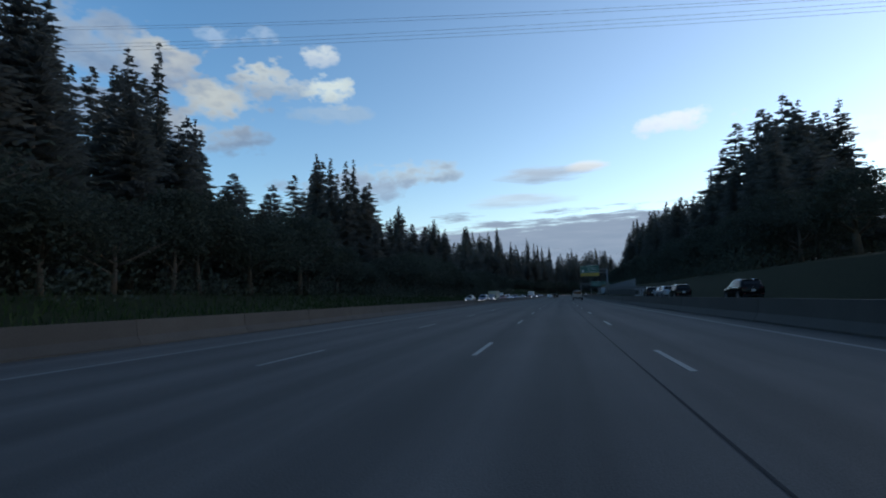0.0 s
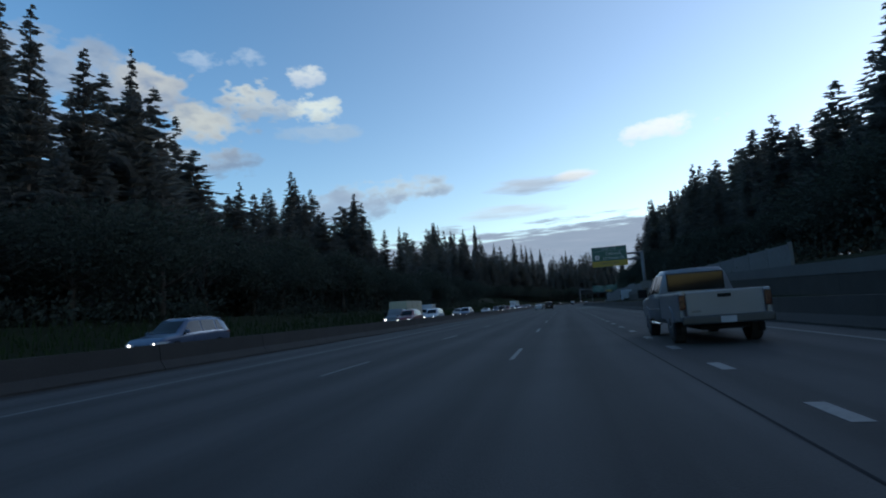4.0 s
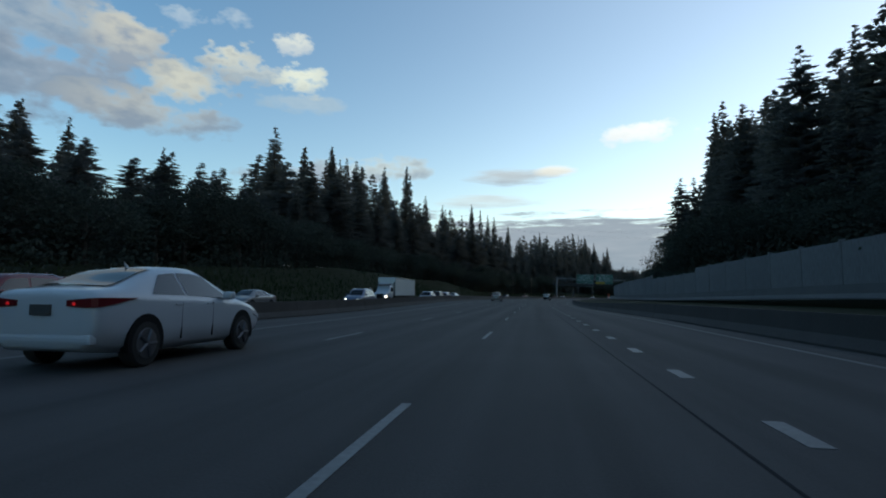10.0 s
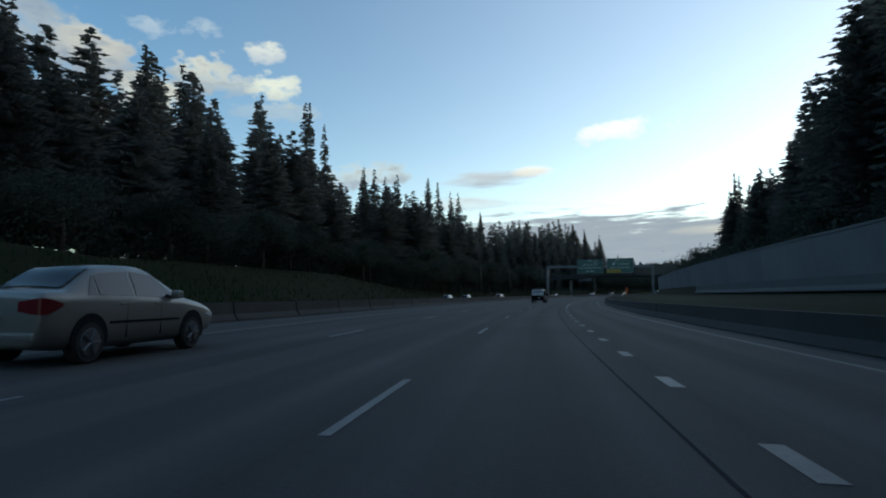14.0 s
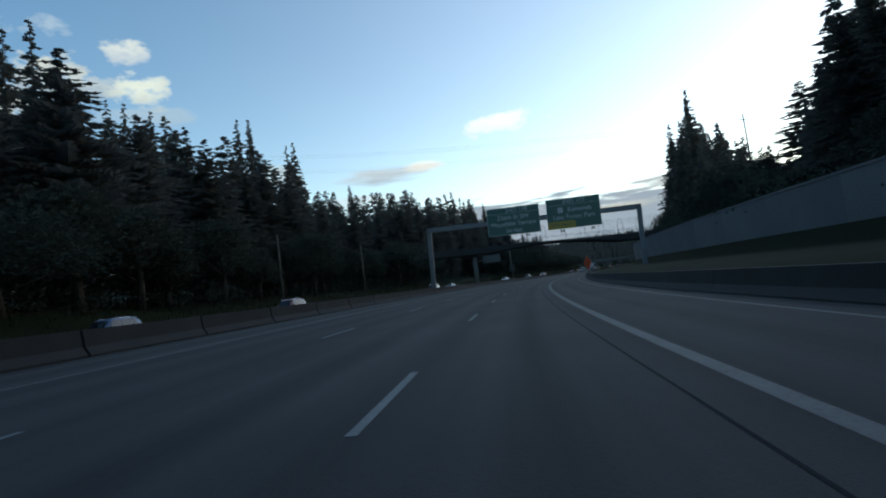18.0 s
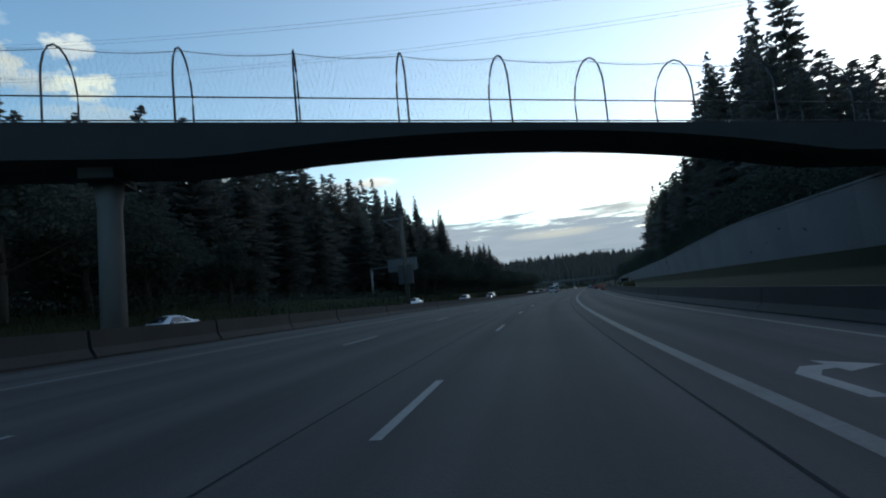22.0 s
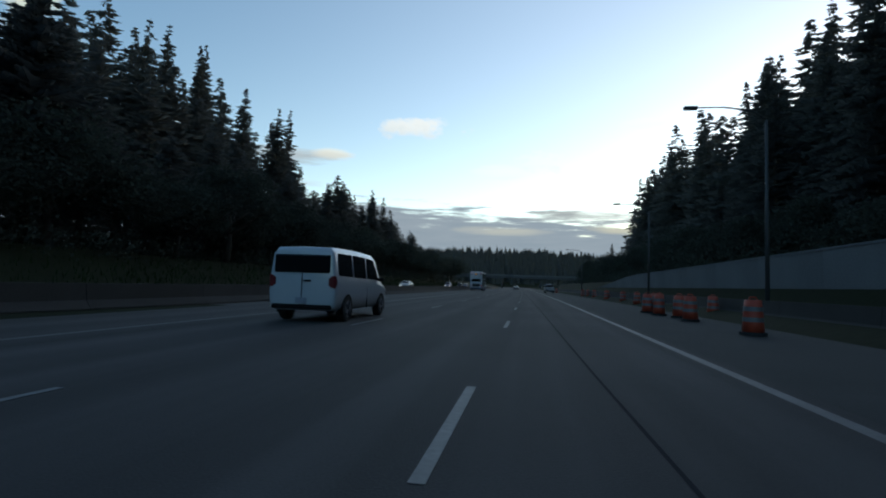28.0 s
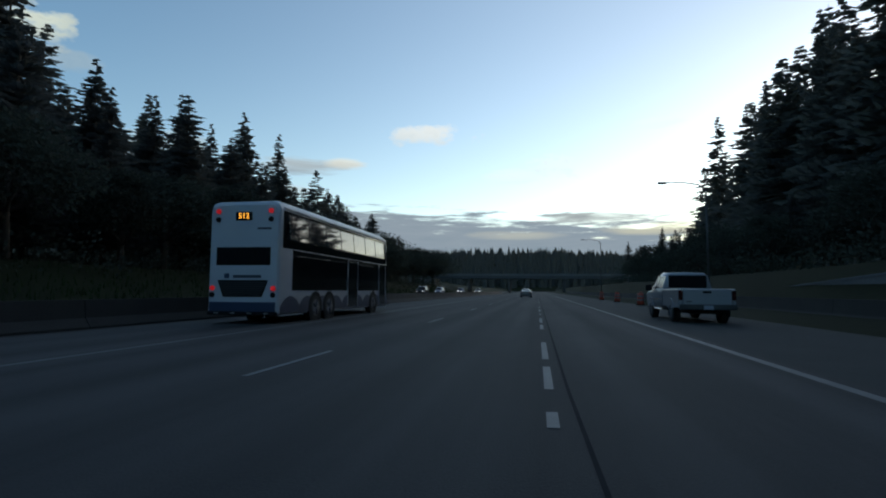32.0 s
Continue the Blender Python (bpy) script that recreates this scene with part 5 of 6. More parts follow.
        part("antenna", tube([(0, -1.45, 1.72), (0, -1.52, 1.77), (0, -1.60, 1.83)], [.03, .02, .006], 6), paint, ob)
        part("wiper", tube([(0, -2.165, 1.17), (.36, -2.13, 1.21)], .012, 5), TRIM, ob)
        part("lower_cladding", boxes((-.80, .80, -2.30, -2.18, .40, .50), bevel=.02), TRIM, ob, "dark lower cladding")
        for side in (-1, 1):
            part("reflector", boxes((min(side * .60, side * .78), max(side * .60, side * .78), -2.292, -2.26, .53, .57)), TAIL, ob, "red bumper reflector")
            part("exhaust_tip", tube([(side * .58, -2.28, .36), (side * .58, -2.12, .36)], .04, 10), CHROME, ob)
    if kind == "sedan":
        part("antenna", tube([(0, -.72, 1.43), (0, -.76, 1.47), (0, -.80, 1.53)], [.03, .018, .006], 6), paint, ob)
    return ob


def pickup(paint, label, cap=False):
    ob = new("pickup_truck")
    tagged(ob, label, "pickup truck")
    st = [(-.42, .45, 1.18, 1.80, .88, .95, .72), (-.36, .42, 1.18, 1.86, .92, .97, .74), (.9, .42, 1.16, 1.90, .93, .97, .72), (1.25, .42, 1.15, 1.84, .93, .97, .73), (1.9, .42, 1.13, 1.22, .93, .97, .82), (2.7, .42, 1.08, 1.15, .92, .96, .84), (2.85, .5, .95, 1.0, .86, .9, .78)]
    part("cab", shell(st), paint, ob, "", True)
    part("windscreen", end_pane(st, 1.28, 1.86), GLASS, ob)
    part("rear_window", boxes((-.72, .72, -.45, -.40, 1.27, 1.76), bevel=0.03), GLASS, ob)
    for y0, y1, l1 in ((-.3, .55, 0), (.65, 1.72, -.5)):
        for side in (-1, 1):
            part("side_window", side_pane(st, y0, y1, side, 0.12, 0.80, 0, l1), GLASS, ob)
    for side in (-1, 1):
        a, b2 = sorted((side * .97, side * .85))
        part("bed_side", boxes((a, b2, -2.85, -.44, .55, 1.22), bevel=0.05), paint, ob)
        a, b2 = sorted((side * .97, side * 1.24))
        part("mirror", boxes((a, b2, 1.45, 1.6, 1.16, 1.42), bevel=0.04), TRIM, ob)
        a, b2 = sorted((side * .96, side * .82))
        part("tail_light", boxes((a, b2, -2.9, -2.84, .82, 1.16), bevel=0.02), TAIL_DARK, ob, "dark red tail light")
        for y in (-1.75, 1.75):
            bm = disc(bmesh.new(), side * .93, side * 1.0, .50, y, .40, 20)
            disc(bm, side * .90, side * .95, .46, y, .40, 20)
            bmesh.ops.bisect_plane(bm, geom=list(bm.verts) + list(bm.edges) + list(bm.faces), plane_co=(0, 0, .52), plane_no=(0, 0, 1), clear_inner=True)
            part("fender_flare", bm, paint, ob)
        a, b2 = sorted((side * .975, side * .99))
        part("bright_moulding", boxes((a, b2, -.3, 2.2, .80, .83)), CHROME, ob, "bright side moulding")
        part("step_bar", tube([(side * .96, -.2, .42), (side * .96, 1.2, .42)], .035, 6), CHROME, ob)
        a, b2 = sorted((side * .9, side * .6))
        part("headlight", boxes((a, b2, 2.74, 2.88, .78, 1.0), bevel=0.03), HEAD_LIT, ob, "lit headlight")
    part("tailgate", boxes((-.81, .81, -2.88, -2.78, .60, 1.22), bevel=0.03), paint, ob)
    part("gate_handle", boxes((-.14, .14, -2.9, -2.885, 1.06, 1.14)), TRIM, ob)
    part("badge", boxes((-.72, -.52, -2.892, -2.88, .74, .80), bevel=.004), RIM, ob, "plain oval badge")
    part("bed_floor", boxes((-.85, .85, -2.8, -.45, .55, .68)), TRIM, ob)
    part("rear_bumper", boxes((-.95, .95, -3.02, -2.89, .48, .68), bevel=0.04), STEEL_DARK, ob, "dark step bumper")
    part("grille", boxes((-.56, .56, 2.80, 2.89, .62, 1.0), bevel=0.02), TRIM, ob)
    part("number_plate", boxes((-.16, .16, -3.035, -3.022, .50, .64)), PLATE, ob, "pale number plate")
    part("chassis", boxes((-.5, .5, -2.7, 2.6, .34, .54)), TRIM, ob)
    if cap:
        part("canopy", boxes((-.93, .93, -2.82, -.46, 1.23, 2.5), bevel=0.08), WHITE_PAINT, ob, "white box canopy on the bed")
    arches(ob, .97, (-1.75, 1.75), .46)
    for y in (-1.75, 1.75):
        for side in (-1, 1):
            wheel(ob, .975, y, .40, side, .26)
    return ob


def cargo_van():
    """White over black tall van with red slanted lettering on its rear doors."""
    ob = tagged(new("cargo_van"), "tall cargo van, white rear doors above a black lower half", "van")
    st = [(-2.95, .62, 1.25, 2.25, .84, .94, .86), (-2.9, .46, 1.25, 2.38, .95, 1.0, .90), (-2.5, .42, 1.25, 2.46, .97, 1.02, .88), (1.0, .42, 1.2, 2.48, .97, 1.02, .86), (1.4, .42, 1.2, 2.36, .97, 1.02, .86), (2.0, .42, 1.15, 1.75, .96, 1.0, .84), (2.35, .44, 1.1, 1.3, .95, .98, .84), (2.85, .5, .95, 1.02, .88, .92, .78), (3.0, .6, .85, .88, .74, .8, .68)]
    part("body", shell(st), mat("dark_wrap", (0.03, 0.03, 0.035), 0.35, vary=0.1, scale=2), ob, "black wrapped body", True)
    for side in (-1, 1):
        a, b2 = sorted((side * .015, side * .88))
        d = part("rear_door", boxes((a, b2, -2.99, -2.93, 1.35, 2.30), bevel=0.03), WHITE_PAINT, ob, "white rear door panel")
        a, b2 = sorted((side * .015, side * .90))
        part("door_base", boxes((a, b2, -2.985, -2.93, .62, 1.33), bevel=0.03), BLACK_PAINT, ob)
        part("side_glass", side_pane(st, -2.6, 0.9, side, 0.12, 0.78), GLASS, ob, "long dark glazed side panel")
        for y0, y1, z in ((-1.9, 0.4, 1.06), (-1.6, 0.1, 0.90)):
            a, b2 = sorted((side * 1.0, side * 1.028))
            part("lettering", boxes((a, b2, y0, y1, z, z + .08)), REFLECT, ob, "unreadable pale lettering")
        a, b2 = sorted((side * .90, side * .98))
        part("tail_light", boxes((a, b2, -2.97, -2.86, 1.05, 1.55), bevel=0.02), TAIL, ob, "red tail light")
        part("side_window", side_pane(st, 1.05, 1.9, side, 0.08, 0.7, 0, -.4), GLASS, ob)
        a, b2 = sorted((side * 1.0, side * 1.3))
        part("mirror", boxes((a, b2, 1.75, 1.95, 1.3, 1.7), bevel=0.04), TRIM, ob)
        a, b2 = sorted((side * .9, side * .62))
        part("headlight", boxes((a, b2, 2.82, 3.0, .85, 1.05), bevel=0.03), HEAD_LIT, ob, "lit headlight")
    red = mat("red_lettering", (0.12, 0.02, 0.03), 0.5, vary=0)
    # company name as slanted bars, dark and then red
    for i in range(12):
        x = -0.70 + i * 0.118
        bm = bmesh.new()
        bm.faces.new([bm.verts.new(p) for p in ((x, -2.996, 1.82 + .008 * i), (x + .078, -2.996, 1.82 + .008 * i), (x + .125, -2.996, 2.06 + .008 * i), (x + .047, -2.996, 2.06 + .008 * i))])
        part("lettering", bm, INK if i < 5 else red, ob, "unreadable slanted lettering")
    part("windscreen", end_pane(st, 1.44, 2.3), GLASS, ob)
    part("rear_bumper", boxes((-.98, .98, -3.08, -2.9, .44, .64), bevel=0.04), TRIM, ob)
    part("step", boxes((-.6, .6, -3.16, -3.06, .50, .56)), TRIM, ob)
    part("number_plate", boxes((.10, .42, -3.0, -2.986, .84, 1.0)), PLATE, ob, "pale number plate")
    arches(ob, 1.02, (-1.75, 1.95), .44)
    for y in (-1.75, 1.95):
        for side in (-1, 1):
            wheel(ob, 1.025, y, .37, side, .24)
    return ob


def double_decker():
    ob = tagged(new("double_decker_bus"), "white double-decker bus with black window bands and blue wave skirt", "bus")
    L, W, H = 12.8, 1.275, 4.15
    white = mat("bus_white", (0.42, 0.43, 0.46), 0.35, vary=0.08, scale=1.0, coat=0.4)
    dark = mat("bus_black_glazing", (0.010, 0.011, 0.013), 0.08, vary=0, spec=0.6)
    PANE = mat("bus_upper_glass", (0.02, 0.022, 0.025), 0.04, vary=0, spec=1.0)
    bm = bmesh.new()
    prof = [(-L / 2, .35, 3.98), (-L / 2 + .08, .3, 4.1), (-L / 2 + .3, .3, H), (L / 2 - .9, .3, H), (L / 2 - .25, .3, 4.02), (L / 2 - .03, .3, 3.6), (L / 2, .35, 2.2), (L / 2 - .04, .45, .5)]
    rings = []
    for y, zb, zt in prof:
        w = W - (0.06 if abs(y) > L / 2 - .06 else 0)
        rings.append([bm.verts.new(p) for p in ((w - .05, y, zb), (w, y, zb + .1), (w, y, zt - .28), (w - .07, y, zt - .08), (w - .25, y, zt), (-w + .25, y, zt), (-w + .07, y, zt - .08), (-w, y, zt - .28), (-w, y, zb + .1), (-w + .05, y, zb))])
    for r0, r1 in zip(rings, rings[1:]):
        for k in range(10):
            bm.faces.new((r0[k], r1[k], r1[(k + 1) % 10], r0[(k + 1) % 10]))
    bm.faces.new(rings[0])
    bm.faces.new(rings[-1][::-1])
    bmesh.ops.recalc_face_normals(bm, faces=bm.faces)
    part("body", bm, white, ob, "white bus body")
    y0, y1 = -L / 2, L / 2
    for side in (-1, 1):
        def flank(name, a, b2, z0, z1, m, lift=.012, label=""):
            x0, x1 = sorted((side * (W - .03), side * (W + lift)))
            return part(name, boxes((x0, x1, a, b2, z0, z1), bevel=0.006), m, ob, label)
        flank("upper_band", y0 + .25, y1 - .35, 2.55, 3.82, dark, .008, "black upper window band")
        flank("lower_band", y0 + 1.0, y1 - .1, 1.12, 2.53, dark, .008, "black lower window band")
        for i in range(7):
            a = y0 + .6 + i * 1.62
            pane = flank("upper_window", a, a + 1.54, 2.85, 3.70, PANE, .016, "upper deck window leaning in at the top")
            for v in pane.data.vertices:
                if abs(v.co.x) > W:
                    v.co.x += side * 0.09 * (3.70 - v.co.z) / 0.85
        for a, b2 in ((y0 + 1.3, y0 + 3.6), (y0 + 3.7, y0 + 6.0), (y0 + 8.0, y0 + 10.2)):
            flank("lower_window", a, b2, 1.25, 2.35, GLASS, .016, "dark lower deck window")
        if side > 0:
            for a, b2 in ((y0 + 6.5, y0 + 7.75), (y1 - 1.6, y1 - .45)):
                d = flank("door", a, b2, .42, 2.42, dark, .02, "black glazed door")
                flank("door_frame", a - .05, a - .01, .42, 2.46, white, .03)
                flank("door_frame", b2 + .01, b2 + .05, .42, 2.46, white, .03)
        for i in range(9):
            a = y0 + .15 + i * 1.4
            bm = bmesh.new()
            n = 10
            base = [bm.verts.new((side * (W + .006), a + 1.5 * k / n, .36)) for k in range(n + 1)]
            wav = [bm.verts.new((side * (W + .006), a + 1.5 * k / n, .55 + .38 * math.sin(math.pi * k / n) ** 0.7)) for k in range(n + 1)]
            for k in range(n):
                bm.faces.new((base[k], base[k + 1], wav[k + 1], wav[k]))
            part("wave_decal", bm, WAVE_BLUE, ob, "blue wave decal")
        flank("roof_rail", y0 + .3, y1 - .5, 3.86, 3.93, white, .03)
    # rear
    part("rear_glass", boxes((-1.0, .98, y0 - .012, y0 + .03, 1.95, 2.57), bevel=0.02), dark, ob, "black rear window")
    bm = bmesh.new()
    f = bm.faces.new([bm.verts.new(p) for p in ((-.70, y0 - .014, .90), (.70, y0 - .014, .90), (.82, y0 - .014, 1.2), (.92, y0 - .014, 1.46), (-.92, y0 - .014, 1.46), (-.82, y0 - .014, 1.2))])
    e = bmesh.ops.extrude_face_region(bm, geom=[f])
    bmesh.ops.translate(bm, vec=(0, .04, 0), verts=[v for v in e["geom"] if isinstance(v, bmesh.types.BMVert)])
    part("engine_grille", bm, TRIM, ob, "black engine grille")
    for i in range(7):
        w = .66 + .03 * i
        part("grille_slat", boxes((-w, w, y0 - .026, y0 - .015, .95 + i * .07, .975 + i * .07)), STEEL_DARK, ob)
    part("display", boxes((-.34, .28, y0 - .014, y0 + .03, 3.46, 3.76), bevel=0.02), dark, ob, "route number display")
    words("route_number", "512", 0.27, AMBER_LIT, ob, pose(-.03, y0 - .018, 3.61, 90), label="glowing amber route number")
    for side in (-1, 1):
        for z, m in ((3.78, TAIL_LIT), (3.5, TRIM), (1.19, TAIL_LIT), (0.97, TRIM)):
            x = side * (.96 if z > 3 else 1.10)
            g = bmesh.ops.create_cone(bm2 := bmesh.new(), cap_ends=True, segments=16, radius1=.09, radius2=.085, depth=.05)
            bmesh.ops.rotate(bm2, verts=bm2.verts, matrix=Matrix.Rotation(math.pi / 2, 3, "X"))
            bmesh.ops.translate(bm2, verts=bm2.verts, vec=(x, y0 - .02, z))
            part("rear_light", bm2, m, ob, "round red light" if m is TAIL_LIT else "round dark lens")
    part("fleet_number", boxes((.48, .98, y0 - .01, y0 - .002, 3.15, 3.22)), INK, ob, "small unreadable number")
    part("operator_name", boxes((-.36, .66, y0 - .01, y0 - .002, 1.53, 1.63)), INK, ob, "dark unreadable lettering")
    part("operator_mark", boxes((-.68, -.50, y0 - .01, y0 - .002, 1.52, 1.68)), WAVE_BLUE, ob)
    part("rear_skirt", boxes((-1.2, 1.2, y0 - .03, y0 + .1, .40, .74), bevel=0.04), WAVE_BLUE, ob, "blue rear skirt")
    part("rear_bumper", boxes((-1.24, 1.24, y0 - .06, y0 + .2, .30, .42), bevel=0.04), TRIM, ob)
    for x in (-.9, -.3, .3, .9):
        part("bumper_light", boxes((x - .08, x + .08, y0 - .075, y0 - .06, .34, .39)), REFLECT, ob)
    part("windscreen", boxes((-1.1, 1.1, y1 - .02, y1 + .012, 1.0, 2.3), bevel=0.03), dark, ob)
    for side in (-1, 1):
        for y in (y0 + 3.0, y0 + 4.35, y1 - 2.6):
            bm = disc(bmesh.new(), side * (W - .1), side * (W + .014), .62, y, .48, 22)
            part("wheel_arch", bm, TRIM, ob)
            wheel(ob, W + .016, y, .48, side, .3)
    return ob


def box_truck(label, paint, box_paint, long_nose=False):
    ob = tagged(new("box_truck"), label, "truck")
    part("cargo_box", boxes((-1.22, 1.22, -6.2, 1.2, 1.05, 3.75), bevel=0.05), box_paint, ob, "pale box body")
    for y in (-3.8, -1.3):
        part("box_seam", boxes((-1.235, 1.235, y - .02, y + .02, 1.1, 3.7)), POST, ob)
    st = [(1.4, .6, 1.5, 2.35, 1.0, 1.08, .95), (1.5, .55, 1.5, 2.55, 1.05, 1.1, .95), (2.4, .55, 1.45, 2.55, 1.05, 1.1, .9), (2.9, .55, 1.42, 1.75, 1.05, 1.1, .92), (3.2, .55, 1.35, 1.45, 1.03, 1.06, .92), (4.1, .6, 1.2, 1.3, .98, 1.0, .88), (4.25, .7, 1.0, 1.05, .86, .9, .78)]
    part("cab", shell(st), paint, ob, "", True)
    part("windscreen", end_pane(st, 2.44, 3.16), GLASS, ob)
    for side in (-1, 1):
        part("side_window", side_pane(st, 1.7, 2.75, side, .1, .78, 0, -.3), GLASS, ob)
        a, b2 = sorted((side * .92, side * .6))
        part("headlight", boxes((a, b2, 4.12, 4.26, .85, 1.05), bevel=0.03), HEAD_LIT, ob, "lit headlight")
        part("mirror", boxes((min(side * 1.1, side * 1.4), max(side * 1.1, side * 1.4), 2.7, 2.85, 1.5, 2.1), bevel=0.03), TRIM, ob)
        for y in (-4.2, 3.3):
            wheel(ob, 1.16, y, .48, side, .3)
    part("chassis", boxes((-.6, .6, -6.0, 4.0, .6, 1.04)), TRIM, ob)
    part("bumper", boxes((-1.1, 1.1, 4.15, 4.35, .45, .8), bevel=0.04), CHROME, ob)
    part("rear_door", boxes((-1.1, 1.1, -6.24, -6.19, 1.2, 3.65), bevel=0.02), box_paint, ob)
    return ob


def semi():
    ob = tagged(new("semi_truck"), "white long-nosed tractor with a tall pale smooth-sided trailer", "truck")
    tr = mat("trailer_skin", (0.55, 0.60, 0.59), 0.28, vary=0.14, scale=0.5, coat=0.3)
    part("trailer", boxes((-1.28, 1.28, -12.5, .8, 1.15, 4.0), bevel=0.04), tr, ob, "pale smooth trailer side")
    for side in (-1, 1):
        for z in (1.2, 3.9):
            a, b2 = sorted((side * 1.27, side * 1.30))
            part("side_rail", boxes((a, b2, -12.45, .75, z - .05, z + .05)), POST, ob)
        for i in range(6):
            y = -11.6 + i * 2.3
            a, b2 = sorted((side * 1.27, side * 1.31))
            part("marker_light", boxes((a, b2, y - .05, y + .05, 3.82, 3.87)), TAIL, ob)
    st = [(1.15, .7, 1.75, 2.7, 1.0, 1.05, .94), (1.25, .6, 1.75, 2.85, 1.04, 1.08, .94), (2.2, .6, 1.72, 2.8, 1.04, 1.08, .92), (2.62, .6, 1.7, 2.35, 1.04, 1.06, .9), (2.95, .6, 1.62, 1.80, 1.0, 1.03, .86), (4.3, .65, 1.48, 1.60, .90, .93, .80), (4.5, .75, 1.25, 1.30, .80, .84, .72)]
    part("cab", shell(st), WHITE_PAINT, ob, "white cab", True)
    part("visor", boxes((-.9, .9, 2.3, 2.75, 2.72, 2.80), bevel=0.02), TRIM, ob)
    part("fairing", boxes((-.95, .95, 1.2, 1.9, 2.84, 3.15), bevel=0.12), WHITE_PAINT, ob, "low roof fairing")
    for x in (-.7, -.35, 0, .35, .7):
        part("roof_marker", boxes((x - .05, x + .05, 2.2, 2.3, 2.82, 2.88)), AMBER_OFF, ob, "small amber marker")
    part("windscreen", end_pane(st, 2.3, 2.92), GLASS, ob)
    part("grille", boxes((-.48, .48, 4.42, 4.54, .75, 1.42), bevel=0.03), TRIM, ob, "dark upright grille")
    part("bumper", boxes((-1.15, 1.15, 4.42, 4.66, .4, .75), bevel=0.04), CHROME, ob)
    for side in (-1, 1):
        part("side_window", side_pane(st, 1.75, 2.65, side, .1, .7, 0, -.25), GLASS_SIDE, ob)
        a, b2 = sorted((side * .95, side * .65))
        part("headlight", boxes((a, b2, 4.36, 4.52, .90, 1.12), bevel=0.03), HEAD_LIT, ob, "lit headlight")
        part("stack", tube([(side * 1.12, 1.0, 1.0), (side * 1.12, 1.0, 3.3)], .07, 8), STEEL_DARK, ob)
        a, b2 = sorted((side * 1.08, side * 1.32))
        part("mirror", boxes((a, b2, 2.5, 2.62, 1.75, 2.3), bevel=0.03), TRIM, ob)
        for y in (-11.2, -9.9, .2, 1.5, 3.6):
            wheel(ob, 1.2, y, .5, side, .32)
    part("chassis", boxes((-.6, .6, -12.0, 4.3, .6, 1.14)), TRIM, ob)
    return ob


SEDAN_WHITE = car("sedan", WHITE_PAINT, "white compact sedan with a sloping roof on the freeway lane", "sedan", TAIL)
SEDAN_SILVER = car("sedan", SILVER_PAINT, "beige-silver older sedan with dark rubbing strips on the freeway lane", "old_sedan")
SEDAN_GREY = car("sedan", GREY_PAINT, "dark grey sedan with lit headlights on the opposite lanes", "sedan")
SUV_BLACK = car("suv", BLACK_PAINT, "glossy black crossover with chrome window strips", "suv", TAIL_DARK)
SUV_WHITE = car("suv", WHITE_PAINT, "white crossover with lit headlights on the opposite lanes", "suv")
SUV_RED = car("suv", RED_PAINT, "dark red crossover with lit headlights on the opposite lanes", "suv")
SUV_BLUE = car("suv", BLUE_PAINT, "blue-grey crossover with lit headlights on the opposite lanes", "suv")
SUV_SILVER = car("suv", mat("cool_silver_car_paint", (0.20, 0.22, 0.26), 0.35, 0.3, vary=0.08, scale=1.5, coat=0.5), "pale silver crossover parked beyond the barrier", "suv", lit=False)
VAN_WHITE = car("passenger_van", WHITE_PAINT, "white passenger van with dark rear windows", "van")
PICKUP_WHITE = pickup(mat("pale_grey_car_paint", (0.24, 0.25, 0.27), 0.35, 0.2, vary=0.08, scale=1.5, coat=0.4), "pale grey crew-cab pickup truck stopped on the shoulder")
PICKUP_SILVER = pickup(mat("blue_silver_car_paint", (0.15, 0.16, 0.18), 0.4, 0.3, vary=0.08, scale=1.5, coat=0.3), "silver pickup truck with open bed on the freeway lane")
PICKUP_CAP = pickup(WHITE_PAINT, "white pickup with a tall white box canopy on its bed", True)
TRUCK_CREAM = box_truck("long cream-coloured box truck on the opposite lanes", GREY_PAINT, CREAM)
TRUCK_WHITE = box_truck("white box truck on the frontage road beyond the barrier", WHITE_PAINT, mat("white_box", (0.30, 0.32, 0.35), 0.5, vary=0.1, scale=1.0))
SEMI = semi()
CARGO_VAN = cargo_van()
BUS = double_decker()

# traffic on this side
SUV_BLACK.matrix_world = on_road(220.2, -2.3) @ Matrix.Diagonal((1, 1, 1.04, 1))
SEDAN_WHITE.matrix_world = on_road(243.45, -5.83) @ Matrix.Diagonal((1.1, 1.05, 1.14, 1))
SEDAN_SILVER.matrix_world = on_road(339.5, -6.53) @ Matrix.Diagonal((1.04, 1.02, 1.16, 1))
CARGO_VAN.matrix_world = on_road(418.9, -1.75) @ Matrix.Diagonal((1, 1, 0.88, 1))
VAN_WHITE.matrix_world = on_road(688.0, -5.5)
BUS.matrix_world = on_road(791.4, -9.8)
PICKUP_WHITE.matrix_world = on_road(792.6, 6.0) @ Matrix.Diagonal((1.03, 1.03, 1.05, 1))
PICKUP_SILVER.matrix_world = on_road(107, 4.8)
copy_thing(SEDAN_GREY, on_road(860, -2.0))

# the queue on the opposite side


def oncoming(proto, s, lane):
    mid, oz = opposite(s)
    h = -float(np.interp(s, RS, RH)) + math.pi
    m = Matrix.Translation(at(s, mid + lane, oz)) @ Matrix.Rotation(h, 4, "Z")
    return m


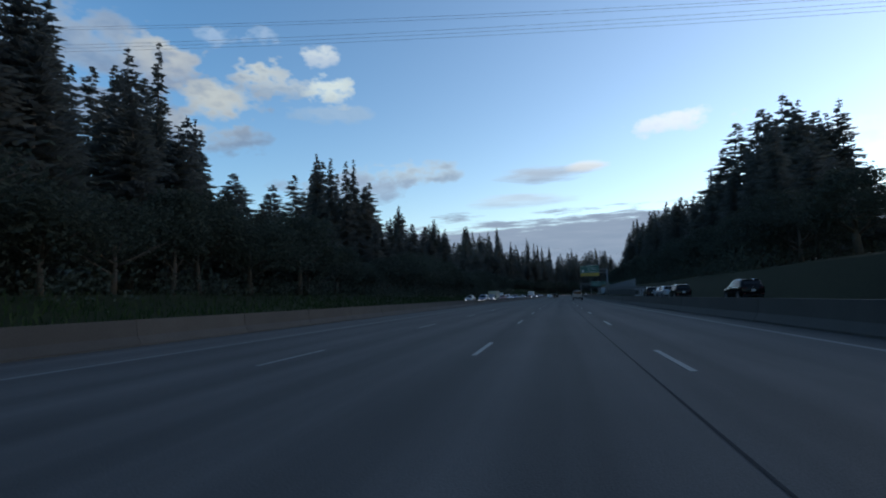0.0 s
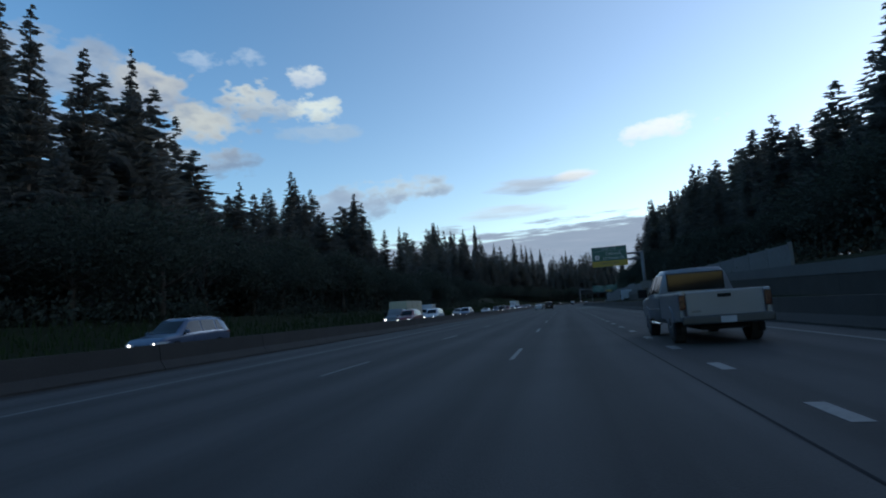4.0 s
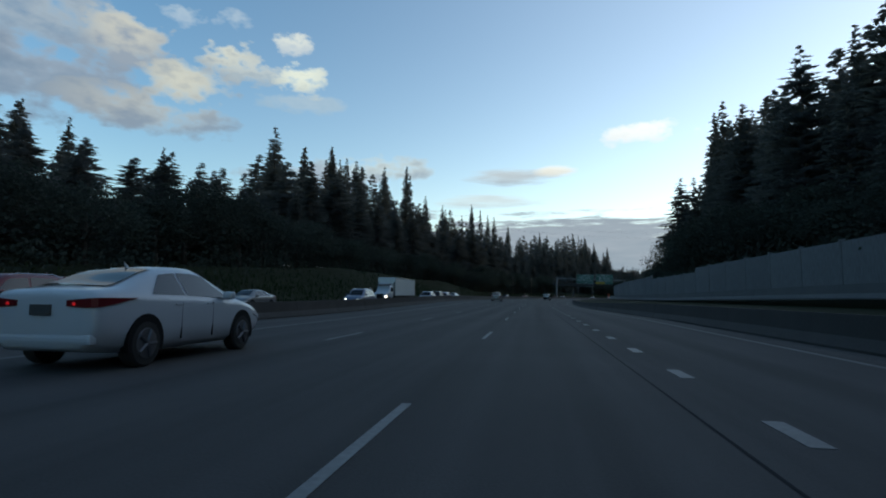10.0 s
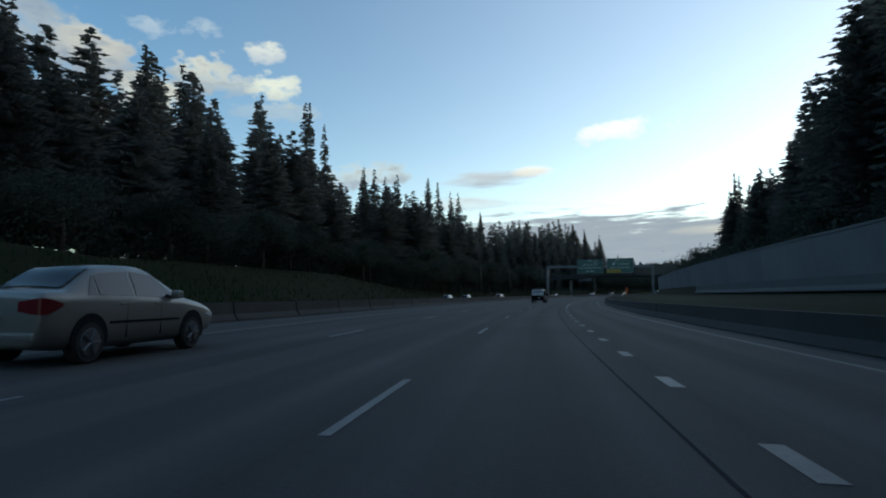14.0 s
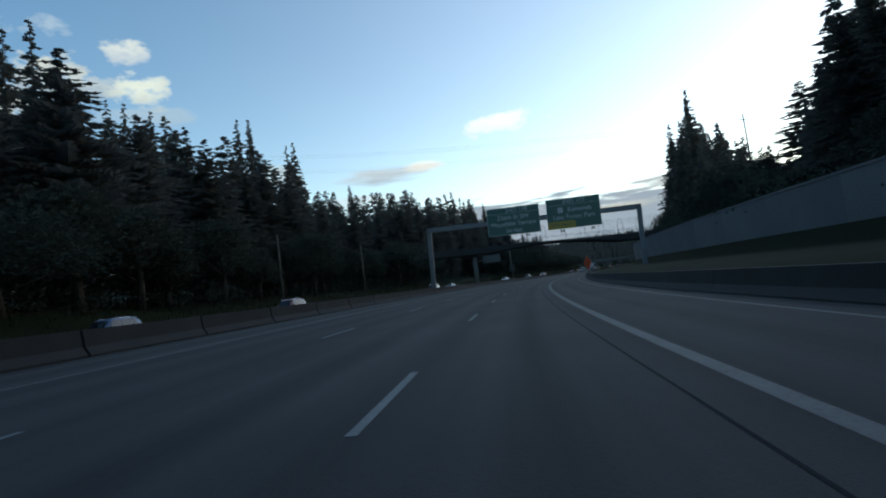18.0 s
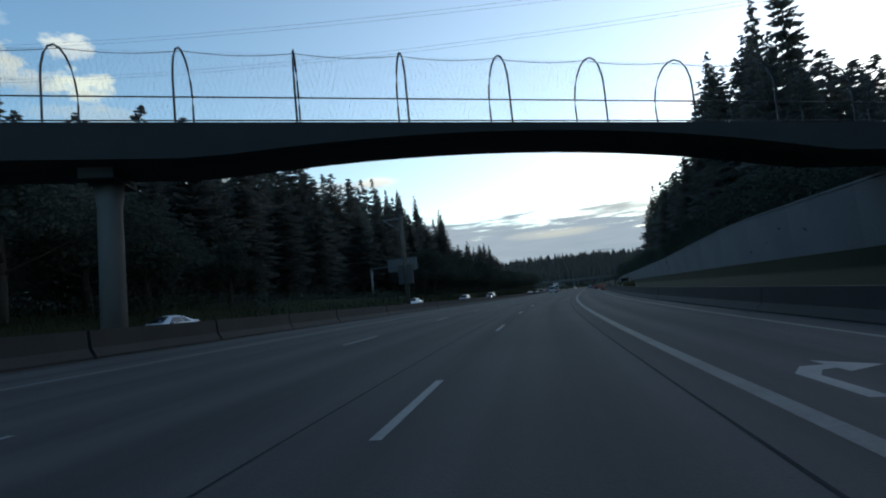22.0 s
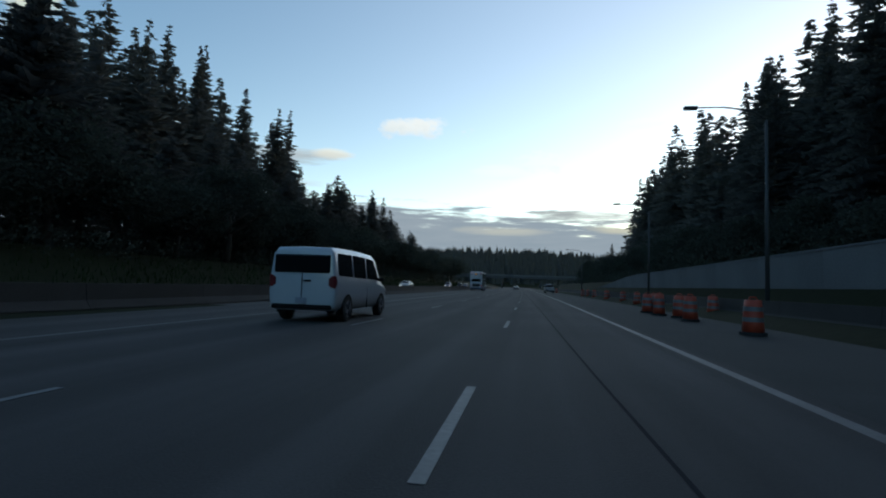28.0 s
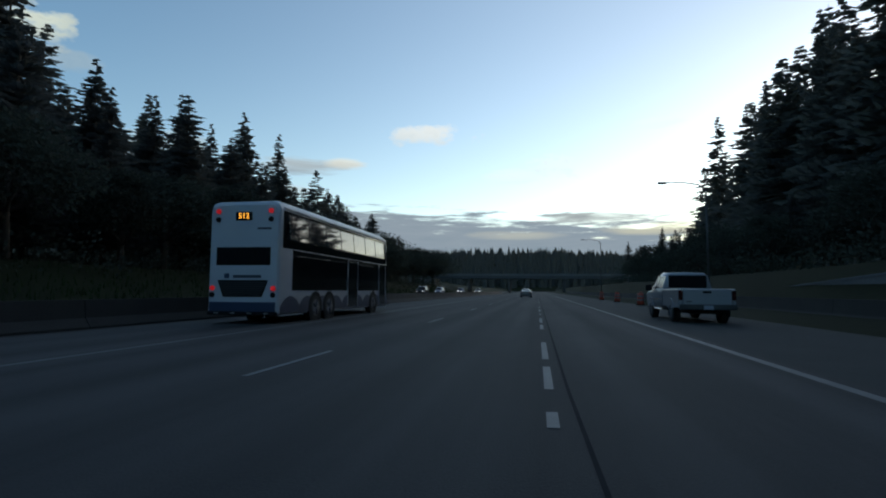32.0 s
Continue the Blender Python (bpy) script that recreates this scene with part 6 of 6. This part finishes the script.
SEDAN_GREY.matrix_world = oncoming(SEDAN_GREY, 205, 1.9)
SUV_WHITE.matrix_world = oncoming(SUV_WHITE, 158, 1.9)
SUV_RED.matrix_world = oncoming(SUV_RED, 147, 1.9)
SUV_BLUE.matrix_world = oncoming(SUV_BLUE, 181, 1.9)
SUV_SILVER.matrix_world = on_road(76, 16.5, 0.18, 2)
PICKUP_CAP.matrix_world = oncoming(PICKUP_CAP, 168, -1.8)
TRUCK_CREAM.matrix_world = oncoming(TRUCK_CREAM, 158.5, -2.6) @ Matrix.Diagonal((1, 1.0, 0.8, 1))
SEMI.matrix_world = oncoming(SEMI, 307, -1.9) @ Matrix.Diagonal((1, 0.88, 0.9, 1))
TRUCK_WHITE.matrix_world = on_road(250, 18.5, 0.45) @ Matrix.Diagonal((0.9, 0.95, 0.88, 1))
kinds = [SEDAN_WHITE, SEDAN_SILVER, SEDAN_GREY, SUV_BLUE, SUV_RED, SUV_BLUE, SUV_BLACK, SUV_BLACK, SEDAN_GREY]
vr = random.Random(21)
s = 28.0
copy_thing(SEDAN_WHITE, oncoming(None, 3.5, 1.9))
taken = {1.9: [(3.5, 6), (14, 6), (205, 4), (158, 4), (147, 4), (181, 4)], -1.9: [(168, 5), (158, 9), (307, 14)]}
while s < 960:
    for lane in (1.9, -1.9):
        q = s + vr.uniform(-3, 3) + (5 if lane < 0 else 0)
        if not 772 < q < 835 and vr.random() < (0.0 if s < 100 else 0.2 if s < 130 else 0.36 if s < 330 else 0.30) and all(abs(q - c) > w + 3.5 for c, w in taken[lane]):
            taken[lane].append((q, 3))
            copy_thing(vr.choice(kinds if s < 330 else kinds[:7]), oncoming(None, q, lane))
    s += 9.5 if s < 340 else 19.0


def parked(proto, s, u, z, turn):
    copy_thing(proto, on_road(s, u, z, turn))


parked(SEDAN_WHITE, 82.6, 17.0, 0.18, -2)
parked(SUV_BLACK, 67.5, 16.6, 0.18, 0)
parked(SUV_BLACK, 46, 17.4, 0.19, 3)
parked(SUV_BLACK, 88.5, 16.2, 0.18, 0)

# ---- work zone ----


def drum(s, u):
    g = root("traffic_drum", on_road(s, u, 0.02), "orange traffic drum with white bands and a black base", "traffic drum", "traffic drums along the work zone")
    part("base", tube([(0, 0, 0), (0, 0, .09)], .36, 14), RUBBER, g, "black rubber base")
    part("barrel", tube([(0, 0, .09), (0, 0, .4), (0, 0, .7), (0, 0, 1.0)], [.29, .27, .25, .22], 16), ORANGE, g, "orange barrel", True)
    for z in (.38, .68):
        part("white_band", tube([(0, 0, z), (0, 0, z + .13)], [.283, .272] if z < .5 else [.263, .252], 16), REFLECT, g, "white reflective band")
    part("handle", tube([(-.12, 0, 1.0), (-.08, 0, 1.08), (.08, 0, 1.08), (.12, 0, 1.0)], .02, 6), ORANGE, g)


for s, u in ((688.0, 7.0), (694.3, 7.1), (697.0, 7.4), (698.6, 6.9), (701.1, 6.9), (700.3, 9.9), (709, 9.4), (712, 9.7), (716, 9.3), (724, 9.6), (733, 9.4), (735, 9.8), (744, 9.5), (752, 9.6), (756, 9.3)):
    drum(s, u)
for s in (803, 815, 828, 842):
    drum(s, 8.3)
for s in (637, 648, 659):
    drum(s, 8.05)


def work_sign(s, u):
    g = root("work_sign", on_road(s, u, 0, -62), "orange diamond road works sign on a barrier stand", "road sign")
    bm = bmesh.new()
    r = 1.2
    vs2 = [bm.verts.new(p) for p in ((0, -.03, 2.45 - r), (r, -.03, 2.45), (0, -.03, 2.45 + r), (-r, -.03, 2.45))]
    f = bm.faces.new(vs2)
    e = bmesh.ops.extrude_face_region(bm, geom=[f])
    bmesh.ops.translate(bm, vec=(0, .04, 0), verts=[v for v in e["geom"] if isinstance(v, bmesh.types.BMVert)])
    part("panel", bm, mat("fluorescent_orange", (0.85, 0.10, 0.03), 0.5, vary=0.1, scale=3), g, "orange diamond panel")
    for z in (2.2, 2.5):
        part("lettering", boxes((-.4, .4, -.04, -.032, z, z + .12)), INK, g, "unreadable dark lettering")
    part("stand", tube([(0, 0.04, 0), (0, 0.04, 3.2)], .04, 6), STEEL_DARK, g)
    part("foot", boxes((-.6, .6, -.05, .05, 0, .06), (-.05, .05, -.6, .6, 0, .06)), STEEL_DARK, g)


work_sign(519, 9.2)


def site_machine():
    g = root("site_machine", on_road(599, 10.2, 0.1) @ Matrix.Diagonal((0.8, 0.8, 0.68, 1)), "yellow digging machine with a dark cab beside the barrier", "construction machine")
    part("chassis", boxes((-1.0, 1.0, -2.6, 2.6, .5, 1.3), bevel=.08), YELLOW_PAINT, g, "yellow machine body")
    part("hopper", boxes((-1.2, 1.2, 1.6, 3.2, .7, 1.6), bevel=.06), YELLOW_PAINT, g)
    part("cab", boxes((-.95, .1, -.6, .9, 1.3, 2.5), bevel=.08), TRIM, g, "dark glazed cab")
    part("counterweight", boxes((-.9, .9, -2.9, -1.6, 1.1, 1.9), bevel=.12), YELLOW_PAINT, g)
    part("boom", tube([(.45, .6, 1.5), (.45, 2.2, 2.9), (.45, 3.6, 2.6)], [.2, .16, .12], 6), YELLOW_PAINT, g, "folded yellow boom")
    part("ram", tube([(.45, 1.0, 1.4), (.45, 2.1, 2.6)], .05, 6), CHROME, g)
    part("bucket", boxes((.1, .8, 3.3, 3.9, 1.7, 2.5), bevel=.1), STEEL_DARK, g)
    for x in (-.95, .95):
        part("track", boxes((x - .25, x + .25, -2.3, 2.0, 0, .7), bevel=.2), RUBBER, g, "rubber crawler track")
    part("exhaust", tube([(.5, -1.2, 1.8), (.5, -1.2, 2.3)], .05, 8), STEEL_DARK, g)


site_machine()


def site_trailer():
    g = root("site_trailer", on_road(97.2, 17.4, 0.2), "long white site trailer with dark openings beyond the barrier", "site trailer")
    skin = mat("trailer_white_sheet", (0.20, 0.215, 0.24), 0.55, vary=0.18, scale=0.7)
    part("body", boxes((-1.2, 1.2, 0, 12, .30, 1.72), bevel=0.03), skin, g, "white sheet-metal body")
    part("roof", boxes((-1.3, 1.3, -.15, 12.15, 1.722, 1.82), bevel=0.02), STEEL_DARK, g, "flat dark roof edge")
    part("opening", boxes((-1.225, -1.19, 6.2, 11.6, .55, 1.5), bevel=0.01), TRIM, g, "long dark opening")
    for y0, y1 in ((1.9, 2.3), (4.6, 5.1)):
        part("door", boxes((-1.225, -1.19, y0, y1, .40, 1.62), bevel=0.01), TRIM, g, "narrow dark door")
    for y in (1.0, 3.4):
        part("sheet_joint", boxes((-1.212, -1.19, y - .02, y + .02, .35, 1.68)), POST, g)
    part("skirt", boxes((-1.1, 1.1, .2, 11.8, 0, .298)), TRIM, g)
    part("vent", boxes((-.3, .3, 6.0, 6.7, 1.822, 2.05), bevel=0.04), SIGN_BACK, g, "pale roof vent")


site_trailer()

# ---- barriers, walls and markings, piece by piece ----


def jersey(length, height, material):
    """One length of concrete barrier, along y."""
    prof = [(-0.30, 0), (-0.30, 0.08), (-0.13, 0.33), (-0.08, height), (0.08, height), (0.13, 0.33), (0.30, 0.08), (0.30, 0)]
    bm = bmesh.new()
    a = [bm.verts.new((x, 0.006, z)) for x, z in prof]
    b2 = [bm.verts.new((x, length - 0.006, z)) for x, z in prof]
    n = len(prof)
    for k in range(n):
        bm.faces.new((a[k], a[(k + 1) % n], b2[(k + 1) % n], b2[k]))
    bm.faces.new(a[::-1])
    bm.faces.new(b2)
    me = bpy.data.meshes.new("barrier_block")
    bm.to_mesh(me)
    bm.free()
    me.materials.append(material)
    return me


def barrier(name, s0, s1, u, lift, length, height, label, material=None):
    material = material or CONCRETE
    top = tagged(new(name), label, "barrier", kind="structure")
    me = jersey(length, height, material)
    s = s0
    while s < s1:
        ob = new("barrier_block", me)
        ob.parent = top
        a, b2 = (u(s), u(s + length)) if callable(u) else (u, u)
        p, q = at(s, a, road_z(s, a) + lift), at(s + length, b2, road_z(s + length, b2) + lift)
        ob.matrix_basis = Matrix.Translation(p) @ (q - p).to_track_quat("Y", "Z").to_matrix().to_4x4() @ pose(rnd.uniform(-0.012, 0.012), 0, 0)
        s += length


def wall_height(s):
    return float(np.interp(s, (150, 200, 250, 300, 340, 436, 500, 584, 634, 707, 774, 822), (4.3, 4.6, 4.8, 4.2, 4.3, 4.1, 4.6, 5.6, 4.6, 4.1, 3.7, 1.0)))


def retaining_wall(s0, s1, u, step):
    """Plain cast wall whose top follows the slope behind it."""
    top = tagged(new("wall_cutting"), "smooth grey concrete retaining wall along the cutting", "wall", kind="structure")
    s = s0
    while s < s1:
        p, q = at(s, u, 0), at(s + step, u, 0)
        long = (q - p).length
        h0, h1 = wall_height(s) + 0.2, wall_height(s + step) + 0.2
        bm = boxes((-0.12, 0.12, 0.008, long - 0.008, -0.3, 1.0))
        for v in bm.verts:
            if v.co.z > 0:
                v.co.z = h0 if v.co.y < long / 2 else h1
        ob = part("wall_panel", bm, WALL, top)
        ob.matrix_basis = Matrix.Translation(p) @ (q - p).to_track_quat("Y", "Z").to_matrix().to_4x4()
        bm = boxes((-0.17, 0.17, 0.0, long, 0.0, 0.14))
        for v in bm.verts:
            v.co.z += h0 + 0.002 if v.co.y < long / 2 else h1 + 0.002
        ob = part("coping", bm, WALL, top)
        ob.matrix_basis = Matrix.Translation(p) @ (q - p).to_track_quat("Y", "Z").to_matrix().to_4x4()
        s += step


def noise_wall(s0, s1, u, step):
    top = tagged(new("wall_east"), "grey concrete noise wall of posts and panels beside the freeway", "wall", kind="structure")
    bm = boxes((-0.10, 0.10, 0.13, step - 0.13, 0, 1.0))
    me = bpy.data.meshes.new("wall_panel")
    bm.to_mesh(me)
    bm.free()
    me.materials.append(WALL)
    bm = boxes((-0.14, 0.14, -0.12, 0.12, 0, 1.0))
    me2 = bpy.data.meshes.new("wall_post")
    bm.to_mesh(me2)
    bm.free()
    me2.materials.append(WALL)
    s = s0
    while s < s1:
        h = round(wall_height(s) * 2) / 2 + 0.2
        p, q = at(s, u, 0), at(s + step, u, 0)
        m = Matrix.Translation(p) @ (q - p).to_track_quat("Y", "Z").to_matrix().to_4x4()
        for name, data, hh in (("wall_panel", me, h), ("wall_post", me2, h + 0.15)):
            ob = new(name, data)
            ob.parent = top
            ob.matrix_basis = m
            ob.scale = (1, 1, hh)
        s += step


barrier("median_barrier", -80, 560, -11.65, -0.02, 6.0, 0.85, "mottled grey concrete median barrier, darkened for shade")
barrier("median_barrier", 560, 960, lambda s: left_side(s) - 0.3, -0.02, 6.0, 0.85, "mottled grey concrete median barrier, darkened for shade")
barrier("shoulder_barrier", -80, 664, 8.75, -0.02, 6.0, 0.85, "mottled grey concrete shoulder barrier, darkened for shade")
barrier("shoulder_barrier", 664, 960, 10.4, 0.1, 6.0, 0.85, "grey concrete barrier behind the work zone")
barrier("ramp_barrier", 262, 400, 18.8, 1.2, 6.0, 0.85, "pale concrete barrier along the ramp", PALE)


def ramp_parapet(s0, s1, u, step):
    """Rising ramp edge: a pale parapet on a darker wall."""
    top = tagged(new("ramp_wall"), "rising ramp wall with a pale concrete parapet", "wall", kind="structure")
    crest = lambda s: float(np.interp(s, (100, 118, 156, 235, 262), (2.2, 2.4, 3.2, 3.2, 2.1)))
    s = s0
    while s < s1 - 0.1:
        p, q = at(s, u, 0), at(s + step, u, 0)
        long = (q - p).length
        m = Matrix.Translation(p) @ (q - p).to_track_quat("Y", "Z").to_matrix().to_4x4()
        h0, h1 = crest(s), crest(s + step)
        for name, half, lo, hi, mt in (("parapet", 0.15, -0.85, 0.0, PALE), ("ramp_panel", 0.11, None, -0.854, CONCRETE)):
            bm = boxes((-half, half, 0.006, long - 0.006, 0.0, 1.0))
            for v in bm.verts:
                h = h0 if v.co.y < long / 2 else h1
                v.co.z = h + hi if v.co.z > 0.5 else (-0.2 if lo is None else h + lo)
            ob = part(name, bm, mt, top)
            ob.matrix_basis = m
        s += step


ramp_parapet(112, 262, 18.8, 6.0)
noise_wall(140, 330, 20.0, 5.0)
retaining_wall(330, 820, 20.0, 10.0)


def dashes(name, u, s0, s1, cycle, phases, length, width, label):
    """Painted dashes; their place within the cycle drifts a little along the road."""
    bm = boxes((-width / 2, width / 2, 0, length, 0.003, 0.007))
    me = bpy.data.meshes.new(name)
    bm.to_mesh(me)
    bm.free()
    me.materials.append(PAINT)
    i = math.ceil(s0 / cycle)
    first = True
    while i * cycle < s1:
        s = i * cycle + cycle * float(np.interp(i * cycle, *phases))
        ob = new(name, me)
        ob.matrix_basis = on_road(s, u)
        ob.parent = road
        if first and label:
            tagged(ob, label)
        first = False
        i += 1


MIDDLE = ((25, 74, 146, 210, 260, 306, 340, 391, 428, 475, 525, 573, 610, 671, 720, 744), (0.50, 0.475, 0.468, 0.449, 0.417, 0.405, 0.46, 0.458, 0.411, 0.385, 0.383, 0.41, 0.43, 0.335, 0.265, 0.191))
LEFT = ((25, 74, 146, 282, 438, 451, 485, 585, 600, 671, 729, 772), (0.38, 0.355, 0.352, 0.285, 0.24, 0.207, 0.127, 0.22, 0.229, 0.217, 0.10, -0.4))
dashes("lane_dash", 0.0, -60, 768, 12.192, MIDDLE, 3.05, 0.11, "worn white lane dash")
dashes("lane_dash", 0.0, 810, 960, 12.192, ((0, 1), (0.3, 0.3)), 3.05, 0.11, "worn white lane dash")
dashes("lane_dash", -4.0, -60, 960, 12.192, LEFT, 3.05, 0.10, "worn white lane dash")
dashes("lane_dash", 3.6, -60, 66, 12.192, ((0, 1), (0.30, 0.30)), 3.05, 0.11, "worn white lane dash")
dashes("lane_dot", 3.6, 66, 384, 3.658, ((0, 1), (0.33, 0.33)), 0.92, 0.2, "short broad white lane mark")
# patched remains of the lane line beside the joint
for s, length in ((773.5, 0.6), (775.3, 1.9), (778.1, 3.0), (785.2, 2.2), (788.6, 3.0), (795.0, 1.2), (799.4, 3.0), (806.0, 2.0)):
    ob = part("lane_dash", boxes((-0.055, 0.055, 0, length, 0.003, 0.007)), PAINT, road, "patched white lane mark")
    ob.matrix_basis = on_road(s, 0.0)


def lane_arrow(s, u):
    """Bent arrow painted in the exit lane, pointing ahead and to the right."""
    outline = [(-.12, 0), (.12, 0), (.12, 1.5), (.35, 1.95), (.62, 2.1), (.62, 1.75), (1.35, 2.3), (.62, 2.9), (.62, 2.45), (.2, 2.3), (-.12, 1.7)]
    bm = bmesh.new()
    bm.faces.new([bm.verts.new((x * 0.85, y * 0.85, 0.0)) for x, y in outline])
    ob = part("lane_arrow", bm, PAINT, road, "worn white arrow")
    ob.matrix_basis = on_road(s, u, 0.006)


lane_arrow(530.2, 4.5)
lane_arrow(597, 4.7)
